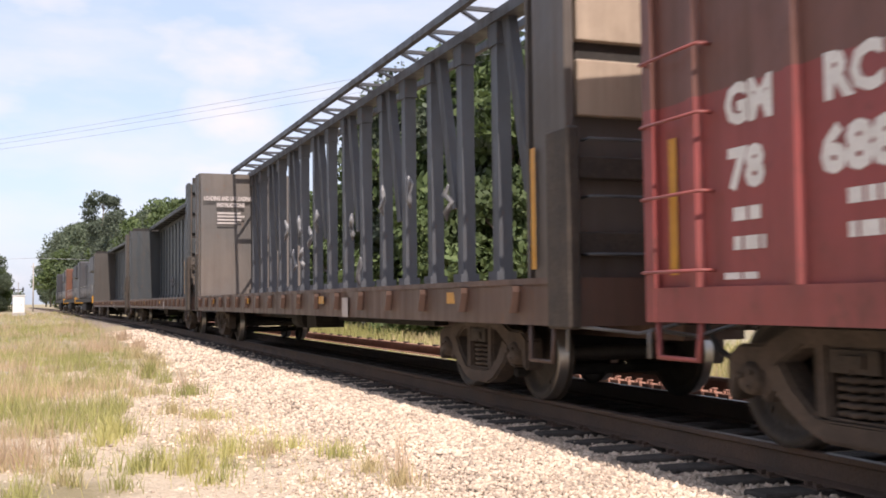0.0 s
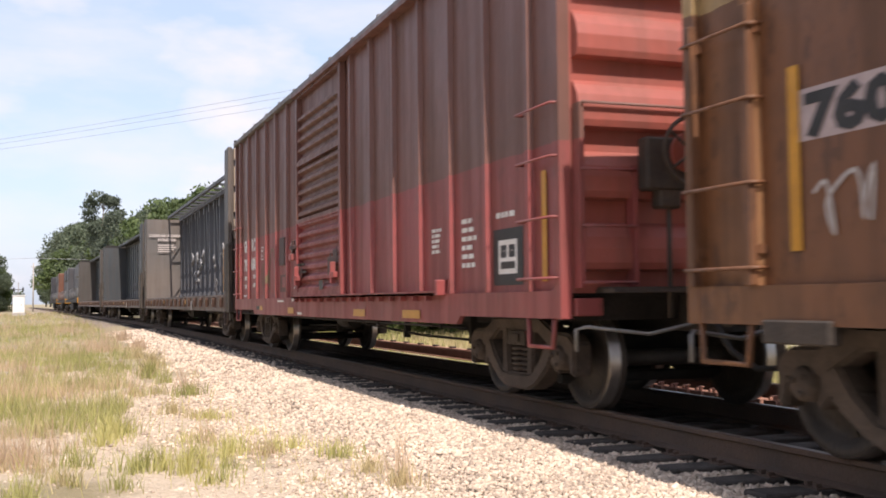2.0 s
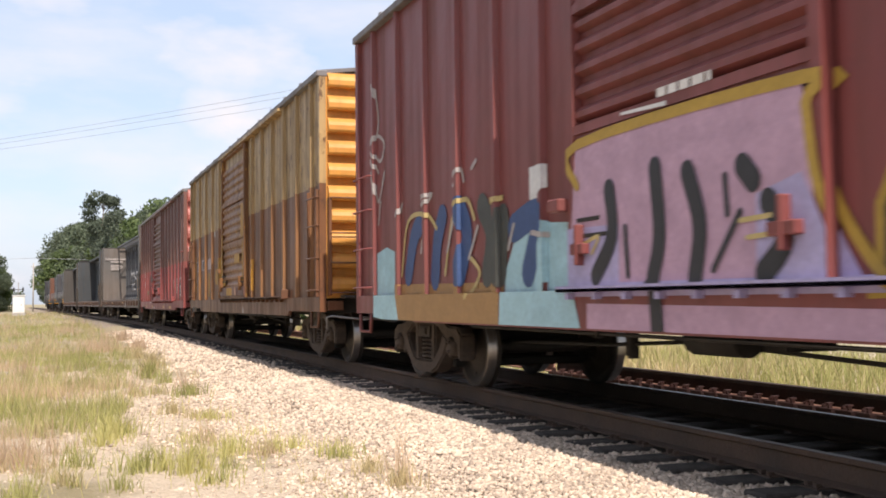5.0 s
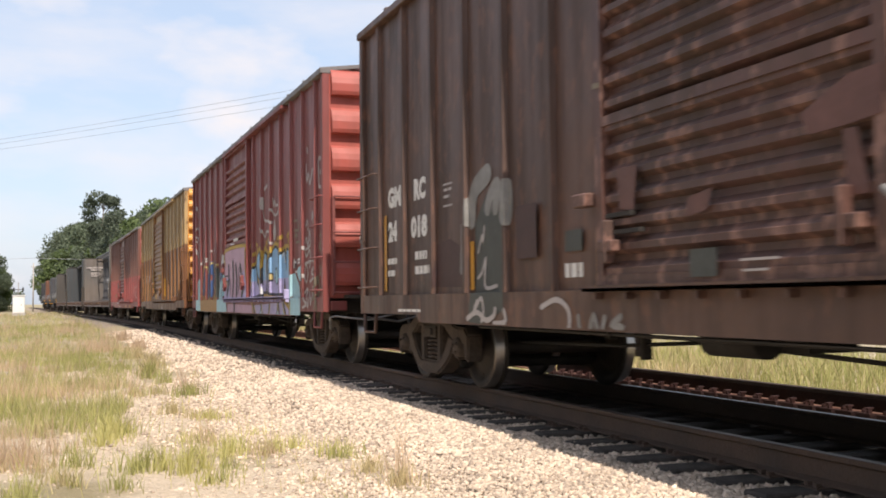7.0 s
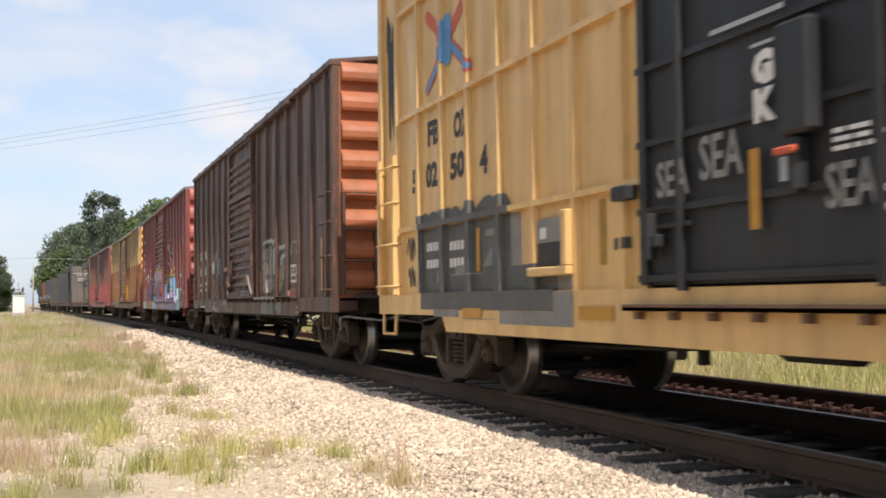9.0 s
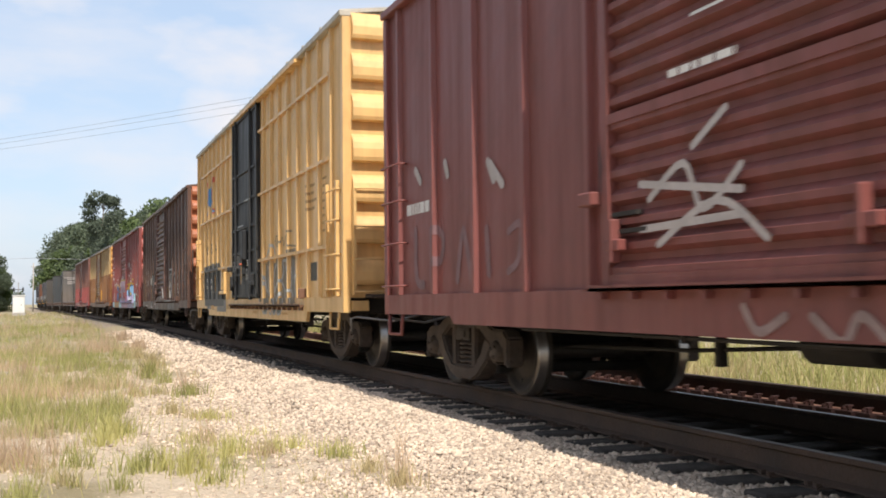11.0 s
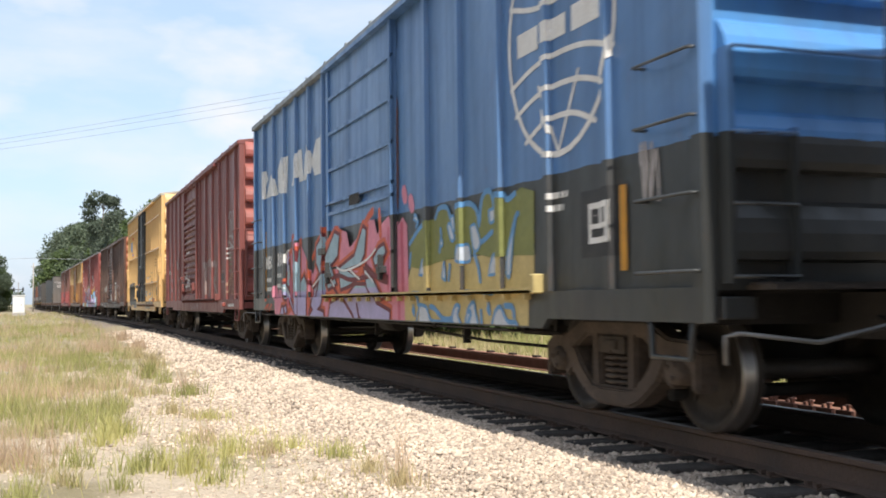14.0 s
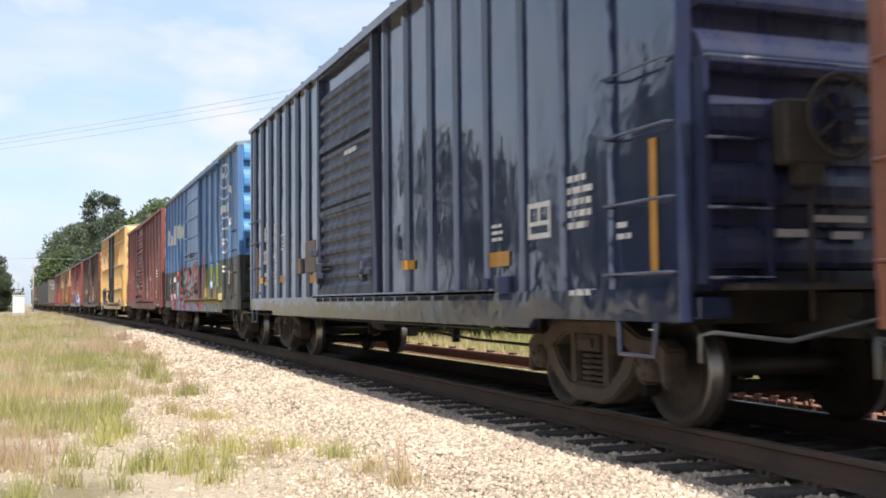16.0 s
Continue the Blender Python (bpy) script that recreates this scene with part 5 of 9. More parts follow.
sweep(car_rg, sk, "chalk", [(10.26, 2.92), (10.09, 2.83), (9.94, 2.73), (9.98, 2.52), (10.17, 2.35), (10.34, 2.20), (10.47, 2.18), (10.56, 2.25), (10.77, 2.25), (10.96, 2.16), (11.07, 2.03), (11.22, 2.01)], 0.05, 0.006, "graffiti_tag")
sweep(car_rg, sk, "chalk", [(10.27, 2.83), (10.31, 2.57), (10.44, 2.48), (10.70, 2.45), (10.94, 2.46), (11.12, 2.39)], 0.05, 0.006, "graffiti_tag")
sweep(car_rg, sk, "chalk", [(11.09, 2.63), (11.31, 2.52), (11.54, 2.51), (11.68, 2.58), (11.68, 2.76)], 0.05, 0.006, "graffiti_tag")
sweep(car_rg, sk, "chalk", [(11.17, 2.82), (11.28, 2.68), (11.32, 2.78), (11.45, 2.68), (11.62, 2.67)], 0.055, 0.006, "graffiti_tag")
sweep(car_rg, sk, "chalk", [(10.37, 3.07), (10.55, 3.10), (10.64, 3.12)], 0.06, 0.006, "graffiti_tag")
blot(car_rg, sk, "chalk", [(10.20, 2.89), (10.31, 2.91), (10.33, 2.73), (10.25, 2.69), (10.16, 2.77)], 0.008, "graffiti_tag")
blot(car_rg, sk, "chalk", [(10.88, 3.02), (10.94, 3.04), (10.95, 2.80), (10.89, 2.63), (10.82, 2.75)], 0.008, "graffiti_tag")
blot(car_rg, sk, "chalk", [(11.23, 2.23), (11.30, 2.41), (11.36, 2.43), (11.48, 2.24), (11.47, 2.15), (11.36, 2.04), (11.26, 2.09)], 0.008, "graffiti_tag")
blot(car_rg, sk, "chalk", [(10.82, 2.47), (10.98, 2.49), (11.05, 2.38), (10.89, 2.39)], 0.008, "graffiti_tag")
sweep(car_rg, sk, "gold", [(9.52, 2.04), (9.61, 2.09), (9.69, 2.04)], 0.055, 0.007, "graffiti_tag")
sweep(car_rg, sk, "gold", [(9.63, 1.93), (9.71, 1.99), (9.79, 1.93)], 0.055, 0.007, "graffiti_tag")
sweep(car_rg, sk, "gold", [(9.35, 1.87), (9.44, 1.93), (9.53, 1.87)], 0.055, 0.007, "graffiti_tag")
sweep(car_rg, sk, "gold", [(10.44, 1.93), (10.51, 1.98), (10.58, 1.93)], 0.055, 0.007, "graffiti_tag")
sweep(car_rg, sk, "gold", [(10.53, 2.02), (10.60, 2.07), (10.66, 2.02)], 0.055, 0.007, "graffiti_tag")
sweep(car_rg, sk, "gold", [(10.74, 2.09), (10.81, 2.14), (10.87, 2.09)], 0.055, 0.007, "graffiti_tag")
sweep(car_rg, sk, "gold", [(10.35, 1.92), (10.42, 1.97), (10.49, 1.92)], 0.055, 0.007, "graffiti_tag")
sweep(car_rg, sk, "gold", [(11.57, 2.06), (11.63, 2.10), (11.68, 2.06)], 0.055, 0.007, "graffiti_tag")
sweep(car_rg, sk, "gold", [(11.73, 2.07), (11.78, 2.11), (11.83, 2.07)], 0.055, 0.007, "graffiti_tag")
sweep(car_rg, sk, "gold", [(11.82, 1.98), (11.87, 2.02), (11.92, 1.98)], 0.055, 0.007, "graffiti_tag")
sweep(car_rg, sk, "gold", [(11.97, 2.06), (12.02, 2.10), (12.07, 2.06)], 0.055, 0.007, "graffiti_tag")
sweep(car_rg, sk, "gold", [(12.41, 2.05), (12.45, 2.09), (12.49, 2.05)], 0.055, 0.007, "graffiti_tag")
sweep(car_rg, sk, "gold", [(12.50, 1.97), (12.55, 2.01), (12.58, 1.97)], 0.055, 0.007, "graffiti_tag")
sweep(car_rg, sk, "gold", [(12.58, 2.01), (12.62, 2.04), (12.65, 2.01)], 0.055, 0.007, "graffiti_tag")
sweep(car_rg, sk, "gold", [(12.48, 2.09), (12.53, 2.12), (12.56, 2.08)], 0.055, 0.007, "graffiti_tag")
sweep(car_rg, sk, "gold", [(12.65, 1.95), (12.69, 1.98), (12.72, 1.95)], 0.055, 0.007, "graffiti_tag")
sweep(car_rg, sk, "chalk", [(13.86, 3.10), (13.90, 2.84), (14.01, 2.95), (14.10, 2.78), (14.28, 2.98)], 0.055, 0.007, "graffiti_tag")
sweep(car_rg, sk, "chalk", [(14.70, 2.67), (14.67, 3.07), (14.80, 3.08), (14.92, 2.97), (14.79, 2.88), (14.99, 2.82)], 0.055, 0.007, "graffiti_tag")
sweep(car_rg, sk, "chalk", [(14.70, 2.67), (15.03, 2.63)], 0.055, 0.007, "graffiti_tag")
sweep(car_rg, sk, "chalk", [(13.92, 3.36), (13.95, 3.29)], 0.055, 0.007, "graffiti_tag")
sweep(car_rg, sk, "chalk", [(13.77, 1.87), (13.87, 1.95), (13.97, 1.83), (14.08, 2.04), (14.12, 1.83), (13.82, 1.77)], 0.045, 0.008, "graffiti_tag")
sweep(car_rg, sk, "chalk", [(13.71, 1.81), (13.86, 1.66), (14.07, 1.75), (14.11, 1.59), (13.76, 1.55)], 0.045, 0.008, "graffiti_tag")
sweep(car_rg, sk, "chalk", [(13.75, 1.37), (13.81, 1.55), (13.96, 1.40), (13.85, 1.25), (13.70, 1.37)], 0.045, 0.008, "graffiti_tag")
sweep(car_rg, sk, "chalk", [(14.06, 1.48), (14.21, 1.61), (14.35, 1.51), (14.20, 1.39), (14.39, 1.34), (14.10, 1.26)], 0.045, 0.008, "graffiti_tag")
sweep(car_rg, sk, "chalk", [(13.74, 1.09), (13.95, 1.15), (13.84, 1.00), (14.04, 0.91), (13.79, 0.86)], 0.045, 0.008, "graffiti_tag")
sweep(car_rg, sk, "chalk", [(14.05, 1.11), (14.14, 0.87), (14.24, 1.08)], 0.045, 0.008, "graffiti_tag")
sweep(car_rg, sk, "chalk", [(14.29, 1.17), (14.33, 0.91), (14.42, 1.08)], 0.045, 0.008, "graffiti_tag")
sweep(car_rg, sk, "chalk", [(13.83, 2.14), (13.93, 2.22), (13.98, 2.07)], 0.045, 0.008, "graffiti_tag")
sweep(car_rg, sk, "chalk", [(14.23, 2.22), (14.28, 2.32), (14.32, 2.16)], 0.045, 0.008, "graffiti_tag")
sweep(car_rg, sk, "drab", [(14.76, 1.93), (14.84, 1.96), (14.80, 1.84), (14.71, 1.77), (14.87, 1.69)], 0.06, 0.007, "graffiti_tag")
sweep(car_rg, sk, "drab", [(14.74, 1.48), (14.82, 1.39), (14.74, 1.36)], 0.06, 0.007, "graffiti_tag")
sweep(car_rg, sk, "drab", [(14.51, 1.08), (14.61, 1.32), (14.69, 1.11), (14.47, 0.99)], 0.06, 0.007, "graffiti_tag")
sweep(car_rg, sk, "drab", [(14.55, 0.85), (14.64, 0.99), (14.70, 0.83)], 0.06, 0.007, "graffiti_tag")
sweep(car_rg, sk, "drab", [(14.64, 1.07), (14.77, 1.15)], 0.06, 0.007, "graffiti_tag")

sprayed_letters(car_rg, sk, BLUE_LETTERS, ((0.115, "gold", 0.004), (0.05, "black", 0.0075)), "blue", "lav", 1.36, "blue and lavender sprayed mural letters")
small_print(car_rg, sk, 7.3, 2.25, 1, 0.6, 0.06)

end_face = -15.1 - 0.115
part("end_lettering", boxes(*[(-0.98 + 0.085 * k, -0.95 + 0.085 * k, end_face - 0.004, end_face + 0.002, 1.8, 1.905) for k in range(6)], *[(-0.952 + 0.085 * k, -0.896 + 0.085 * k, end_face - 0.004, end_face + 0.002, 1.88 - 0.06 * (k % 2), 1.9 - 0.06 * (k % 2)) for k in range(5)], (-0.33, -0.1, end_face - 0.004, end_face + 0.002, 1.84, 1.86)), SPRAY["chalk"], car_rg, "white bars of end lettering")

# dark brown boxcar
BROWN = paint("dark_brown_paint", (0.078, 0.042, 0.032), (0.125, 0.064, 0.045), dirt=(0.04, 0.026, 0.021), dirty=0.7, rust=(0.18, 0.082, 0.05), rusty=0.6, seed=9.0, peel=0.55)
# orange-brown has the sun on the ends in it; sides stay dark brown
BROWN_END = paint("orange_brown_end_sunlit", (0.4, 0.128, 0.05), (0.33, 0.105, 0.046), dirty=0.35, rusty=0.25, seed=9.5)
BROWN_DOOR = paint("peeling_brown_door", (0.07, 0.036, 0.03), (0.13, 0.06, 0.047), dirty=0.6, rust=(0.25, 0.135, 0.105), rusty=0.8, seed=9.9, peel=0.53)
car_db, sk = boxcar("boxcar", "dark brown weathered boxcar with ends coloured a sunlit orange-brown", (BROWN, BROWN, BROWN), L=15.4, end_lit=BROWN_END, door_mat=BROWN_DOOR, end_ribs=8, door=(6.25, 9.1), post_plan=(0.76, 0.935, 9.55, 0.893))
for word in (letters("GM", 1.02, 2.06, 0.21, 0.5), letters("RC", 1.98, 2.07, 0.21, 0.38), letters("24", 1.03, 1.66, 0.21, 0.34), letters("018", 1.87, 1.66, 0.21, 0.54)):
    decal(car_db, sk, word, WHITE, label="white reporting letters and number")
small_print(car_db, sk, 1.0, 1.38, 2, 0.4, 0.07, 0.14)
small_print(car_db, sk, 2.0, 1.4, 2, 0.5, 0.09, 0.16)
small_print(car_db, sk, 1.53, 0.83, 1, 0.8, 0.03)
w = 0.02
decal(car_db, sk, rect(2.9, 3.16, 1.9, 1.9 + w) + rect(2.9, 3.16, 2.12, 2.12 + w), SPRAY["chalk"], "stencil_frame", lift=0.004)
small_print(car_db, sk, 2.92, 2.06, 2, 0.24, 0.03, 0.07, SPRAY["chalk"])
reflectors(car_db, sk, upright=((0.95, 1.07, 1.97), (3.7, 1.05, 1.51), (6.16, 1.03, 1.48), (9.78, 1.11, 1.52), (11.55, 1.12, 1.55), (14.6, 1.1, 1.9)))
decal(car_db, sk, rect(4.75, 5.15, 1.3, 1.75), SPRAY["umber"], "route_board", "dark brown route board", lift=0.03)
blot(car_db, sk, "chipped", [(9.91, 1.13), (9.94, 1.87), (10.06, 1.99), (10.30, 2.00), (10.27, 1.12)], 0.004, "worn_patch")
blot(car_db, sk, "chipped", [(10.36, 1.12), (10.44, 1.94), (10.58, 2.02), (10.86, 2.00), (10.84, 1.14)], 0.004, "worn_patch")
blot(car_db, sk, "chipped", [(10.89, 1.18), (10.91, 1.96), (11.08, 1.94), (11.18, 1.86), (11.20, 1.43), (11.33, 1.20)], 0.005, "worn_patch")
blot(car_db, sk, "chipped", [(11.53, 1.16), (11.64, 1.75), (11.86, 1.76), (11.93, 1.65), (11.81, 1.15)], 0.004, "worn_patch")
blot(car_db, sk, "pearl", [(10.93, 1.47), (10.94, 1.89), (11.06, 1.92), (11.16, 1.81), (11.15, 1.49), (11.06, 1.42)], 0.0065, "worn_patch")
blot(car_db, sk, "dusty", [(10.47, 1.89), (10.58, 1.96), (10.68, 1.93), (10.63, 1.75), (10.49, 1.69)], 0.0065, "worn_patch")
sweep(car_db, sk, "pearl", [(10.49, 2.06), (10.66, 2.07), (10.86, 2.06), (10.92, 2.00)], 0.07, 0.008, "graffiti_tag")
sweep(car_db, sk, "pearl", [(10.92, 2.00), (11.04, 2.05), (11.15, 1.98), (11.24, 2.04), (11.26, 2.12)], 0.06, 0.008, "graffiti_tag")
sweep(car_db, sk, "pearl", [(10.01, 2.04), (10.24, 2.07), (10.35, 2.07)], 0.06, 0.008, "graffiti_tag")
sweep(car_db, sk, "pearl", [(11.42, 1.96), (11.45, 1.81)], 0.05, 0.008, "graffiti_tag")
sweep(car_db, sk, "pearl", [(11.52, 1.89), (11.73, 1.90), (12.05, 1.89), (11.96, 1.75), (11.73, 1.74), (11.63, 1.68)], 0.075, 0.008, "graffiti_tag")
sweep(car_db, sk, "pearl", [(11.61, 1.65), (11.65, 1.59)], 0.06, 0.008, "graffiti_tag")
sweep(car_db, sk, "slate", [(10.45, 1.96), (10.70, 1.99), (10.89, 1.94), (10.93, 1.84), (10.87, 1.45)], 0.05, 0.009, "graffiti_tag")
sweep(car_db, sk, "slate", [(11.20, 1.84), (11.20, 1.51), (11.13, 1.44), (10.91, 1.41), (10.80, 1.48)], 0.05, 0.009, "graffiti_tag")
sweep(car_db, sk, "slate", [(11.54, 1.80), (11.64, 1.81)], 0.05, 0.009, "graffiti_tag")
sweep(car_db, sk, "slate", [(10.98, 1.37), (11.12, 1.14)], 0.05, 0.009, "graffiti_tag")
blot(car_db, sk, "dusty", [(9.85, 1.01), (11.62, 1.02), (11.89, 1.03), (11.89, 0.98), (9.90, 0.95)], 0.006, "worn_patch")
blot(car_db, sk, "dusty", [(10.02, 0.69), (9.98, 0.89), (10.12, 0.95), (10.55, 0.95), (10.59, 0.75), (10.46, 0.68)], 0.005, "worn_patch")
blot(car_db, sk, "dusty", [(10.63, 0.71), (10.62, 0.91), (10.79, 0.93), (11.09, 0.95), (11.23, 0.84), (11.26, 0.73), (11.08, 0.68)], 0.005, "worn_patch")
blot(car_db, sk, "dusty", [(11.33, 0.84), (11.36, 0.93), (11.80, 0.96), (11.90, 0.88), (11.82, 0.74), (11.64, 0.72)], 0.005, "worn_patch")
sweep(car_db, sk, "slate", [(10.02, 0.69), (9.97, 0.89), (10.14, 0.95)], 0.05, 0.008, "graffiti_tag")
sweep(car_db, sk, "slate", [(10.59, 0.93), (10.63, 0.71)], 0.05, 0.008, "graffiti_tag")
sweep(car_db, sk, "slate", [(10.79, 0.91), (10.85, 0.83), (10.93, 0.68)], 0.05, 0.008, "graffiti_tag")
sweep(car_db, sk, "slate", [(11.16, 0.95), (11.19, 0.78), (11.39, 0.75), (11.49, 0.70)], 0.05, 0.008, "graffiti_tag")
sweep(car_db, sk, "slate", [(11.90, 0.94), (11.92, 0.84), (11.82, 0.72), (11.67, 0.70)], 0.05, 0.008, "graffiti_tag")
sweep(car_db, sk, "chipped", [(12.38, 1.79), (12.44, 1.75), (12.48, 1.90)], 0.06, 0.007, "graffiti_tag")
sweep(car_db, sk, "chipped", [(12.50, 1.77), (12.53, 1.91)], 0.06, 0.007, "graffiti_tag")
sweep(car_db, sk, "chipped", [(12.57, 1.95), (12.67, 1.95), (12.76, 1.96)], 0.06, 0.007, "graffiti_tag")
sweep(car_db, sk, "chipped", [(12.92, 1.80), (12.96, 1.75), (13.00, 1.83)], 0.06, 0.007, "graffiti_tag")
sweep(car_db, sk, "chipped", [(13.08, 1.82), (13.12, 1.74)], 0.06, 0.007, "graffiti_tag")
sweep(car_db, sk, "chipped", [(12.80, 1.94), (12.92, 1.89), (13.08, 1.89)], 0.06, 0.007, "graffiti_tag")
blot(car_db, sk, "sage", [(12.57, 1.75), (12.60, 1.87), (12.76, 1.90), (12.88, 1.78), (12.90, 1.69)], 0.005, "worn_patch")
blot(car_db, sk, "umber", [(11.81, 1.11), (11.86, 1.42), (12.06, 1.44), (12.20, 1.10)], 0.004, "worn_patch")
blot(car_db, sk, "umber", [(11.64, 1.15), (11.71, 1.33), (11.84, 1.32), (11.83, 1.13)], 0.004, "worn_patch")


sweep(car_db, sk, "dusty", [(3.68, 1.72), (3.70, 1.89), (3.79, 2.01), (3.94, 2.07), (4.07, 2.11)], 0.2, 0.006, "graffiti_tag")
sweep(car_db, sk, "dusty", [(4.07, 1.79), (4.15, 1.91), (4.28, 1.99), (4.31, 1.93), (4.25, 1.78)], 0.14, 0.006, "graffiti_tag")
sweep(car_db, sk, "dusty", [(4.54, 1.94), (4.55, 1.82), (4.53, 1.68)], 0.16, 0.006, "graffiti_tag")
sweep(car_db, sk, "dusty", [(3.43, 1.67), (3.43, 1.47), (3.40, 1.24)], 0.08, 0.006, "graffiti_tag")
sweep(car_db, sk, "chalk", [(3.83, 1.16), (3.93, 1.21), (4.02, 1.33), (3.99, 1.12), (4.05, 1.06), (4.27, 1.08)], 0.035, 0.008, "graffiti_tag")
sweep(car_db, sk, "chalk", [(3.91, 0.94), (3.84, 0.85), (4.01, 0.97), (4.07, 0.85), (4.02, 0.76)], 0.045, 0.008, "graffiti_tag")
sweep(car_db, sk, "chalk", [(3.67, 0.78), (3.91, 0.84), (4.13, 0.77), (4.30, 0.81), (4.34, 0.87)], 0.05, 0.008, "graffiti_tag")
sweep(car_db, sk, "chalk", [(3.84, 1.40), (3.94, 1.55), (3.96, 1.49), (4.00, 1.63)], 0.03, 0.008, "graffiti_tag")
sweep(car_db, sk, "chalk", [(4.53, 0.86), (4.55, 0.76), (4.30, 0.74)], 0.05, 0.008, "graffiti_tag")
blot(car_db, sk, "slate", [(3.75, 1.66), (4.04, 1.93), (4.38, 1.93), (4.49, 1.58), (4.50, 0.86), (4.00, 0.73), (3.67, 0.75), (3.79, 1.28)], 0.003, "graffiti_fill")
blot(car_db, sk, "umber", [(2.65, 1.09), (2.70, 1.53), (3.08, 1.57), (3.42, 1.47), (3.41, 1.08)], 0.0025, "dark_stain")
sweep(car_db, sk, "dusty", [(5.91, 0.82), (5.95, 0.68)], 0.05, 0.008, "graffiti_tag")
sweep(car_db, sk, "dusty", [(6.08, 0.70), (6.15, 0.83), (6.21, 0.71)], 0.05, 0.008, "graffiti_tag")
sweep(car_db, sk, "dusty", [(6.31, 0.82), (6.28, 0.71), (6.37, 0.70)], 0.05, 0.008, "graffiti_tag")
sweep(car_db, sk, "dusty", [(6.54, 0.83), (6.42, 0.77), (6.56, 0.75), (6.47, 0.68)], 0.05, 0.008, "graffiti_tag")
sweep(car_db, sk, "chalk", [(5.28, 0.89), (5.54, 0.95), (5.73, 0.89), (5.77, 0.78), (5.68, 0.69), (5.33, 0.71)], 0.045, 0.008, "graffiti_tag")
blot(car_db, sk, "drab", [(6.24, 2.51), (6.35, 2.50), (6.36, 2.46), (6.24, 2.47)], 0.01, "pale_patch")
blot(car_db, sk, "rosewood", [(6.57, 1.85), (6.84, 1.85), (6.79, 1.55), (6.60, 1.57)], 0.005, "worn_patch")
blot(car_db, sk, "rosewood", [(7.43, 1.57), (7.69, 1.61), (7.63, 1.48), (7.40, 1.45)], 0.005, "worn_patch")
blot(car_db, sk, "rosewood", [(8.48, 1.91), (8.84, 2.05), (9.07, 2.06), (9.06, 1.82), (8.83, 1.80), (8.54, 1.79)], 0.005, "worn_patch")
blot(car_db, sk, "rosewood", [(8.79, 1.78), (8.89, 1.78), (8.97, 1.45), (8.82, 1.45)], 0.005, "worn_patch")

placard(car_db, sk, 12.43, 12.85, 1.27, 1.57, BROWN)
part("primer_box", boxes((-1.56, -1.44, -12.7, -12.52, 1.04, 1.13), bevel=0.01), SPRAY["rosewood2"], car_db, "faded pink metal box")
part("torn_bar", tube(bmesh.new(), [(-1.6, -9.12, 1.46), (-1.61, -9.4, 1.24), (-1.61, -9.6, 1.1)], 0.022, 6), SPRAY["dusty"], car_db, "bent pale door bar")
part("painted_lip", boxes((-1.581, -1.57, -11.6, -9.65, 1.0, 1.052)), SPRAY["dusty"], car_db, "white sprayed stretch of door track")
small_print(car_db, sk, 13.0, 0.84, 2, 0.3, 0.05, 0.08, SPRAY["dusty"])
small_print(car_db, sk, 5.6, 1.12, 1, 0.4, 0.11)
decal(car_db, sk, rect(7.45, 7.73, 1.08, 1.25), SPRAY["slate"], "dark_plate", lift=0.012)
decal(car_db, sk, rect(7.95, 8.3, 1.16, 1.175) + rect(7.97, 8.2, 1.1, 1.115), SPRAY["chalk"], "stencil_bars", lift=0.012)
decal(car_db, sk, rect(5.64, 5.92, 1.32, 1.48), SPRAY["slate"], "dark_plate", lift=0.02)

# tall yellow boxcar with black plug doors
FB = paint("school_bus_yellow", (0.78, 0.5, 0.205), (0.72, 0.455, 0.185), dirt=(0.2, 0.12, 0.05), dirty=0.35, rusty=0.12, rough=0.45, seed=12.0)
FB_DOOR = paint("black_plug_door", (0.015, 0.016, 0.018), (0.024, 0.025, 0.027), dirt=(0.03, 0.028, 0.026), dirty=0.4, rusty=0.05, rough=0.6, seed=12.5)
FB_ROOF = paint("pale_roof_paint", (0.5, 0.46, 0.38), (0.42, 0.39, 0.33), dirty=0.25, seed=12.8)
TRACK_RUST = paint("rusty_door_track", (0.16, 0.085, 0.055), (0.2, 0.1, 0.06), dirty=0.4, seed=12.2)
car_fb, sk = boxcar("boxcar", "tall yellow boxcar with black plug doors and grey patches", (FB, FB, FB), L=15.2, eave=4.92, front_posts=6, rear_posts=7, door=(6.0, 8.9), door_style="plug", door_mat=FB_DOOR, sill_mid=0.64, roof_mat=FB_ROOF, end_ribs=7, door_extra=(6.5, 8.2), track_mat=TRACK_RUST, post_plan=(0.66, 0.725, 9.36, 0.73), track_z=0.87, ladder_rails=True, rear_truck=13.42, brake_rear=True, ladder_in=0.2)
for u0, u1 in ((0.75, 6.0), (8.9, 14.4)):
    for z in (1.72, 2.98, 4.2):
        part("side_rail", boxes((-1.505, -1.45, -u1, -u0, z, z + 0.05)), FB, car_fb)
for word in (letters("FB", 1.63, 2.6, 0.24, 0.36), letters("OX", 2.4, 2.57, 0.24, 0.42), letters("5", 1.11, 2.15, 0.24), letters("02", 1.56, 2.16, 0.24, 0.36), letters("50", 2.29, 2.17, 0.24, 0.4), letters("4", 3.07, 2.14, 0.24)):
    decal(car_fb, sk, word, BLACKP, label="black reporting letters and number")
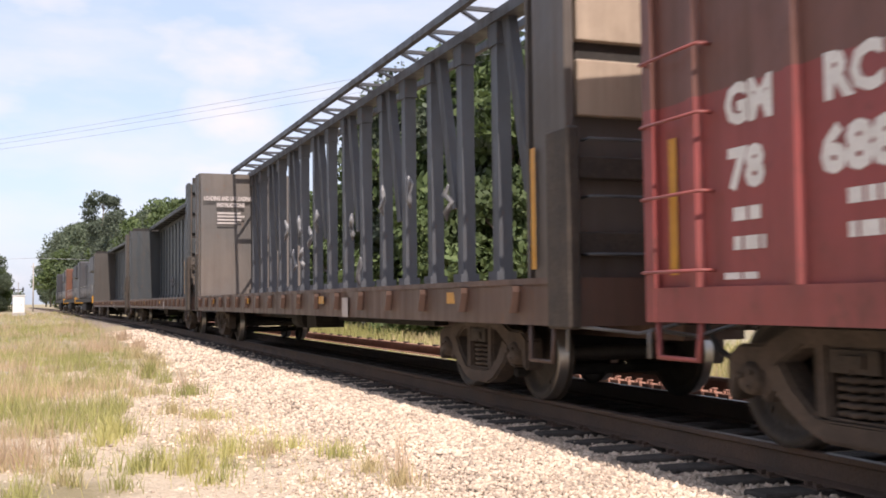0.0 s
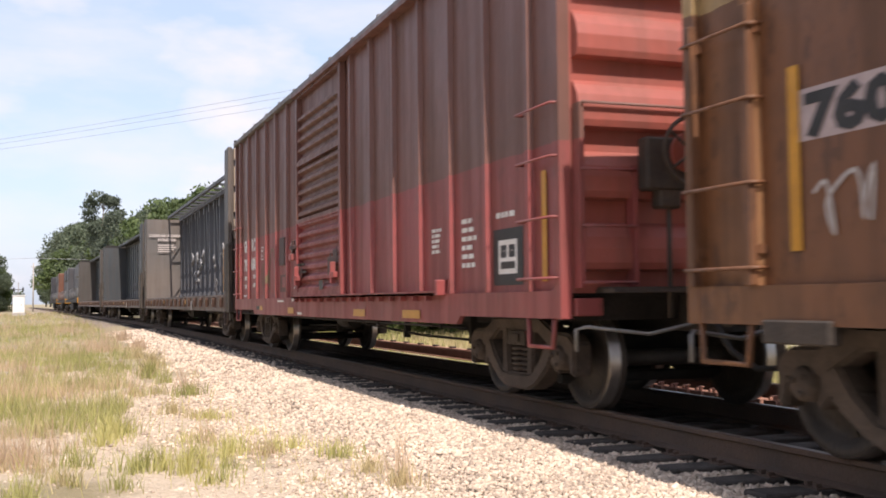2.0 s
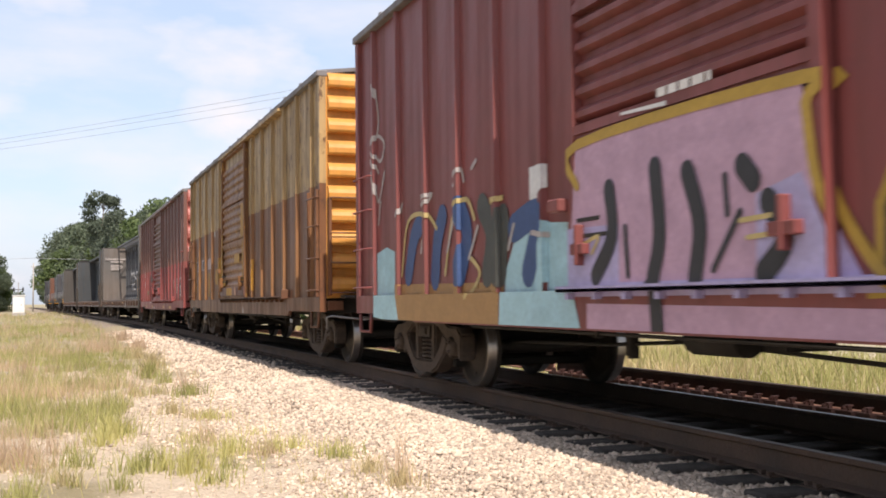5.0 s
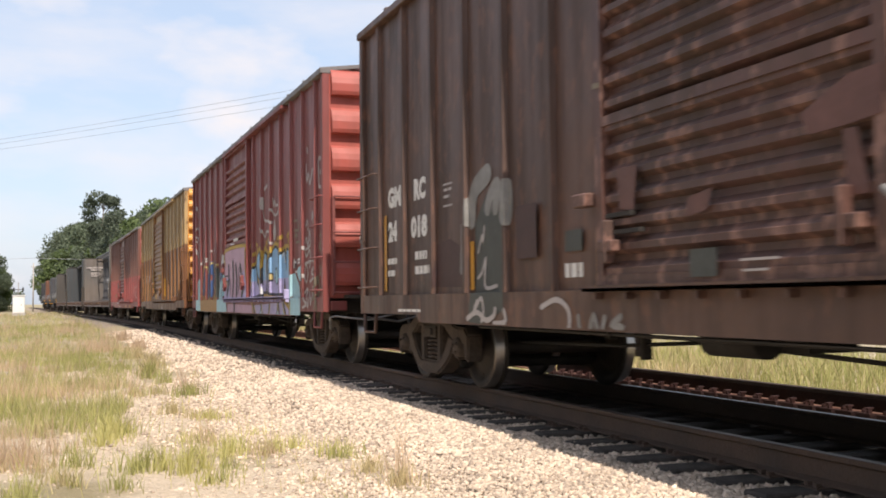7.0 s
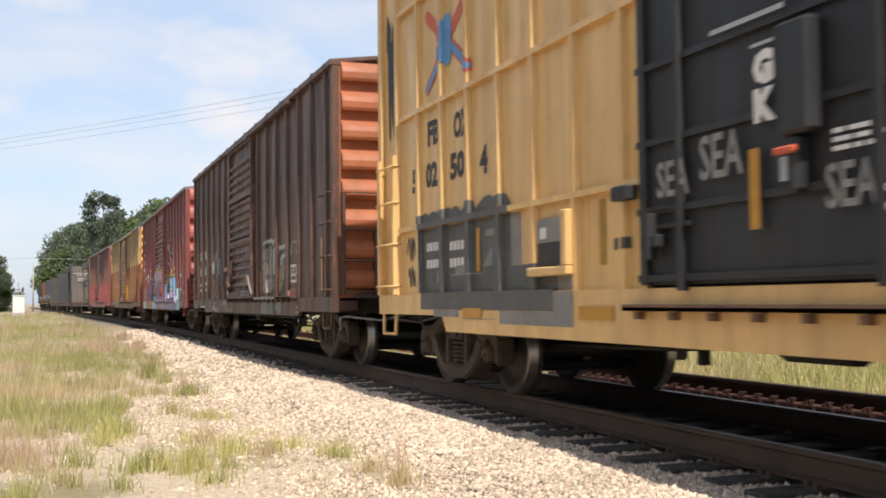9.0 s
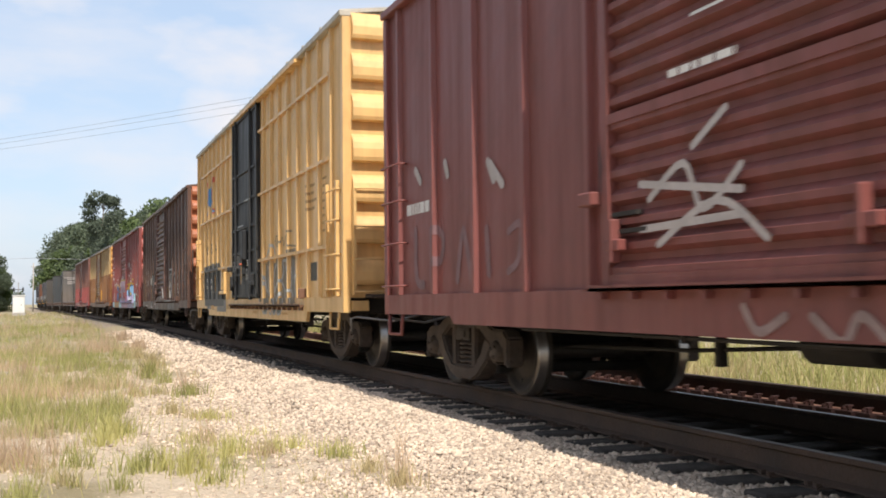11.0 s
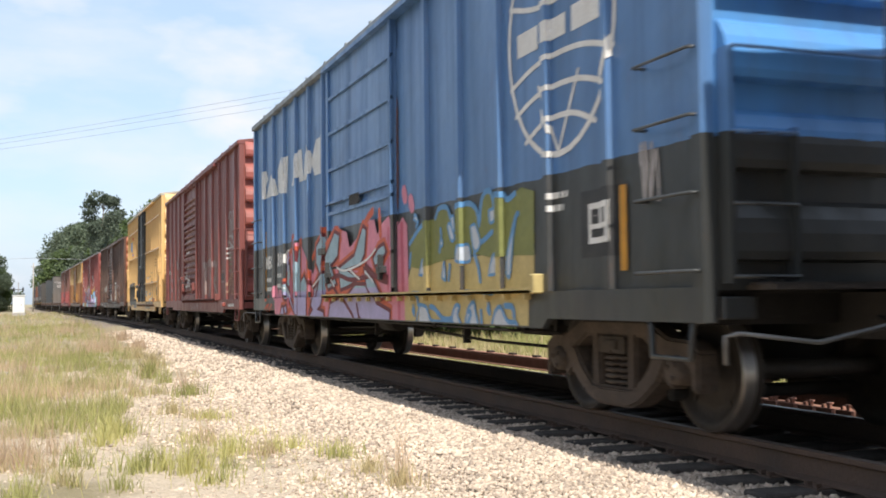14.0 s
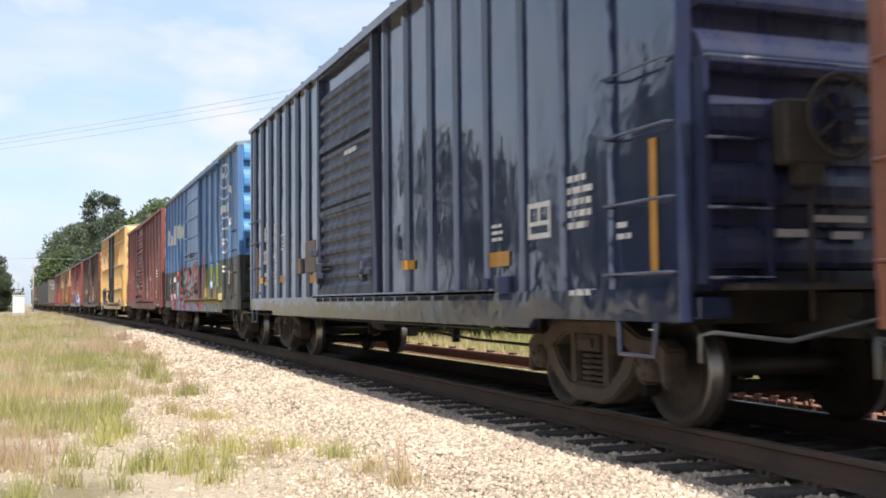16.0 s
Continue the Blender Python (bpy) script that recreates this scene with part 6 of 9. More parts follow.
cross = [(stroke([(1.65, 3.98), (2.85, 3.2)], 0.14, False) + stroke([(1.65, 3.2), (2.85, 3.98)], 0.14, False), "red", 0.004), (stroke([(2.25, 3.58), (2.85, 3.2)], 0.08, False) + stroke([(1.65, 3.2), (2.25, 3.58)], 0.08, False), "azure", 0.007), (stroke([(2.25, 3.45), (2.25, 3.75)], 0.24), "azure", 0.01)]
for tris, colour, lift in cross:
    decal(car_fb, sk, tris, SPRAY[colour], "emblem", "red and blue cross emblem", lift=lift)
# overpainted patch: charcoal above and below the sill ledge, worn pale grey round it
for r4 in ((1.42, 3.76, 1.03, 1.712), (3.76, 4.66, 1.03, 1.25), (1.5, 4.66, 0.86, 1.015)):
    decal(car_fb, sk, rect(*r4), SPRAY["char"], "grey_patch", "charcoal overpainted patch", lift=0.003)
for r4 in ((3.77, 3.97, 1.255, 1.705), (4.665, 5.0, 1.03, 1.2), (4.665, 5.0, 0.74, 1.015), (3.6, 4.66, 0.74, 0.856), (1.9, 2.6, 0.79, 0.856)):
    decal(car_fb, sk, rect(*r4), SPRAY["dusty"], "pale_patch", "worn pale grey paint round the patch", lift=0.003)
for tris in (poly_tris([(3.12, 1.26), (3.36, 1.27), (3.35, 1.45)]), rect(3.2, 3.5, 1.54, 1.6), poly_tris([(2.4, 1.2), (2.68, 1.22), (2.66, 1.3), (2.42, 1.29)]), rect(1.88, 1.98, 1.14, 1.27), rect(2.3, 3.1, 1.195, 1.212)):
    decal(car_fb, sk, tris, SPRAY["dusty"], "paint_smear", lift=0.006)
part("sill_ledge", boxes((-1.504, -1.46, -4.66, -1.5, 1.008, 1.034)), SPRAY["char"], car_fb)
decal(car_fb, sk, rect(5.34, 5.44, 1.2, 1.68), SPRAY["oldgold"], "paint_smear", "dull mustard stripe", lift=0.004)
for w in range(3):
    decal(car_fb, sk, rect(5.55 + 0.09 * w, 5.61 + 0.09 * w, 1.3, 1.38), SPRAY["slate"], "stencil_bar", lift=0.004)
part("side_rail", boxes((-1.509, -1.47, -3.8, -1.4, 1.716, 1.774)), SPRAY["char"], car_fb, "rail under charcoal overpaint")
for i in range(5):
    scribble(car_fb, sk, 1.45 + 0.46 * i, 1.76, 0.42, 0.1, 80 + i, SPRAY["char"], 0.1, 2)
for u, z in ((1.58, 1.47), (1.58, 1.29), (2.27, 1.45), (2.27, 1.28)):
    for w in range(4):
        decal(car_fb, sk, rect(u + 0.1 * w, u + 0.078 + 0.1 * w, z, z + 0.09), WHITE, "stencil_bar", lift=0.006)
scribble(car_fb, sk, 0.95, 1.4, 0.26, 0.24, 91, SPRAY["slate"], 0.03, 3)
scribble(car_fb, sk, 0.97, 1.12, 0.24, 0.2, 92, SPRAY["slate"], 0.03, 3)
decal(car_fb, sk, rect(2.72, 3.5, 0.775, 0.782), SPRAY["dusty"], "paint_smear", lift=0.004)
part("mirror_bracket", boxes((-1.56, -1.45, -5.0, -4.3, 1.14, 1.21), (-1.56, -1.45, -5.0, -4.91, 1.21, 1.64), bevel=0.01), FB, car_fb)
decal(car_fb, sk, rect(4.35, 4.9, 1.225, 1.405), BLACKP, "dark_plate", lift=0.03)
decal(car_fb, sk, rect(4.35, 4.9, 1.41, 1.6), SPRAY["dusty"], "grey_plate", "grey upper half of a recessed plate", lift=0.03)
decal(car_fb, sk, rect(4.4, 4.52, 1.44, 1.53), WHITE, "paint_smear", lift=0.034)
for word in (letters("G", 7.3, 2.14, 0.16), letters("K", 7.3, 1.93, 0.16)):
    decal(car_fb, sk, word, WHITE, "door_stencil", lift=0.02)
for r4 in ((6.9, 7.57, 2.5, 2.53), (7.7, 8.3, 2.98, 3.01), (7.28, 7.48, 2.34, 2.36), (7.51, 7.57, 1.57, 1.7)):
    decal(car_fb, sk, rect(*r4), SPRAY["pearl"], "door_stencil", lift=0.02)
for u, z, h, w in ((6.29, 1.6, 0.22, 0.36), (6.77, 1.66, 0.26, 0.42), (7.86, 1.4, 0.22, 0.36)):
    decal(car_fb, sk, letters("SEA", u, z, h, w, 0.004), SPRAY["dusty"], "graffiti_tag", "thin grey sprayed word on the black door", lift=0.02)
part("lock_case", boxes((-1.62, -1.5, -7.82, -7.56, 1.8, 2.4), (-1.6, -1.5, -7.7, -7.62, 1.5, 1.8), bevel=0.02), FB_DOOR, car_fb, "black door lock case")
part("lock_lever", boxes((-1.64, -1.6, -7.72, -7.55, 1.7, 1.74), bevel=0.01), SPRAY["red"], car_fb, "red door lever")
small_print(car_fb, sk, 7.9, 1.77, 3, 0.4, 0.025, 0.045)
small_print(car_fb, sk, 8.25, 1.45, 2, 0.4, 0.035, 0.09)
for k in range(4):
    u0 = 9.36 + 0.73 * k
    decal(car_fb, sk, rough_patch(u0 + 0.1, u0 + 0.63, 0.92, 1.7, 0.06), SPRAY["drab"], "grey_patch", "grey overpainted patch", lift=0.003)
decal(car_fb, sk, rough_patch(9.04, 9.28, 0.95, 1.55, 0.05), SPRAY["drab"], "grey_patch", lift=0.003)
shade = [([(9.85, 1.7), (9.85, 1.05)], 0.16), ([(10.55, 1.55), (10.6, 1.0)], 0.12), ([(11.3, 1.55), (11.3, 1.2)], 0.14), ([(11.85, 1.6), (11.9, 1.1)], 0.16), ([(9.55, 0.8), (9.8, 0.78)], 0.1), ([(10.45, 0.8), (10.55, 0.78)], 0.12), ([(10.8, 0.8), (11.0, 0.78)], 0.13)]
for p, w in shade:
    decal(car_fb, sk, stroke(p, w), SPRAY["grey"], "graffiti_fill", lift=0.005)
forms = [[(9.08, 1.66), (9.29, 1.5), (9.45, 1.36), (9.62, 1.15)], [(9.08, 0.92), (9.06, 1.21), (9.16, 1.36), (9.3, 1.38), (9.5, 1.2)], [(9.68, 1.6), (9.72, 1.35), (9.74, 1.07)], [(9.55, 1.78), (9.8, 1.92), (10.05, 1.98), (10.25, 1.93), (10.34, 1.82)], [(10.05, 1.96), (10.0, 1.73), (9.9, 1.6)], [(10.43, 1.61), (10.3, 1.5), (10.25, 1.32), (10.31, 1.13), (10.44, 0.91)], [(10.31, 1.13), (10.52, 1.29)],
         [(10.73, 1.65), (10.66, 1.52), (10.66, 1.41), (10.76, 1.33), (10.9, 1.32)], [(10.68, 1.14), (10.8, 1.05), (10.89, 1.12), (10.72, 0.98)], [(11.31, 1.66), (11.03, 1.65), (11.11, 1.48), (10.93, 1.32), (11.1, 1.22), (11.18, 1.11), (11.22, 0.91)], [(11.46, 1.72), (11.49, 1.57), (11.56, 1.5)], [(11.35, 1.46), (11.4, 1.29), (11.34, 1.12), (11.44, 1.13), (11.59, 1.14), (11.74, 1.12), (11.81, 1.0), (11.77, 0.93)],
         [(11.7, 1.52), (11.74, 1.33), (11.64, 1.14)], [(12.09, 1.66), (12.0, 1.46), (11.97, 1.23), (12.03, 1.03)], [(11.92, 1.37), (12.04, 1.33), (12.28, 1.38)]]
for p in forms:
    decal(car_fb, sk, stroke(p, 0.055), SPRAY["pearl"], "graffiti_tag", "silver and white sprayed letters", lift=0.007)
for p in ([(9.45, 1.36), (9.62, 1.15)], [(10.31, 1.13), (10.52, 1.29)], [(10.68, 1.14), (10.8, 1.05), (10.89, 1.12)], [(11.44, 1.13), (11.59, 1.14)], [(12.04, 1.33), (12.28, 1.38)], [(9.9, 1.62), (10.0, 1.62)]):
    decal(car_fb, sk, stroke(p, 0.035), SPRAY["white"], "graffiti_tag", lift=0.009)
loops = [[(9.33, 0.84), (9.42, 0.77), (9.58, 0.745), (9.8, 0.76), (9.89, 0.83)], [(10.01, 0.82), (10.1, 0.75), (10.22, 0.745), (10.3, 0.83)], [(10.32, 0.82), (10.4, 0.75), (10.55, 0.745), (10.63, 0.82)], [(10.65, 0.83), (10.75, 0.75), (10.95, 0.745), (11.14, 0.82)]]
for p in loops:
    decal(car_fb, sk, stroke(p, 0.04), SPRAY["pearl"], "graffiti_tag", lift=0.007, floor=0.66)
for p in ([(10.34, 2.03), (10.5, 2.12), (10.66, 2.05), (10.55, 1.94), (10.42, 2.0)], [(10.75, 2.12), (10.82, 1.98), (10.99, 2.07), (11.08, 1.92), (11.27, 2.08), (11.32, 1.95), (11.47, 2.0)], [(11.4, 2.15), (11.75, 2.13)], [(11.57, 1.9), (11.85, 1.88), (12.1, 1.86)]):
    decal(car_fb, sk, stroke(p, 0.03), SPRAY["drab"], "graffiti_tag", lift=0.005)
decal(car_fb, sk, rect(11.5, 12.1, 1.775, 1.83), SPRAY["drab"], "grime_streak", lift=0.004)
scribble(car_fb, sk, 0.25, 2.9, 0.3, 1.4, 96, SPRAY["black"], 0.05, 6)
reflectors(car_fb, sk, upright=((3.03, 1.22, 1.63), (7.28, 1.33, 1.78), (9.84, 1.14, 1.62), (12.08, 1.14, 1.62)), level=((2.74, 3.2, 0.79, 0.88), (5.1, 5.62, 0.8, 0.9), (8.41, 8.85, 0.72, 0.79), (11.2, 11.65, 0.68, 0.77), (14.0, 14.6, 1.0, 1.12)))
decal(car_fb, sk, rect(13.1, 13.55, 1.27, 1.55), SPRAY["slate"], "stencil_panel", lift=0.004)
small_print(car_fb, sk, 13.16, 1.46, 3, 0.3, 0.03, 0.07, SPRAY["chalk"])
small_print(car_fb, sk, 12.95, 2.72, 4, 0.55, 0.045, 0.12, SPRAY["tan"])
small_print(car_fb, sk, 13.85, 2.75, 8, 0.32, 0.04, 0.11, SPRAY["tan"])

# plain dark red boxcar
RED_P = paint("oxide_red_paint", (0.225, 0.066, 0.058), (0.2, 0.064, 0.056), dirty=0.3, rusty=0.1, seed=15.0)
# oxide red with the ends' sunlight mixed into its colour
RED_P_END = paint("oxide_red_sunlit", (0.34, 0.092, 0.074), (0.3, 0.088, 0.07), dirty=0.25, rusty=0.1, seed=15.5)
car_r, sk = boxcar("boxcar", "plain oxide red boxcar with thin white tags", (RED_P, RED_P, RED_P), L=15.1, front_posts=5, rear_posts=6, end_lit=RED_P_END, end_ribs=7, door=(5.3, 8.2), post_plan=(0.5, 1.13, 8.6, 1.165), rear_truck=13.05)
sweep(car_r, sk, "chalk", [(13.40, 2.85), (13.62, 2.97), (13.81, 2.91), (13.65, 2.78), (13.50, 2.88)], 0.04, 0.008, "graffiti_tag")
sweep(car_r, sk, "chalk", [(13.45, 2.74), (13.49, 2.42), (13.65, 2.78), (13.74, 2.42), (13.88, 2.81)], 0.04, 0.008, "graffiti_tag")
sweep(car_r, sk, "chalk", [(13.93, 2.61), (14.04, 2.97), (14.12, 2.74), (13.99, 2.48)], 0.04, 0.008, "graffiti_tag")
sweep(car_r, sk, "chalk", [(13.75, 2.76), (13.93, 2.52), (13.83, 2.38), (14.06, 2.41)], 0.04, 0.008, "graffiti_tag")
sweep(car_r, sk, "chalk", [(13.36, 2.24), (13.49, 2.42), (13.93, 2.40), (14.10, 2.17), (13.44, 2.33)], 0.04, 0.008, "graffiti_tag")
sweep(car_r, sk, "chalk", [(13.73, 2.17), (14.10, 2.17), (13.97, 2.06)], 0.04, 0.008, "graffiti_tag")
sweep(car_r, sk, "chalk", [(13.48, 2.20), (13.40, 2.34)], 0.04, 0.008, "graffiti_tag")
sweep(car_r, sk, "drab", [(13.53, 2.00), (13.86, 2.00)], 0.045, 0.006, "stencil_bars")
sweep(car_r, sk, "drab", [(13.53, 1.90), (13.86, 1.90)], 0.045, 0.006, "stencil_bars")
sweep(car_r, sk, "drab", [(13.53, 1.80), (13.86, 1.80)], 0.045, 0.006, "stencil_bars")
sweep(car_r, sk, "drab", [(13.47, 1.66), (13.85, 1.67)], 0.045, 0.006, "stencil_bars")
sweep(car_r, sk, "tanpale", [(13.25, 1.29), (13.38, 1.44), (13.58, 1.47), (13.46, 1.22), (13.29, 1.19)], 0.045, 0.008, "graffiti_tag")
sweep(car_r, sk, "tanpale", [(13.57, 1.19), (13.66, 1.46), (13.81, 1.58), (13.73, 1.28)], 0.045, 0.008, "graffiti_tag")
sweep(car_r, sk, "tanpale", [(13.85, 1.43), (13.96, 1.60), (14.03, 1.51)], 0.045, 0.008, "graffiti_tag")
sweep(car_r, sk, "tanpale", [(13.90, 1.33), (14.03, 1.42), (13.99, 1.15), (13.84, 1.15), (13.95, 1.27)], 0.045, 0.008, "graffiti_tag")
sweep(car_r, sk, "faint", [(9.20, 1.92), (9.55, 1.85), (9.48, 1.40), (9.64, 1.19)], 0.2, 0.006, "graffiti_tag")
sweep(car_r, sk, "faint", [(9.81, 1.23), (9.82, 1.92)], 0.16, 0.006, "graffiti_tag")
sweep(car_r, sk, "faint", [(10.15, 1.94), (10.61, 1.95), (10.52, 1.60), (10.60, 1.29)], 0.2, 0.006, "graffiti_tag")
sweep(car_r, sk, "faint", [(10.91, 1.89), (11.33, 1.90), (11.46, 1.56), (11.10, 1.50), (11.58, 1.19)], 0.14, 0.006, "graffiti_tag")
sweep(car_r, sk, "faint", [(11.60, 1.92), (11.27, 1.64)], 0.08, 0.006, "graffiti_tag")
sweep(car_r, sk, "chalk", [(1.02, 2.38), (1.18, 2.24)], 0.09, 0.009, "lettering")
sweep(car_r, sk, "chalk", [(1.94, 2.35), (2.01, 2.22)], 0.09, 0.009, "lettering")
sweep(car_r, sk, "chalk", [(3.06, 2.22), (3.19, 2.04)], 0.09, 0.009, "lettering")
sweep(car_r, sk, "chalk", [(3.12, 2.19), (3.38, 1.98)], 0.09, 0.009, "lettering")
sweep(car_r, sk, "chalk", [(5.96, 1.60), (6.36, 1.79), (6.56, 1.49), (6.94, 1.71)], 0.05, 0.008, "graffiti_tag")
sweep(car_r, sk, "chalk", [(5.85, 1.41), (6.93, 1.43)], 0.05, 0.008, "graffiti_tag")
sweep(car_r, sk, "chalk", [(6.06, 1.30), (6.70, 1.53), (7.16, 1.28)], 0.05, 0.008, "graffiti_tag")
sweep(car_r, sk, "chalk", [(6.46, 1.88), (6.80, 2.06)], 0.05, 0.008, "graffiti_tag")
sweep(car_r, sk, "chalk", [(5.85, 1.71), (6.94, 1.57)], 0.05, 0.008, "graffiti_tag")
sweep(car_r, sk, "faint", [(6.88, 0.90), (7.01, 0.76), (7.24, 0.85)], 0.055, 0.006, "graffiti_tag")
sweep(car_r, sk, "faint", [(7.46, 0.85), (7.68, 0.72), (7.81, 0.86), (8.01, 0.72)], 0.055, 0.006, "graffiti_tag")
sweep(car_r, sk, "faint", [(8.18, 0.86), (8.49, 0.86), (8.29, 0.72)], 0.055, 0.006, "graffiti_tag")
sweep(car_r, sk, "faint", [(8.69, 0.83), (8.80, 0.71), (9.06, 0.83)], 0.055, 0.006, "graffiti_tag")
sweep(car_r, sk, "faint", [(9.76, 0.82), (9.92, 0.70), (10.24, 0.74)], 0.055, 0.006, "graffiti_tag")
sweep(car_r, sk, "faint", [(11.14, 0.83), (11.27, 0.68), (11.54, 0.80)], 0.055, 0.006, "graffiti_tag")
sweep(car_r, sk, "faint", [(9.24, 0.80), (9.41, 0.67)], 0.055, 0.006, "graffiti_tag")
sweep(car_r, sk, "white", [(6.47, 2.69), (7.23, 2.70)], 0.02, 0.006, "graffiti_tag")
blot(car_r, sk, "black", [(5.2, 1.62), (5.24, 1.95), (5.27, 2.3), (5.33, 1.9), (5.3, 1.62)], 0.01, "dark_slit", "thin black slit at the door edge")
for p, w in (([(1.0, 1.72), (1.02, 1.2), (1.25, 1.12)], 0.1), ([(1.55, 1.15), (1.6, 1.66), (1.85, 1.6), (1.8, 1.38), (1.62, 1.36)], 0.1), ([(2.25, 1.15), (2.42, 1.62), (2.62, 1.15)], 0.09), ([(3.0, 1.6), (3.05, 1.2)], 0.1), ([(3.5, 1.55), (3.75, 1.6), (3.7, 1.3), (3.48, 1.2)], 0.07)):
    sweep(car_r, sk, "faint2", p, w, 0.005, "graffiti_tag", "faded mauve sprayed letters")
small_print(car_r, sk, 6.2, 2.35, 1, 0.8, 0.05)
small_print(car_r, sk, 0.7, 1.9, 1, 1.0, 0.12)
small_print(car_r, sk, 13.3, 2.15, 3, 0.4, 0.04, 0.11)
small_print(car_r, sk, 13.6, 0.86, 1, 0.9, 0.06)
w = 0.03
decal(car_r, sk, rect(12.28, 12.74, 1.42, 1.42 + w) + rect(12.28, 12.74, 1.67, 1.67 + w) + rect(12.28, 12.28 + w, 1.42, 1.7) + rect(12.74 - w, 12.74, 1.42, 1.7), SPRAY["faint"], "stencil_frame", lift=0.004)
decal(car_r, sk, rect(12.36, 12.66, 1.47, 1.63), SPRAY["slate"], "stencil_panel", lift=0.003)
part("grey_bracket", boxes((-1.57, -1.5, -13.2, -12.95, 0.86, 0.95), bevel=0.01), RED_P_END, car_r)

# blue and black boxcar with murals
PA = paint("blue_over_black_paint", (0.032, 0.036, 0.036), (0.05, 0.05, 0.048), dirt=(0.05, 0.05, 0.055), dirty=0.3, rusty=0.12, split=1.95, upper=(0.08, 0.185, 0.4), upper_faded=(0.11, 0.22, 0.42), rough=0.42, seed=18.0)
# black band is paint; the blue is lightened as if sunlit
PA_END = paint("blue_end_sunlit", (0.04, 0.042, 0.04), (0.055, 0.055, 0.052), dirty=0.2, rusty=0.05, split=1.95, upper=(0.09, 0.27, 0.62), upper_faded=(0.1, 0.28, 0.58), rough=0.4, seed=18.5)
PA_ROOF = paint("pale_blue_grey_roof", (0.24, 0.27, 0.29), (0.3, 0.32, 0.33), dirty=0.3, seed=18.9)
car_pa, sk = boxcar("boxcar", "blue boxcar with a black lower band and bright sprayed murals", (PA, PA, PA), L=15.1, front_posts=5, rear_posts=5, end_lit=PA_END, door_style="plug", door=(5.9, 8.95), door_levels=(1.06, 1.5, 2.16, 2.31, 2.78, 3.3, 3.8), end_ribs=6, roof_mat=PA_ROOF, post_plan=(0.9, 0.92, 10.03, 0.97), post_w=0.1, track_mat=SPRAY["mustard"])
for word in (letters("MEC", 0.98, 1.57, 0.21, 0.7, 0.012), letters("318", 2.08, 1.59, 0.21, 0.5, 0.012), letters("67", 2.75, 1.61, 0.21, 0.38, 0.012)):
    decal(car_pa, sk, word, WHITE, label="white reporting letters and number")
small_print(car_pa, sk, 1.08, 1.32, 2, 0.5, 0.07, 0.17)
small_print(car_pa, sk, 2.04, 1.38, 2, 0.38, 0.07, 0.18)
# the owner's name as plain slanting blocks
blot(car_pa, sk, "white", [(0.65, 2.87), (0.58, 3.39), (1.05, 3.40), (1.26, 3.21), (1.01, 3.13), (1.04, 2.88)], 0.004, "name_block", "white slanting name block")
blot(car_pa, sk, "white", [(1.04, 2.88), (1.46, 3.26), (1.73, 3.30), (2.16, 2.85), (1.78, 2.85), (1.65, 2.94), (1.42, 2.87)], 0.004, "name_block", "white slanting name block")
blot(car_pa, sk, "white", [(2.16, 2.88), (2.11, 3.28), (2.41, 3.49), (2.67, 3.14), (2.76, 3.43), (2.99, 3.43), (2.89, 2.81), (2.58, 2.81)], 0.004, "name_block", "white slanting name block")
blot(car_pa, sk, "white", [(3.24, 2.88), (3.74, 3.41), (4.01, 3.40), (4.14, 2.88), (3.85, 2.88), (3.81, 2.97), (3.56, 2.97), (3.50, 2.88)], 0.004, "name_block", "white slanting name block")
blot(car_pa, sk, "white", [(4.14, 2.88), (4.24, 3.29), (4.52, 3.41), (4.73, 3.17), (4.99, 3.41), (5.50, 3.41), (5.31, 3.29), (5.49, 2.85), (4.89, 2.87), (4.73, 3.04), (4.55, 2.86)], 0.004, "name_block", "white slanting name block")

# round emblem: outline and level arcs
oval = [(13.1 + 0.92 * math.cos(a), 3.12 + 1.02 * math.sin(a)) for a in np.linspace(0, math.tau, 33)]
arcs = stroke(oval, 0.05, False)
for z, s in ((2.35, -1), (2.6, -1), (2.85, -1), (3.4, 1), (3.65, 1), (3.9, 1)):
    w = 0.92 * math.sqrt(max(0.05, 1 - ((z - 3.12) / 1.02) ** 2))
    arcs += stroke([(13.1 - w, z + s * 0.08), (13.1 - w * 0.4, z - s * 0.04), (13.1 + w * 0.4, z - s * 0.04), (13.1 + w, z + s * 0.08)], 0.045)
arcs += stroke([(13.1, 4.12), (12.75, 3.5)], 0.035) + stroke([(13.1, 4.12), (13.45, 3.5)], 0.035) + stroke([(13.1, 2.12), (12.75, 2.7)], 0.035) + stroke([(13.1, 2.12), (13.45, 2.7)], 0.035) + rect(12.35, 12.75, 3.02, 3.22) + rect(12.85, 13.25, 3.03, 3.2) + rect(13.35, 13.85, 3.02, 3.22)
decal(car_pa, sk, arcs, WHITE, "round_emblem", "white round emblem with arcs", lift=0.004)
# pink and red mural with pale jagged letters
PALE_LETTERS = []
sweep(car_pa, sk, "lav", [(3.42, 1.95), (3.44, 1.75), (3.4, 1.5)], 0.1, 0.0138, "mural_letters")
sweep(car_pa, sk, "maroon", [(3.47, 2.15), (3.46, 1.75), (3.42, 1.4)], 0.035, 0.0146, "mural_outline")
sweep(car_pa, sk, "lav", [(2.96, 1.5), (3.02, 1.75)], 0.09, 0.0138, "mural_letters")
sweep(car_pa, sk, "rosered", [(3.15, 1.3), (3.25, 1.15), (3.2, 0.95)], 0.16, 0.0118, "mural_ground")
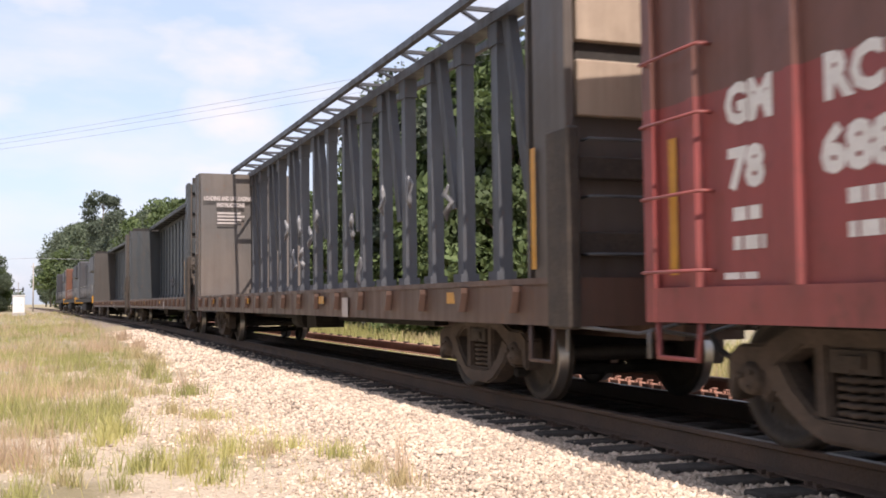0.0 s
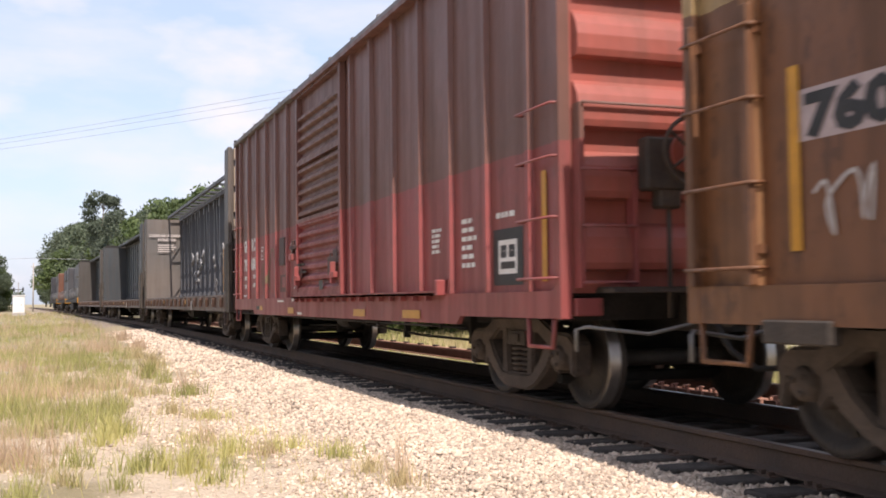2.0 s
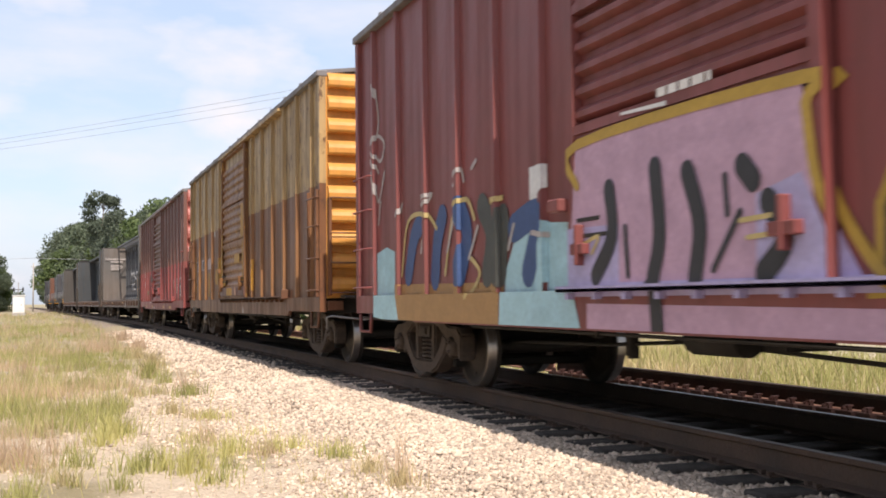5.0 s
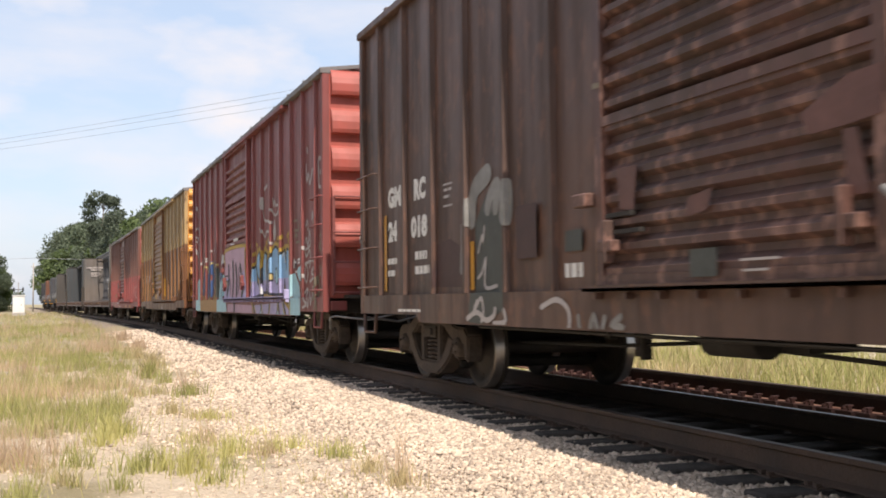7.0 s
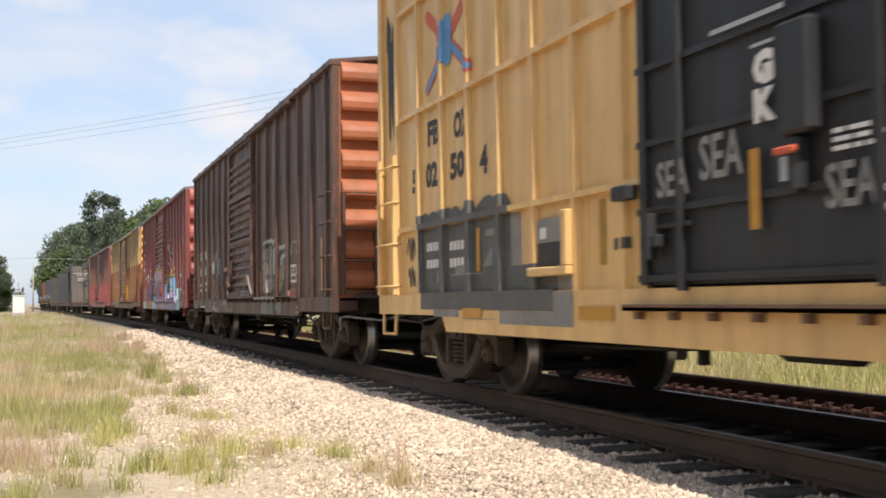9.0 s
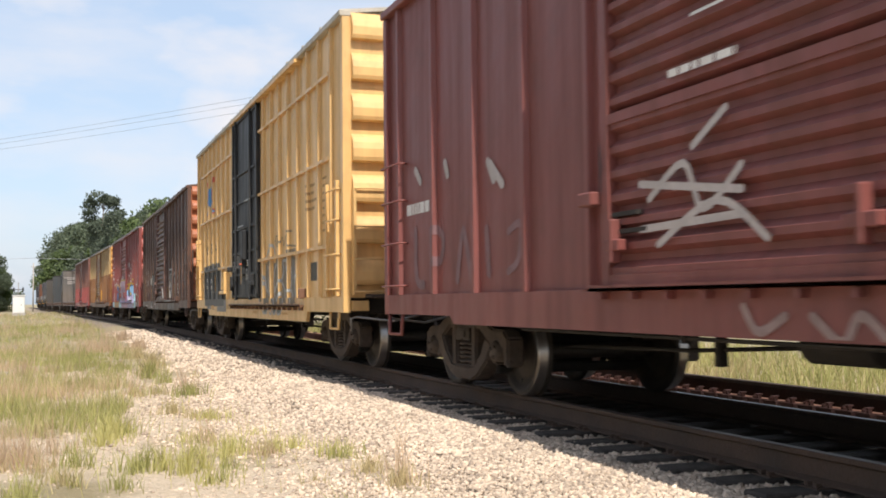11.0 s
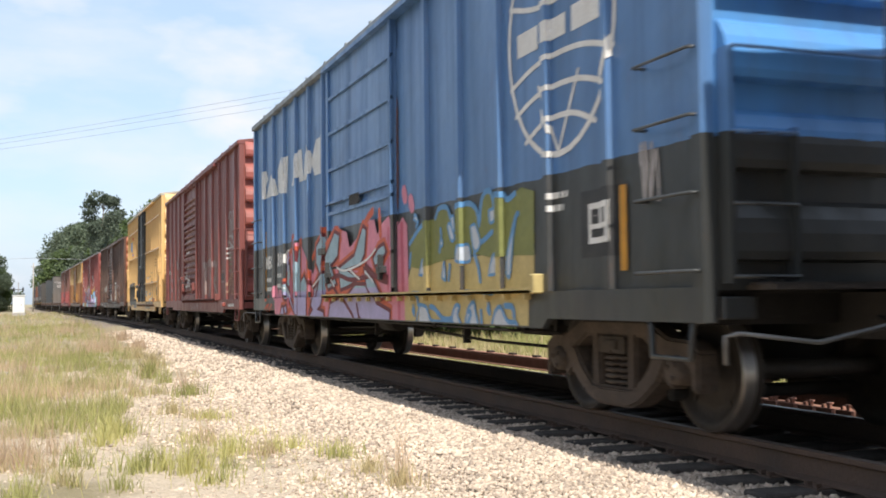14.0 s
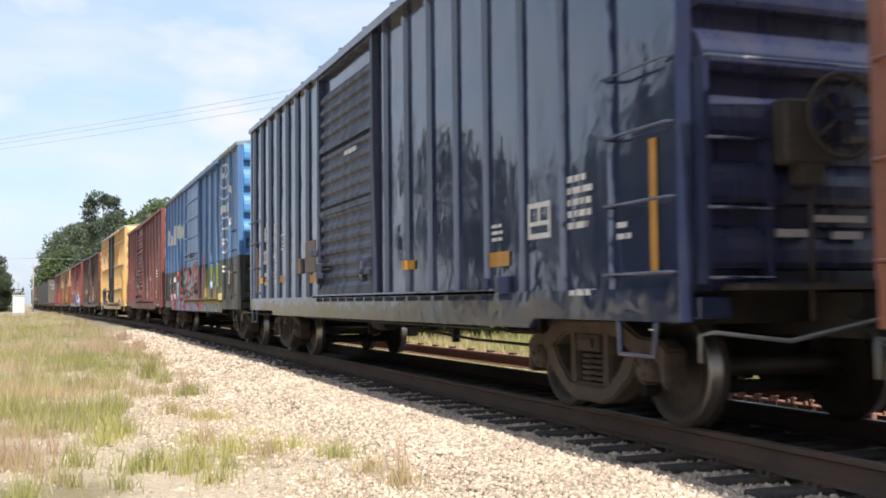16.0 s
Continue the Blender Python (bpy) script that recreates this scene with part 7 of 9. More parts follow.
blot(car_pa, sk, "pink", [(2.03, 0.91), (2.06, 1.05), (2.16, 1.16), (2.57, 1.16), (2.68, 1.30), (3.04, 1.25), (3.13, 1.74), (3.29, 1.79), (3.42, 1.79), (3.89, 1.80), (3.84, 0.72), (2.07, 0.70)], 0.002, "mural_ground")
blot(car_pa, sk, "pink", [(3.32, 0.69), (3.34, 1.91), (3.85, 1.91), (4.31, 1.64), (4.75, 1.36), (5.56, 2.00), (5.92, 1.74), (6.59, 1.94), (7.04, 1.87), (7.17, 1.65), (7.84, 1.85), (8.02, 1.95), (8.31, 1.94), (8.42, 1.75), (8.63, 1.87), (8.89, 1.94), (9.01, 1.83), (9.15, 1.91), (9.31, 1.80), (9.37, 0.64), (6.55, 0.68)], 0.003, "mural_ground")
sweep(car_pa, sk, "pink", [(1.86, 1.13), (1.96, 1.15), (1.99, 1.07)], 0.2, 0.003, "mural_outline")
sweep(car_pa, sk, "pink", [(9.21, 2.19), (9.25, 2.12)], 0.16, 0.003, "mural_outline")
sweep(car_pa, sk, "pink", [(9.44, 2.07), (9.49, 2.00)], 0.16, 0.003, "mural_outline")
sweep(car_pa, sk, "rosered", [(9.12, 1.81), (9.16, 0.70)], 0.1, 0.005, "mural_outline")
sweep(car_pa, sk, "rosered", [(8.88, 1.79), (8.86, 1.09)], 0.06, 0.005, "mural_outline")
PALE_LETTERS.append([(2.89, 1.26), (3.00, 1.57), (3.08, 1.58), (3.15, 1.34), (3.11, 1.23), (2.99, 1.22)])
PALE_LETTERS.append([(2.62, 1.23), (2.79, 1.25), (2.99, 1.15), (3.17, 1.06), (3.35, 1.03), (3.59, 0.86), (3.70, 0.74), (3.47, 0.90), (3.26, 1.02), (2.93, 1.00), (2.74, 1.09)])
PALE_LETTERS.append([(3.43, 1.93), (3.51, 1.89), (3.66, 1.76), (3.70, 1.66), (3.66, 1.50), (3.57, 1.22), (3.49, 1.20), (3.44, 1.61)])
PALE_LETTERS.append([(3.71, 0.75), (3.65, 0.86), (3.70, 1.49), (3.81, 1.75), (3.90, 1.82), (3.87, 0.75)])
PALE_LETTERS.append([(2.58, 0.75), (2.67, 0.85), (2.80, 0.85), (2.82, 0.75)])
PALE_LETTERS.append([(2.88, 0.85), (3.02, 0.88), (3.09, 0.80), (2.97, 0.76)])
PALE_LETTERS.append([(3.34, 1.91), (3.65, 1.68), (3.84, 1.39), (3.70, 0.97), (3.41, 1.19)])
PALE_LETTERS.append([(3.93, 1.25), (4.19, 1.35), (4.52, 1.04), (4.51, 0.72), (3.92, 0.71)])
PALE_LETTERS.append([(5.01, 1.77), (5.46, 1.95), (5.61, 1.85), (5.51, 1.58), (5.28, 1.34), (5.00, 1.54)])
PALE_LETTERS.append([(4.85, 1.16), (5.16, 1.33), (5.73, 1.37), (5.65, 1.15), (5.44, 0.91), (5.10, 0.79), (4.84, 0.91)])
PALE_LETTERS.append([(4.73, 0.72), (5.04, 0.85), (5.62, 0.79), (5.62, 0.69)])
PALE_LETTERS.append([(5.77, 1.51), (6.43, 1.89), (6.66, 1.84), (6.58, 1.58), (6.18, 1.46), (6.49, 1.20), (6.07, 1.14), (5.83, 1.32)])
PALE_LETTERS.append([(6.75, 1.13), (6.66, 1.39), (7.44, 1.53), (7.84, 1.87), (7.96, 1.83), (7.89, 1.55), (7.70, 1.43), (6.91, 1.38), (7.54, 1.26), (7.43, 1.21), (7.09, 1.16)])
PALE_LETTERS.append([(7.46, 1.15), (7.91, 1.14), (8.28, 0.91), (8.80, 0.82), (8.80, 0.70), (7.74, 0.68), (7.01, 0.99)])
PALE_LETTERS.append([(7.89, 1.34), (8.22, 1.24), (8.58, 1.00), (8.30, 0.97), (8.01, 1.12)])
PALE_LETTERS.append([(8.30, 1.46), (8.50, 1.57), (8.71, 1.60), (8.78, 1.53), (8.57, 1.41), (8.36, 1.39)])
PALE_LETTERS.append([(6.74, 1.01), (7.29, 0.96), (7.57, 0.71), (6.55, 0.70), (5.92, 0.70), (6.03, 0.91)])
sweep(car_pa, sk, "red", [(3.08, 1.59), (2.92, 1.23), (2.84, 1.13)], 0.1, 0.0065, "mural_outline")
sweep(car_pa, sk, "red", [(3.39, 1.94), (3.43, 2.02), (3.51, 1.97), (3.71, 1.74), (3.82, 1.79), (3.89, 1.93)], 0.1, 0.0065, "mural_outline")
sweep(car_pa, sk, "red", [(3.04, 1.16), (3.35, 1.12), (3.39, 0.85), (3.16, 0.79)], 0.1, 0.0065, "mural_outline")
sweep(car_pa, sk, "red", [(4.75, 1.62), (5.56, 1.99), (5.83, 1.74), (6.51, 1.94), (6.74, 1.79)], 0.1, 0.0065, "mural_outline")
sweep(car_pa, sk, "red", [(7.45, 1.63), (7.96, 1.94), (8.26, 2.05)], 0.1, 0.0065, "mural_outline")
sweep(car_pa, sk, "red", [(2.94, 1.72), (3.34, 1.84)], 0.1, 0.0065, "mural_outline")
sweep(car_pa, sk, "red", [(8.53, 2.02), (8.58, 1.73)], 0.1, 0.0065, "mural_outline")
sweep(car_pa, sk, "red", [(4.54, 1.57), (4.73, 0.78)], 0.1, 0.0065, "mural_outline")
sweep(car_pa, sk, "red", [(5.81, 1.03), (7.01, 1.12), (7.95, 1.40)], 0.1, 0.0065, "mural_outline")
sweep(car_pa, sk, "maroon", [(5.72, 1.15), (6.57, 1.30), (7.30, 1.23), (8.29, 1.26), (8.87, 1.23)], 0.06, 0.0145, "mural_outline")
sweep(car_pa, sk, "maroon", [(5.91, 1.44), (6.41, 1.13), (7.15, 0.80), (7.28, 0.70)], 0.06, 0.0145, "mural_outline")
sweep(car_pa, sk, "maroon", [(7.95, 1.40), (8.45, 1.23), (8.86, 1.17)], 0.06, 0.0145, "mural_outline")
sweep(car_pa, sk, "maroon", [(4.53, 1.30), (4.85, 1.16), (5.16, 1.28), (4.73, 0.78)], 0.06, 0.0145, "mural_outline")
sweep(car_pa, sk, "maroon", [(7.42, 0.91), (7.55, 0.68)], 0.06, 0.0145, "mural_outline")
sweep(car_pa, sk, "white", [(6.57, 1.41), (7.02, 1.36), (7.95, 1.45), (8.41, 1.58)], 0.03, 0.017, "mural_highlight")
sweep(car_pa, sk, "white", [(5.99, 1.38), (6.41, 1.16)], 0.03, 0.017, "mural_highlight")
sweep(car_pa, sk, "white", [(7.16, 1.38), (7.69, 1.23)], 0.03, 0.017, "mural_highlight")
sweep(car_pa, sk, "white", [(4.74, 1.17), (5.25, 1.31)], 0.03, 0.017, "mural_highlight")
sweep(car_pa, sk, "white", [(7.94, 1.32), (8.29, 1.19)], 0.03, 0.017, "mural_highlight")
sweep(car_pa, sk, "white", [(2.68, 1.22), (2.94, 1.13), (3.17, 1.03)], 0.03, 0.017, "mural_highlight")
sweep(car_pa, sk, "white", [(3.05, 1.56), (3.11, 1.34)], 0.03, 0.017, "mural_highlight")
sweep(car_pa, sk, "white", [(3.47, 1.90), (3.48, 1.60)], 0.03, 0.017, "mural_highlight")
sweep(car_pa, sk, "white", [(3.73, 1.46), (3.71, 0.91)], 0.03, 0.017, "mural_highlight")
sweep(car_pa, sk, "red", [(1.19, 1.03), (1.27, 1.07), (1.29, 0.99), (1.14, 0.99)], 0.04, 0.005, "graffiti_tag")
sweep(car_pa, sk, "red", [(1.14, 0.83), (1.38, 0.89), (1.34, 0.81), (1.49, 0.91), (1.56, 0.81), (1.75, 0.91), (1.81, 0.82)], 0.04, 0.005, "graffiti_tag")
blot(car_pa, sk, "mustard", [(9.34, 1.20), (9.47, 1.36), (12.35, 1.37), (12.63, 1.37), (12.60, 0.70), (9.32, 0.66)], 0.002, "mural_ground")
blot(car_pa, sk, "olive", [(9.40, 1.33), (9.44, 1.66), (9.73, 1.74), (10.00, 1.80), (10.26, 1.80), (10.37, 1.90), (10.60, 1.88), (10.69, 1.78), (10.90, 1.77), (10.93, 1.86), (11.05, 1.88), (11.19, 1.87), (11.38, 1.80), (11.45, 1.66), (11.51, 1.87), (11.61, 1.93), (11.73, 1.93), (11.79, 1.80), (11.86, 1.76), (11.91, 1.88), (12.03, 1.87), (12.11, 1.83), (12.25, 1.87), (12.40, 1.91), (12.65, 1.85), (12.63, 1.32), (12.09, 1.34), (11.84, 1.32), (11.42, 1.38), (10.88, 1.38), (10.24, 1.34), (9.79, 1.29)], 0.006, "mural_letters")
sweep(car_pa, sk, "azure", [(9.41, 1.58), (9.69, 1.71), (9.97, 1.80)], 0.055, 0.009, "mural_outline")
sweep(car_pa, sk, "azure", [(10.26, 1.81), (10.37, 1.90), (10.60, 1.89), (10.69, 1.79)], 0.055, 0.009, "mural_outline")
sweep(car_pa, sk, "azure", [(10.90, 1.76), (10.94, 1.86), (11.19, 1.88), (11.39, 1.80), (11.45, 1.66), (11.51, 1.87), (11.62, 1.95), (11.74, 1.93), (11.81, 1.79)], 0.055, 0.009, "mural_outline")
sweep(car_pa, sk, "azure", [(11.86, 1.76), (11.91, 1.88), (12.03, 1.88), (12.11, 1.83), (12.27, 1.87)], 0.055, 0.009, "mural_outline")
sweep(car_pa, sk, "azure", [(10.80, 1.57), (10.92, 1.61)], 0.055, 0.009, "mural_outline")
sweep(car_pa, sk, "azure", [(11.43, 1.48), (11.58, 1.51), (11.76, 1.57)], 0.055, 0.009, "mural_outline")
sweep(car_pa, sk, "azure", [(9.40, 1.33), (9.45, 1.47)], 0.055, 0.009, "mural_outline")
sweep(car_pa, sk, "azure", [(10.38, 1.46), (10.43, 1.60), (10.41, 1.68)], 0.055, 0.009, "mural_outline")
sweep(car_pa, sk, "azure", [(11.32, 1.39), (11.42, 1.26), (11.46, 1.13)], 0.055, 0.009, "mural_outline")
sweep(car_pa, sk, "azure", [(12.09, 1.28), (12.12, 1.39), (12.27, 1.65), (12.33, 1.69)], 0.055, 0.009, "mural_outline")
sweep(car_pa, sk, "azure", [(9.59, 1.89), (9.69, 1.82), (9.65, 1.76)], 0.055, 0.009, "mural_outline")
sweep(car_pa, sk, "azure", [(10.67, 1.30), (10.63, 1.16)], 0.055, 0.009, "mural_outline")
blot(car_pa, sk, "pearl2", [(11.24, 1.65), (11.36, 1.66), (11.48, 1.50), (11.41, 1.42), (11.31, 1.44)], 0.0115, "mural_highlight")
sweep(car_pa, sk, "azure", [(11.24, 1.65), (11.36, 1.66), (11.48, 1.50), (11.41, 1.42), (11.31, 1.44), (11.24, 1.65)], 0.03, 0.0125, "mural_outline")
blot(car_pa, sk, "pearl2", [(11.00, 1.48), (11.19, 1.48), (11.23, 1.33), (10.96, 1.34)], 0.0115, "mural_highlight")
sweep(car_pa, sk, "azure", [(11.00, 1.48), (11.19, 1.48), (11.23, 1.33), (10.96, 1.34), (11.00, 1.48)], 0.03, 0.0125, "mural_outline")
blot(car_pa, sk, "pearl2", [(11.70, 1.77), (11.84, 1.77), (11.81, 1.67), (11.72, 1.66)], 0.0115, "mural_highlight")
sweep(car_pa, sk, "azure", [(11.70, 1.77), (11.84, 1.77), (11.81, 1.67), (11.72, 1.66), (11.70, 1.77)], 0.03, 0.0125, "mural_outline")
blot(car_pa, sk, "pearl2", [(11.67, 1.18), (11.75, 1.33), (11.84, 1.36), (11.86, 1.20)], 0.0115, "mural_highlight")
sweep(car_pa, sk, "azure", [(11.67, 1.18), (11.75, 1.33), (11.84, 1.36), (11.86, 1.20), (11.67, 1.18)], 0.03, 0.0125, "mural_outline")
blot(car_pa, sk, "pearl2", [(9.74, 1.23), (9.86, 1.40), (9.96, 1.24)], 0.0115, "mural_highlight")
sweep(car_pa, sk, "azure", [(9.74, 1.23), (9.86, 1.40), (9.96, 1.24), (9.74, 1.23)], 0.03, 0.0125, "mural_outline")
blot(car_pa, sk, "pearl2", [(10.44, 1.19), (10.51, 1.34), (10.55, 1.16)], 0.0115, "mural_highlight")
sweep(car_pa, sk, "azure", [(10.44, 1.19), (10.51, 1.34), (10.55, 1.16), (10.44, 1.19)], 0.03, 0.0125, "mural_outline")
blot(car_pa, sk, "pearl2", [(10.62, 1.70), (10.69, 1.72), (10.81, 1.57), (10.72, 1.55)], 0.0115, "mural_highlight")
sweep(car_pa, sk, "azure", [(10.62, 1.70), (10.69, 1.72), (10.81, 1.57), (10.72, 1.55), (10.62, 1.70)], 0.03, 0.0125, "mural_outline")
blot(car_pa, sk, "pearl2", [(10.71, 1.78), (10.79, 1.79), (10.81, 1.64), (10.75, 1.67)], 0.0115, "mural_highlight")
sweep(car_pa, sk, "azure", [(10.71, 1.78), (10.79, 1.79), (10.81, 1.64), (10.75, 1.67), (10.71, 1.78)], 0.03, 0.0125, "mural_outline")
blot(car_pa, sk, "pearl2", [(12.07, 1.18), (12.10, 1.35), (12.25, 1.61), (12.30, 1.67), (12.22, 1.47), (12.15, 1.16)], 0.0115, "mural_highlight")
sweep(car_pa, sk, "azure", [(12.07, 1.18), (12.10, 1.35), (12.25, 1.61), (12.30, 1.67), (12.22, 1.47), (12.15, 1.16), (12.07, 1.18)], 0.03, 0.0125, "mural_outline")
blot(car_pa, sk, "pearl2", [(9.57, 1.85), (9.65, 1.89), (9.72, 1.80)], 0.0115, "mural_highlight")
sweep(car_pa, sk, "azure", [(9.57, 1.85), (9.65, 1.89), (9.72, 1.80), (9.57, 1.85)], 0.03, 0.0125, "mural_outline")
blot(car_pa, sk, "pearl2", [(10.39, 1.50), (10.43, 1.60), (10.48, 1.52)], 0.0115, "mural_highlight")
sweep(car_pa, sk, "azure", [(10.39, 1.50), (10.43, 1.60), (10.48, 1.52), (10.39, 1.50)], 0.03, 0.0125, "mural_outline")
blot(car_pa, sk, "pearl2", [(9.88, 0.91), (10.10, 0.88), (10.24, 0.75), (10.57, 0.74), (10.82, 0.75), (10.81, 0.69), (9.83, 0.67)], 0.008, "mural_highlight")
sweep(car_pa, sk, "azure", [(9.88, 0.91), (10.10, 0.88), (10.24, 0.75), (10.57, 0.74), (10.82, 0.75), (10.81, 0.69), (9.83, 0.67), (9.88, 0.91)], 0.04, 0.0095, "mural_outline")
blot(car_pa, sk, "pearl2", [(10.85, 0.80), (10.94, 0.90), (11.05, 0.89), (11.00, 0.81), (11.10, 0.69), (10.81, 0.69)], 0.008, "mural_highlight")
sweep(car_pa, sk, "azure", [(10.85, 0.80), (10.94, 0.90), (11.05, 0.89), (11.00, 0.81), (11.10, 0.69), (10.81, 0.69), (10.85, 0.80)], 0.04, 0.0095, "mural_outline")
blot(car_pa, sk, "pearl2", [(11.27, 0.87), (11.41, 0.94), (11.47, 0.82), (11.51, 0.70), (11.21, 0.70)], 0.008, "mural_highlight")
sweep(car_pa, sk, "azure", [(11.27, 0.87), (11.41, 0.94), (11.47, 0.82), (11.51, 0.70), (11.21, 0.70), (11.27, 0.87)], 0.04, 0.0095, "mural_outline")
blot(car_pa, sk, "pearl2", [(11.92, 0.85), (12.04, 0.89), (12.19, 0.77), (12.36, 0.76), (12.36, 0.70), (11.87, 0.70)], 0.008, "mural_highlight")
sweep(car_pa, sk, "azure", [(11.92, 0.85), (12.04, 0.89), (12.19, 0.77), (12.36, 0.76), (12.36, 0.70), (11.87, 0.70), (11.92, 0.85)], 0.04, 0.0095, "mural_outline")
sweep(car_pa, sk, "azure", [(9.48, 1.03), (9.76, 1.02), (9.83, 0.91)], 0.055, 0.0085, "mural_outline")
sweep(car_pa, sk, "azure", [(9.67, 0.89), (9.69, 0.81), (9.64, 0.85)], 0.055, 0.0085, "mural_outline")
sweep(car_pa, sk, "azure", [(10.20, 0.89), (10.34, 0.87), (10.60, 0.77), (10.85, 0.77)], 0.055, 0.0085, "mural_outline")
sweep(car_pa, sk, "azure", [(11.09, 1.03), (11.35, 1.02)], 0.055, 0.0085, "mural_outline")
sweep(car_pa, sk, "azure", [(11.66, 1.02), (11.86, 1.02)], 0.055, 0.0085, "mural_outline")
sweep(car_pa, sk, "azure", [(11.77, 0.91), (11.79, 0.84), (11.75, 0.87)], 0.055, 0.0085, "mural_outline")
sweep(car_pa, sk, "azure", [(11.59, 0.85), (11.61, 0.73), (11.67, 0.70)], 0.055, 0.0085, "mural_outline")
sweep(car_pa, sk, "azure", [(12.13, 0.90), (12.29, 0.89), (12.33, 0.81)], 0.055, 0.0085, "mural_outline")
sweep(car_pa, sk, "azure", [(11.23, 0.70), (11.34, 0.82), (11.29, 0.85)], 0.055, 0.0085, "mural_outline")

sprayed_letters(car_pa, sk, PALE_LETTERS, ((0.1, "red", 0.0055), (0.05, "maroon", 0.008)), "ice", "lav", 1.12, "pale blue jagged sprayed letters")
placard(car_pa, sk, 13.58, 13.95, 1.36, 1.66)
scribble(car_pa, sk, 14.35, 1.6, 0.2, 0.4, 131, SPRAY["chalk"], 0.025, 4)
small_print(car_pa, sk, 12.95, 1.75, 2, 0.3, 0.05, 0.1)
reflectors(car_pa, sk, upright=((14.1, 1.15, 1.75),))
decal(car_pa, sk, rect(0.965, 1.045, 1.14, 2.26), AMBER, "reflector_stripe", "amber reflective stripe", lift=0.0012)
decal(car_pa, sk, rect(7.22, 7.7, 2.2, 2.34), DARK, "door_slot", lift=0.02)
decal(car_pa, sk, rect(5.8, 6.9, 2.3, 2.315) + rect(7.6, 8.4, 2.3, 2.312), DARK, "rust_line", lift=0.012)
scribble(car_pa, sk, 8.97, 2.0, 0.05, 1.3, 133, SPRAY["rosewood"], 0.035, 7, "rust_line")

# dark navy boxcar, fresh gloss paint
BM = paint("glossy_navy_paint", (0.025, 0.034, 0.074), (0.03, 0.04, 0.084), dirt=(0.02, 0.022, 0.035), dirty=0.2, rusty=0.03, rough=0.13, spread=0.06, dent=0.26, ior=1.9, seed=22.0)
BM_DOOR = paint("slate_door_paint", (0.034, 0.043, 0.078), (0.044, 0.052, 0.085), dirt=(0.05, 0.054, 0.068), dirty=0.5, rusty=0.05, rough=0.5, seed=22.4)
BM_END = paint("navy_end_paint", (0.026, 0.033, 0.075), (0.023, 0.03, 0.066), dirty=0.3, rusty=0.05, rough=0.3, seed=22.6)
car_bm, sk = boxcar("boxcar", "glossy navy blue boxcar with amber reflectors", (BM, BM, BM), L=15.2, end_lit=BM_END, door_mat=BM_DOOR, door=(5.75, 8.6), end_ribs=8, ladder_u=0.82, post_plan=(0.3, 0.752, 8.93, 0.765), post_w=0.085, rear_truck=13.22, brake_rear=True, door_deep=0.035)
for word in (letters("B", 1.22, 2.1, 0.23), letters("M", 2.12, 2.11, 0.23), letters("33", 1.12, 1.67, 0.23, 0.38), letters("45", 2.05, 1.68, 0.23, 0.4)):
    decal(car_bm, sk, word, WHITE, label="white reporting letters and number")
small_print(car_bm, sk, 1.2, 1.42, 2, 0.3, 0.07, 0.16)
small_print(car_bm, sk, 2.1, 1.44, 2, 0.32, 0.07, 0.16)
small_print(car_bm, sk, 2.0, 0.94, 1, 0.45, 0.05)
tris = rect(2.74, 3.0, 1.85, 1.875) + rect(2.74, 3.0, 2.1, 2.125) + rect(2.74, 2.765, 1.85, 2.125) + rect(2.975, 3.0, 1.85, 2.125)
decal(car_bm, sk, tris + letters("C", 2.81, 1.91, 0.1, bold=0.004), WHITE, "stencil_frame")
reflectors(car_bm, sk, upright=((0.48, 1.1, 2.0), (14.85, 1.12, 2.02)), level=((2.65, 3.13, 1.29, 1.41), (4.92, 5.4, 1.24, 1.37), (9.6, 9.95, 1.3, 1.4), (12.05, 12.5, 1.25, 1.38), (1.0, 1.15, 1.3, 1.4)))
for r4 in ((4.82, 5.5, 1.4, 1.88), (4.16, 4.42, 1.4, 1.64)):
    part("placard_board", boxes((-1.51, -1.44, -r4[1], -r4[0], r4[2], r4[3]), bevel=0.008), SPRAY["board"], car_bm, "weathered grey-brown placard board")
placard(car_bm, sk, 12.88, 13.3, 1.45, 1.75, BM)
small_print(car_bm, sk, 12.1, 1.6, 3, 0.3, 0.03, 0.06)
small_print(car_bm, sk, 13.6, 1.85, 5, 0.42, 0.05, 0.09)
small_print(car_bm, sk, 14.35, 1.45, 2, 0.2, 0.04, 0.08)
small_print(car_bm, sk, 13.7, 0.98, 1, 0.5, 0.05)
small_print(car_bm, sk, 5.15, 1.3, 1, 0.3, 0.12)
small_print(car_bm, sk, 7.3, 2.9, 1, 0.9, 0.06)
part("door_tear", boxes((-1.6, -1.53, -8.35, -8.15, 1.25, 1.34), (-1.62, -1.55, -8.42, -8.28, 1.34, 1.46), bevel=0.02), BM_END, car_bm)

for x0, x1, z, h in ((-0.85, -0.6, 1.34, 0.05), (-0.4, -0.18, 1.33, 0.05), (-0.56, -0.14, 1.44, 0.045)):
    part("end_stencil", boxes((x0, x1, -15.34, -15.3, z, z + h)), SPRAY["chalk"], car_bm, "worn white end stencil bar")

# the brown car that follows
BROWN_N = paint("rust_brown_paint", (0.24, 0.085, 0.05), (0.2, 0.075, 0.045), dirty=0.4, rusty=0.3, seed=25.0)
car_n, sk = boxcar("boxcar", "rust brown boxcar at the tail of the cut", (BROWN_N, BROWN_N, BROWN_N), L=15.3)


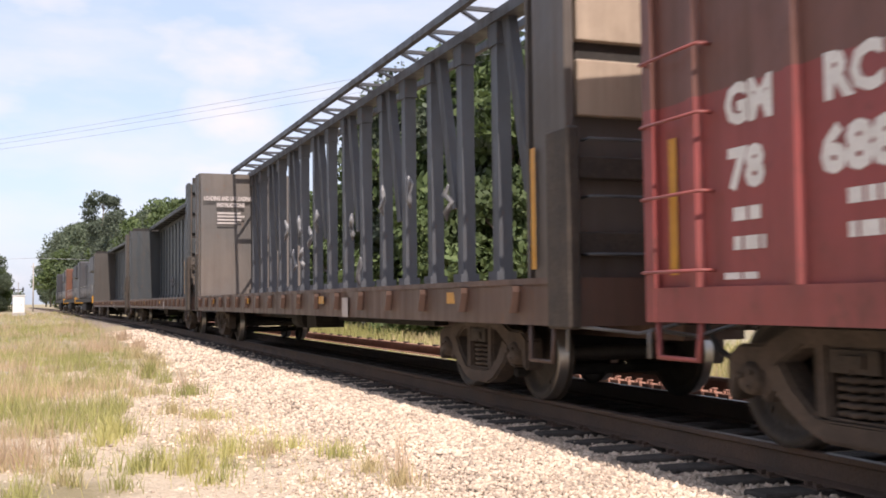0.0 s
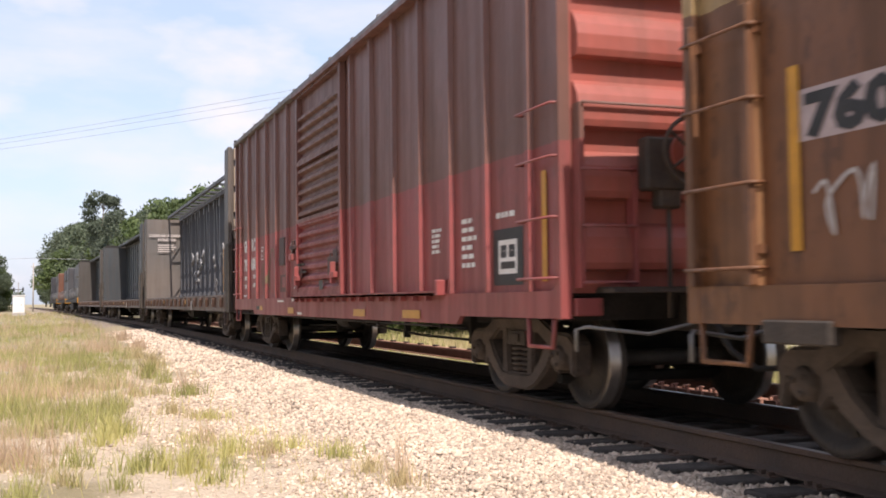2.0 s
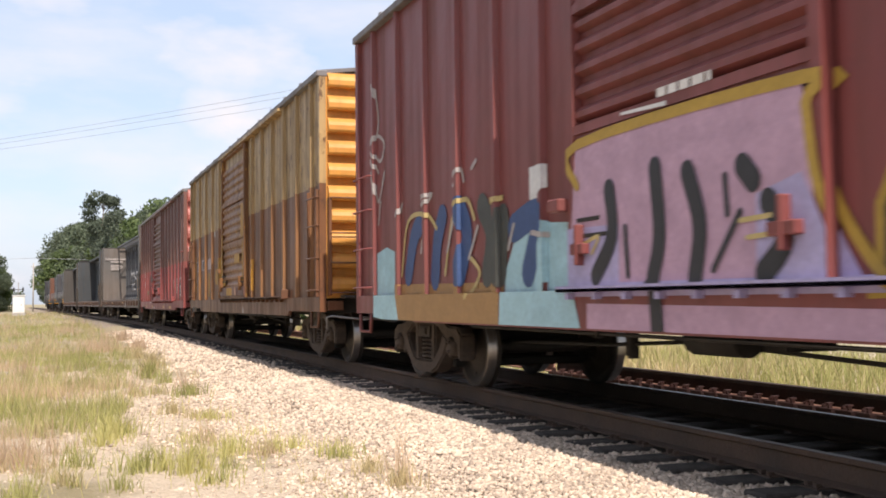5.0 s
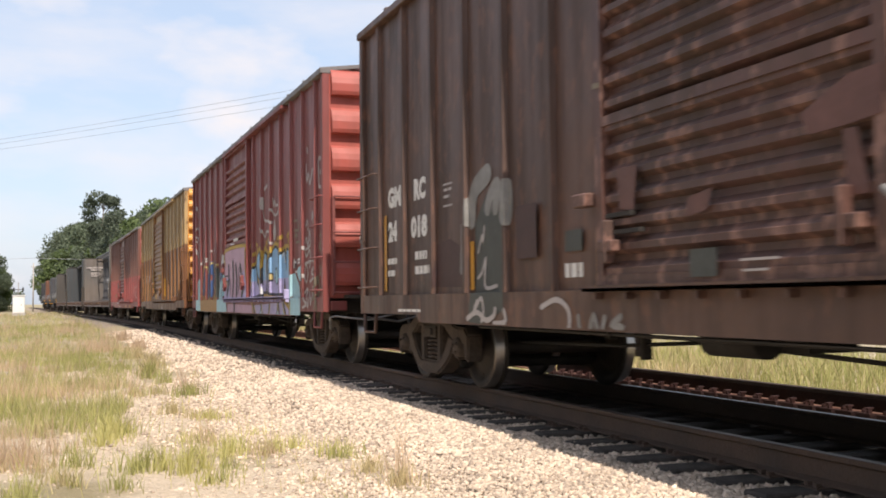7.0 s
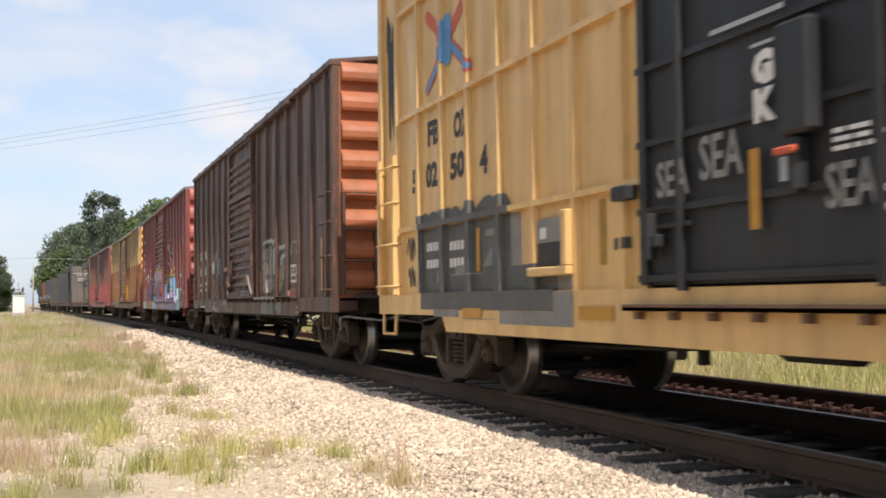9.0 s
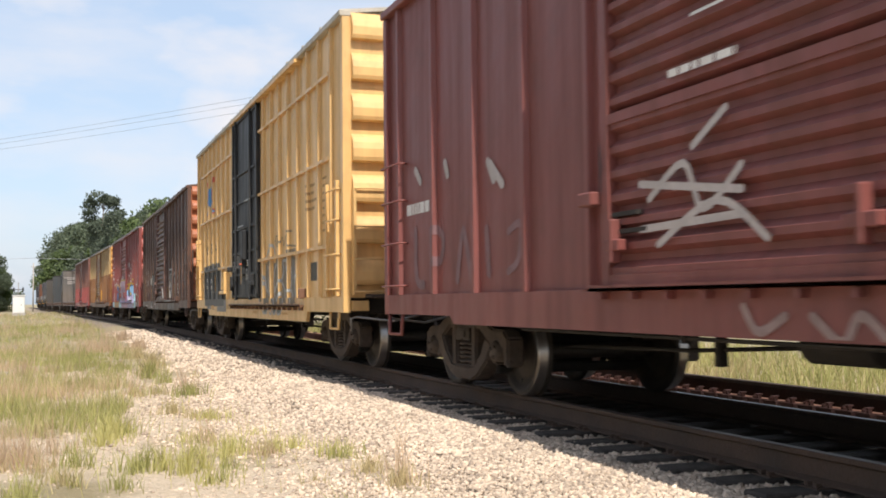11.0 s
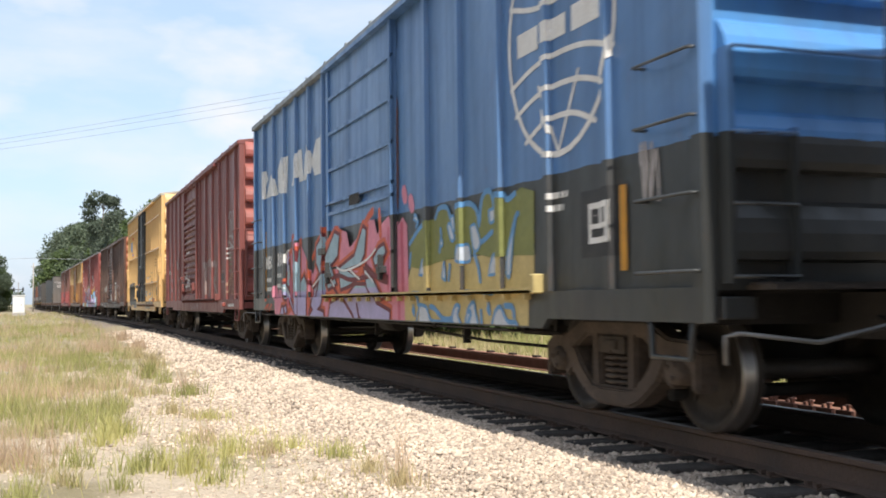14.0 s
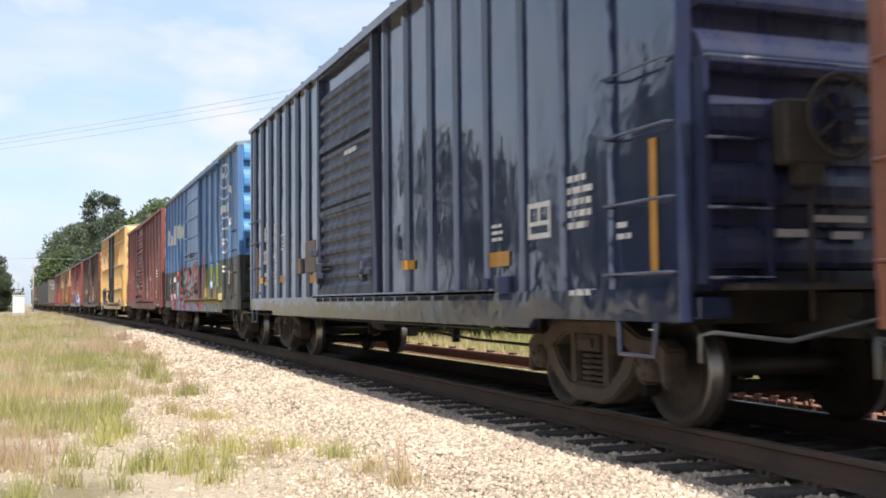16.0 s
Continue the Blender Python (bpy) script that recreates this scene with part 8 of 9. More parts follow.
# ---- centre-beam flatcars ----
# darker tone than the tan plates, for bulkhead sides and rear backing
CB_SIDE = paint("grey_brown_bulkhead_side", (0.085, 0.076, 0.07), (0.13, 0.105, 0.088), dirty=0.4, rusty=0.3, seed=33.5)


def centerbeam(label, steel, deck, bulk_mat, open_truss=True, L=22.0, wraps=0, words=False, side_mat=None, front_mat=None):
    car = tagged(new("centerbeam_flatcar"), label, "flatcar", "cars of the freight train")
    top = 4.6
    part("deck", boxes((-1.4, 1.4, -L, 0, 0.98, 1.08), (-0.3, 0.3, -L, 0, 0.6, 0.98)), deck, car)
    for s in (-1, 1):
        part("side_sill", boxes((s * 1.45, s * 1.36, -L, 0, 0.74, 1.1), (s * 1.47, s * 1.3, -L, 0, 1.08, 1.13)), deck, car, "rust-brown side sill")
    gm = bmesh.new()
    prism(gm, [(-0.1, 1.07), (0.1, 1.07), (0.1, 1.02), (0.03, 0.84), (-0.03, 0.84), (-0.1, 1.02)], -1.53, -1.45)
    gusset = finish("stake_gusset", gm, deck)
    n = int(L / 1.25)
    step = (L - 1.6) / n
    cw = 0.24 if open_truss else 0.62
    colm = bmesh.new()
    prism(colm, [(-0.09, -cw / 2), (0.09, -cw / 2), (0.07, cw / 2), (-0.07, cw / 2)], 1.08, top - 0.1, "z")
    quad_box(colm, -0.13, 0.13, -cw / 2 - 0.02, cw / 2 + 0.02, 1.08, 1.3)
    quad_box(colm, -0.1, 0.1, -cw / 2 - 0.03, cw / 2 + 0.03, top - 0.5, top - 0.1)
    col = finish("column", colm, steel)
    dia = bmesh.new()
    prism(dia, [(-0.1, 2.2), (0.1, 2.2), (step * 0.5 + 0.1, top - 0.2), (step * 0.5 - 0.1, top - 0.2)], -0.06, 0.06)
    brace = finish("diagonal_brace", dia, steel)
    for i in range(n + 1):
        u = 0.8 + i * step
        part("column", col, None, car, at=(0, -u, 0))
        part("stake_gusset", gusset, None, car, at=(0, -u, 0))
        if open_truss and i < n and i % 2 == 0:
            part("diagonal_brace", brace, None, car, at=(0, -u - step * 0.75, 0))
    for x0, x1, z0, z1 in ((-0.58, -0.5, top - 0.1, top), (0.5, 0.58, top - 0.1, top), (-0.12, 0.12, top - 0.22, top - 0.08)):
        part("top_chord", boxes((x0, x1, -L + 0.3, -0.3, z0, z1)), steel, car)
    rung = finish("top_rung", boxes((-0.52, 0.52, -0.03, 0.03, top - 0.08, top - 0.03)), steel)
    lace = bmesh.new()
    prism(lace, [(-0.52, 0.02), (-0.52, 0.09), (0.52, step - 0.02), (0.52, step - 0.09)], top - 0.075, top - 0.04, "z")
    lacing = finish("lacing_bar", lace, steel)
    for i in range(n):
        part("top_rung", rung, None, car, at=(0, -0.8 - i * step, 0))
        part("lacing_bar", lacing, None, car, at=(0, -0.8 - (i + 1) * step, 0))
    if not open_truss:
        part("centre_panel", boxes((-0.05, 0.05, -L + 0.3, -0.3, 1.1, top - 0.2)), steel, car)
        part("top_shroud", boxes((-0.6, 0.6, -L + 0.3, -0.3, top - 0.04, top + 0.02)), steel, car)
    # end bulkheads: framed plates with level slots
    for way, u in ((1, 0.0), (-1, L)):
        y0, y1 = -u + way * 0.02, -u + way * 0.15
        bm = boxes((-1.42, 1.42, y0, y0 + way * 0.05, 1.1, 4.46), (-1.43, 1.43, y0 - way * 0.62, y0 - way * 0.57, 1.1, 4.46))
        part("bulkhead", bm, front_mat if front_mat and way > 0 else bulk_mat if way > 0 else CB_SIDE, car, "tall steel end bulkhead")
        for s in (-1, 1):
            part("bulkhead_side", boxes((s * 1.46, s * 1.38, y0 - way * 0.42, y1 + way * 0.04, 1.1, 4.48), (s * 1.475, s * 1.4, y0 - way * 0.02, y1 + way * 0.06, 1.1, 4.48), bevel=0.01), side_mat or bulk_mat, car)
            part("bulkhead_foot", boxes((s * 1.48, s * 1.37, y0 - way * 0.16, y1 + way * 0.1, 0.72, 2.3), bevel=0.02), STEEL, car, "grimy steel bulkhead foot")
        for z in (1.2, 1.8, 2.4, 3.0, 3.6) + (() if way > 0 and front_mat else (4.2,)):
            # lowest rear rows get dark beams in place of tan plates
            if z < 2.3 and way < 0:
                part("bulkhead_beam", boxes((-1.33, 1.33, y0 + way * 0.05, y1, z + 0.1, z + 0.28), bevel=0.01), STEEL, car)
                continue
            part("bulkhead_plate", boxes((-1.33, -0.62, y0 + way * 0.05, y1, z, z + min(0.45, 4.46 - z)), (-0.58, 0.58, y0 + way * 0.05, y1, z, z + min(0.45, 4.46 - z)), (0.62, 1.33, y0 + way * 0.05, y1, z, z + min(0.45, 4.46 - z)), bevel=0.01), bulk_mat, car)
            part("bulkhead_recess", boxes((-1.32, 1.32, y0 + way * 0.055, y0 + way * 0.07, z + 0.45, min(z + 0.6, 4.46))), DARK, car)
        part("end_sill", boxes((-1.45, 1.45, y0, y1 + way * 0.05, 0.74, 1.12)), deck, car)
        for z in (1.3, 1.75, 2.2):
            part("grab_iron", tube(bmesh.new(), [(-1.3, y1, z), (-1.3, y1 + way * 0.12, z), (-0.7, y1 + way * 0.12, z), (-0.7, y1, z)], 0.014, 6), steel, car)
        add_end_gear(car, u, -way)
        bm = bmesh.new()
        q = u + way * 0.35
        tube(bm, [(-1.42, -q + 0.22, 0.8), (-1.43, -q + 0.2, 0.45), (-1.43, -q - 0.2, 0.45), (-1.42, -q - 0.22, 0.8)], 0.022, 6)
        part("stirrup_step", bm, deck, car)
    skin = ([], [], lambda u, z: -1.475 if z < 1.14 else -1.455)
    reflectors(car, skin, level=[(u, u + 0.3, 0.92, 1.03) for u in (3.2, 8.0, 12.6, 14.2, 19.6)])
    reflectors(car, ([], [], lambda u, z: -1.478), upright=((L - 0.35, 1.2, 2.2),))
    decal(car, skin, rect(15.5, 15.8, 0.74, 1.0), SPRAY["chalk"], "data_plate")
    r = random.Random(7)
    for i in range(wraps):
        u, z = r.uniform(1, L - 1), r.choice((1.5, 1.9, 2.3, 2.6))
        bm = bmesh.new()
        pts = [(-0.2 - r.uniform(0, 0.06), -u + r.uniform(-0.15, 0.15), z + 0.2 - 0.12 * k) for k in range(5)]
        tube(bm, pts, [0.015, 0.05, 0.035, 0.05, 0.01], 5)
        part("torn_wrap", bm, CLOTH, car, "torn plastic wrap caught on a column")
    if words:
        tris = letters("LOADING AND UNLOADING", 0, 3.72, 0.11, 1.3, 0.006) + letters("INSTRUCTIONS", 0.35, 3.55, 0.1, 0.75, 0.006)
        for i in range(4):
            tris += rect(0.36, 0.36 + r.uniform(0.5, 0.75), 3.35 - i * 0.09, 3.4 - i * 0.09)
        bm = bmesh.new()
        for t in tris:
            f = bm.faces.new([bm.verts.new((-1.36 + p[0], -0.684, p[1])) for p in t])
            f.normal_update()
            if f.normal.y > 0:
                f.normal_flip()
        part("lettering", bm, SPRAY["chalk"], car, "worn white loading instruction heading")
    add_truck(car, 2.1)
    add_truck(car, L - 2.55)
    bm = bmesh.new()
    tube(bm, [(-0.6, -9.0, 0.62), (-0.6, -9.9, 0.62)], 0.17, 12)
    quad_box(bm, -0.9, -0.4, -11.6, -10.9, 0.5, 0.98)
    quad_box(bm, -0.5, 0.5, -16.5, -5.5, 0.62, 0.75)
    part("brake_gear", bm, DARK, car)
    return car


CB_STEEL = paint("slate_beam_paint", (0.055, 0.059, 0.068), (0.075, 0.079, 0.088), dirty=0.35, rusty=0.3, seed=31)
CB_DECK = paint("rusty_deck_paint", (0.13, 0.072, 0.054), (0.095, 0.06, 0.048), dirty=0.5, rusty=0.4, seed=32)
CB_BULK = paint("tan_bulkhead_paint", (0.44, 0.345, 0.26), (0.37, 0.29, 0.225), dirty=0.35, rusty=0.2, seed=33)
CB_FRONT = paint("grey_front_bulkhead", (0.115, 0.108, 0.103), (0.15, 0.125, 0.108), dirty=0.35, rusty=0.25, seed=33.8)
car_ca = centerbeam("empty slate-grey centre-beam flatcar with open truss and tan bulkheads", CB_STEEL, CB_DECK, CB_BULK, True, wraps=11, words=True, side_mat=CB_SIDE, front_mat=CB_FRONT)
CB_BLUE = paint("blue_grey_beam_paint", (0.045, 0.058, 0.066), (0.058, 0.07, 0.076), dirty=0.4, rusty=0.2, seed=34)
CB_BULK2 = paint("grey_bulkhead_paint", (0.046, 0.054, 0.06), (0.04, 0.046, 0.052), dirty=0.4, rusty=0.2, seed=35)
CB_BULK3 = paint("brown_grey_bulkhead_paint", (0.07, 0.063, 0.057), (0.056, 0.051, 0.047), dirty=0.4, rusty=0.2, seed=36)
car_cb = centerbeam("blue-grey centre-beam flatcar with closed centre panel", CB_BLUE, CB_DECK, CB_BULK2, False, wraps=3)
car_cc = centerbeam("blue-grey centre-beam flatcar with brown-grey bulkheads", CB_BLUE, CB_DECK, CB_BULK3, False, wraps=2)


# ---- locomotives ----
def locomotive(label, hood, cab, stripe, L=18.6):
    car = tagged(new("locomotive"), label, "locomotive", "engines of the freight train")
    part("frame", boxes((-1.5, 1.5, -L, 0, 1.05, 1.35), (-0.6, 0.6, -L + 6.2, -6.2, 0.45, 1.05), bevel=0.02), DARK, car)
    part("fuel_tank", boxes((-1.4, 1.4, -L / 2 - 2.2, -L / 2 + 2.2, 0.4, 1.05), bevel=0.1), DARK, car)
    part("long_hood", boxes((-0.95, 0.95, -L + 1.0, -5.2, 1.35, 4.25), (-1.3, 1.3, -L + 1.2, -L + 5.2, 3.3, 4.45), bevel=0.08), hood, car)
    part("short_hood", boxes((-0.95, 0.95, -2.8, -1.0, 1.35, 3.0), bevel=0.08), hood, car)
    part("cab", boxes((-1.5, 1.5, -5.2, -2.8, 1.35, 4.5), bevel=0.1), cab, car)
    part("cab_window", boxes((-1.515, -1.48, -4.8, -3.2, 3.1, 3.8)), BLACKP, car)
    part("cab_window", boxes((1.48, 1.515, -4.8, -3.2, 3.1, 3.8)), BLACKP, car)
    part("end_stripe", boxes((-1.45, 1.45, -L - 0.02, -L + 0.04, 1.0, 1.5), (-1.0, -0.82, -L + 0.97, -L + 1.0, 1.4, 4.2)), stripe, car, "yellow painted end stripe")
    bm = bmesh.new()
    for u in np.arange(0.3, L, 1.4):
        tube(bm, [(-1.42, -u, 1.35), (-1.42, -u, 2.3)], 0.02, 5)
    tube(bm, [(-1.42, -0.3, 2.3), (-1.42, -L + 0.3, 2.3)], 0.02, 5)
    part("handrail", bm, GALV, car)
    for i, u in enumerate((7.0, 8.6)):
        part("roof_fan", boxes((-0.6, 0.6, -L + u - 0.6, -L + u + 0.6, 4.2, 4.5), bevel=0.05), hood, car)
    add_truck(car, 3.4, 1.35)
    add_truck(car, L - 3.4, 1.35)
    add_end_gear(car, L, 1)
    return car


LOCO_G = paint("grey_loco_paint", (0.04, 0.042, 0.05), (0.06, 0.062, 0.07), dirty=0.4, seed=41)
LOCO_D = paint("dark_loco_paint", (0.02, 0.023, 0.032), (0.03, 0.032, 0.038), dirty=0.4, seed=42)
LOCO_O = paint("orange_cab_paint", (0.16, 0.06, 0.03), (0.13, 0.05, 0.03), dirty=0.4, seed=43)
loco_a = locomotive("dark grey diesel locomotive with yellow end stripes", LOCO_G, LOCO_G, AMBER)
loco_b = locomotive("dark diesel locomotive with an orange cab", LOCO_D, LOCO_O, AMBER)
loco_c = locomotive("dark blue lead diesel locomotive", LOCO_D, LOCO_D, AMBER)

# ---- plants ----


def leaf_material(name, a, b, rough=0.7):
    m, n, l, bs = nodes_of(name)
    g, oi = n.new("ShaderNodeNewGeometry"), n.new("ShaderNodeObjectInfo")
    c = mixed(n, l, g.outputs["Random Per Island"], a, b)
    broad = noised(n, l, 0.35, lo=0.35, hi=0.65)
    c = mixed(n, l, times(n, l, broad, 0.5), c, tuple(v * 0.55 for v in a))
    hs, mr = n.new("ShaderNodeHueSaturation"), n.new("ShaderNodeMapRange")
    mr.inputs["To Min"].default_value, mr.inputs["To Max"].default_value = 0.8, 1.2
    l.new(oi.outputs["Random"], mr.inputs["Value"])
    l.new(mr.outputs["Result"], hs.inputs["Value"])
    l.new(c, hs.inputs["Color"])
    l.new(hs.outputs["Color"], bs.inputs["Base Color"])
    bs.inputs["Roughness"].default_value = rough
    tr, mx = n.new("ShaderNodeBsdfTranslucent"), n.new("ShaderNodeMixShader")
    l.new(hs.outputs["Color"], tr.inputs["Color"])
    mx.inputs[0].default_value = 0.3
    l.new(bs.outputs[0], mx.inputs[1])
    l.new(tr.outputs[0], mx.inputs[2])
    l.new(mx.outputs[0], n["Material Output"].inputs["Surface"])
    return m


# oak leaf tones are paled and greyed, distance haze worked into the colour
LEAF = leaf_material("oak_leaf", (0.08, 0.108, 0.066), (0.12, 0.148, 0.09))
LEAF_PALE = leaf_material("pale_leaf", (0.07, 0.108, 0.034), (0.115, 0.155, 0.05))
PINE = leaf_material("pine_needles", (0.068, 0.09, 0.062), (0.095, 0.118, 0.078))
GRASS = leaf_material("mixed_dry_grass", (0.5, 0.42, 0.22), (0.66, 0.54, 0.31), 0.9)
GRASS_G = leaf_material("green_grass", (0.32, 0.33, 0.115), (0.54, 0.51, 0.2), 0.9)
GRASS_Y = leaf_material("yellow_green_weeds", (0.6, 0.56, 0.18), (0.8, 0.74, 0.34), 0.9)
REED = leaf_material("pinkish_seed_grass", (0.46, 0.34, 0.23), (0.58, 0.44, 0.31), 0.9)
BARK = plain("bark", (0.1, 0.075, 0.055), (0.16, 0.13, 0.1), 6.0, 0.95, 0.0, 0.8, 30)


def crown_mesh(seed, height, radius, base, leaves, leaf, clumps, material):
    """Leaves scattered over the shells of many clumps of uneven size."""
    rng = np.random.default_rng(seed)
    cen = []
    for i in range(clumps):
        t = rng.uniform(0, 1)
        z = base + (height - base) * (0.08 + 0.88 * t)
        r = radius * math.sqrt(max(0.08, 1 - (2 * t - 0.85) ** 2 * 0.8)) * rng.uniform(0.15, 0.95)
        a = rng.uniform(0, math.tau)
        cen.append((r * math.cos(a), r * math.sin(a), z, radius * rng.uniform(0.22, 0.42)))
    cen = np.array(cen)
    pick = rng.integers(0, clumps, leaves)
    d = rng.normal(size=(leaves, 3))
    d /= np.linalg.norm(d, axis=1)[:, None]
    c = cen[pick]
    p = c[:, :3] + d * (c[:, 3:4] * rng.uniform(0.55, 1.08, (leaves, 1))) * np.array([1, 1, 0.75])
    a = rng.normal(size=(leaves, 3))
    b = np.cross(a, d + rng.normal(0, 0.5, (leaves, 3)))
    a /= np.linalg.norm(a, axis=1)[:, None]
    b /= np.linalg.norm(b, axis=1)[:, None] + 1e-9
    s = leaf * rng.uniform(0.6, 1.4, (leaves, 1))
    v = np.stack([p - a * s, p + b * s * 0.6, p + a * s, p - b * s * 0.6], 1).reshape(-1, 3)
    return bulk("crown", v, np.arange(leaves * 4).reshape(-1, 4), material), cen


def make_tree(seed, height, radius, base, material, label, leaves=8000, leaf=0.17, clumps=34):
    tree = tagged(new("tree"), label, "tree", "trees behind the track")
    crown, cen = crown_mesh(seed, height, radius, base, leaves, leaf, clumps, material)
    r = random.Random(seed)
    bm = bmesh.new()
    lean = [(0.12 * math.sin(k * 1.3 + seed), 0.12 * math.cos(k * 1.7 + seed), height * 0.9 * k / 6) for k in range(7)]
    tube(bm, lean, [0.02 * height * (1 - k / 6.6) + 0.02 for k in range(7)], 8)
    part("trunk", bm, BARK, tree)
    bm = bmesh.new()
    for c in cen[:12]:
        z0 = max(base * 0.6, c[2] - 1.5)
        tube(bm, [(0, 0, z0), (c[0] * 0.5, c[1] * 0.5, (z0 + c[2]) / 2 + 0.2), (c[0], c[1], c[2])], [0.07, 0.05, 0.02], 5)
    part("limbs", bm, BARK, tree)
    part("crown", crown, None, tree)
    return tree


KINDS = [make_tree(1, 13.0, 4.2, 2.0, LEAF, "tall broadleaf tree with a full green crown"), make_tree(2, 11.0, 4.0, 0.8, LEAF, "broadleaf tree with low branches"), make_tree(3, 9.0, 3.4, 0.6, LEAF_PALE, "young pale green tree"),
         make_tree(4, 15.0, 3.6, 5.5, PINE, "tall pine with a high open crown", leaves=5200, clumps=22), make_tree(5, 7.0, 3.2, 0.3, LEAF_PALE, "wide low shrubby tree")]
KINDS[0].matrix_world = pose(30.5, 118, -0.4)
KINDS[1].matrix_world = pose(27.0, 70, -0.4)
KINDS[2].matrix_world = pose(19.5, 44, -0.4)
KINDS[3].matrix_world = pose(-32, 20, -0.4)
KINDS[4].matrix_world = pose(18.0, 52, -0.4)
rt = random.Random(77)


def plant(kind, x, s, size=1.0):
    m = pose(x, s, -0.45, 0, 0, rt.uniform(0, 360)) @ Matrix.Diagonal((size, size, size * rt.uniform(0.92, 1.08), 1))
    t = copy_thing(KINDS[kind], m)
    t.scale = (size, size, size)
    return t


# wood along the right of the line, tall far off and low near by; a clump behind the flatcars; far trees on the left; a row behind the camera
WOOD = ((-2.4, 560, 1, 1.70), (-0.3, 500, 0, 1.61), (1.3, 430, 1, 2.08), (3.0, 380, 0, 1.87), (4.2, 350, 1, 2.17), (5.4, 320, 0, 1.80), (6.5, 300, 1, 2.06), (7.6, 280, 0, 1.67),
        (8.7, 260, 1, 1.87), (9.4, 240, 0, 1.46), (9.9, 225, 1, 1.69), (10.5, 215, 0, 1.37), (8.8, 200, 3, 1.44), (11.5, 190, 1, 1.33), (9.9, 182, 3, 1.10), (11.4, 175, 0, 0.96),
        (11.0, 160, 1, 1.11), (11.1, 150, 2, 1.30), (10.5, 140, 1, 1.11), (10.4, 128, 2, 1.31), (10.5, 120, 0, 0.90), (10.4, 112, 2, 1.30), (10.4, 104, 1, 1.00), (10.3, 96, 2, 1.13),
        (10.2, 90, 4, 1.34), (10.2, 84, 4, 1.29), (10.2, 78, 2, 1.00), (10.0, 72, 4, 1.26), (10.1, 68, 2, 0.96), (6.8, 230, 4, 1.98), (8.8, 190, 4, 1.66), (9.3, 160, 4, 1.30),
        (4.4, 290, 4, 2.26), (9.4, 140, 4, 1.26))
CLUMP = ((13.9, 42, 2, 1.09), (14.2, 40, 0, 0.82), (14.5, 38, 0, 0.85), (14.9, 36, 2, 1.17), (15.2, 35, 0, 0.84), (14.9, 33, 2, 1.06), (11.8, 34, 4, 0.74), (12.4, 31, 4, 0.70),
         (13.3, 30, 4, 0.76), (16.4, 52, 2, 1.15), (15.8, 60, 4, 1.14))
FAR_LEFT = ((-10.0, 210, 1, 0.8), (-9.2, 205, 2, 0.85), (-8.4, 215, 4, 0.9), (-9.8, 200, 1, 0.94), (-12.7, 210, 2, 1.07))
BEHIND = ((-22.6, -28.0, 1, 1.14), (-25.5, -21.7, 0, 1.15), (-24.0, -15.4, 1, 1.09), (-25.1, -9.1, 0, 1.01), (-24.8, -2.8, 2, 1.06), (-22.2, 3.5, 0, 1.12), (-20.7, 9.8, 1, 1.17), (-23.9, 16.1, 1, 1.13),
        (-17.6, 22.4, 2, 0.94), (-17.0, 28.7, 0, 0.96), (-18.9, 35.0, 1, 1.16), (-19.6, 41.3, 1, 1.06), (-23.1, 47.6, 1, 0.95), (-25.7, 53.9, 1, 1.19), (-25.0, 60.2, 1, 0.91), (-20.7, 66.5, 1, 0.98),
        (-20.0, 72.8, 0, 1.08))
for x, s, kind, size in WOOD + CLUMP + FAR_LEFT + BEHIND:
    plant(kind, x, s, size)


def blades(name, spots, label, material, category="grass"):
    """Bent tapering blades; spots are x, y, z, height, width."""
    rng = np.random.default_rng(len(spots))
    n = len(spots)
    p, hgt, wid = spots[:, :3], spots[:, 3:4], spots[:, 4:5]
    a = rng.uniform(0, math.tau, n)
    side = np.c_[np.cos(a), np.sin(a), np.zeros(n)] * wid
    lean = np.c_[rng.normal(0, 0.28, n), rng.normal(0, 0.28, n), np.zeros(n)] * hgt
    up = np.c_[np.zeros(n), np.zeros(n), np.ones(n)] * hgt
    v = np.stack([p - side, p + side, p + side * 0.7 + lean * 0.35 + up * 0.55, p - side * 0.7 + lean * 0.35 + up * 0.55, p + lean + up + side * 0.12, p + lean + up - side * 0.12], 1).reshape(-1, 3)
    k = 6 * np.arange(n)[:, None]
    f = np.concatenate([k + np.array([[0, 1, 2, 3]]), k + np.array([[3, 2, 4, 5]])], 1).reshape(-1, 4)
    ob = new(name, bulk(name, v, f, material))
    return tagged(ob, label, category, kind="stuff")


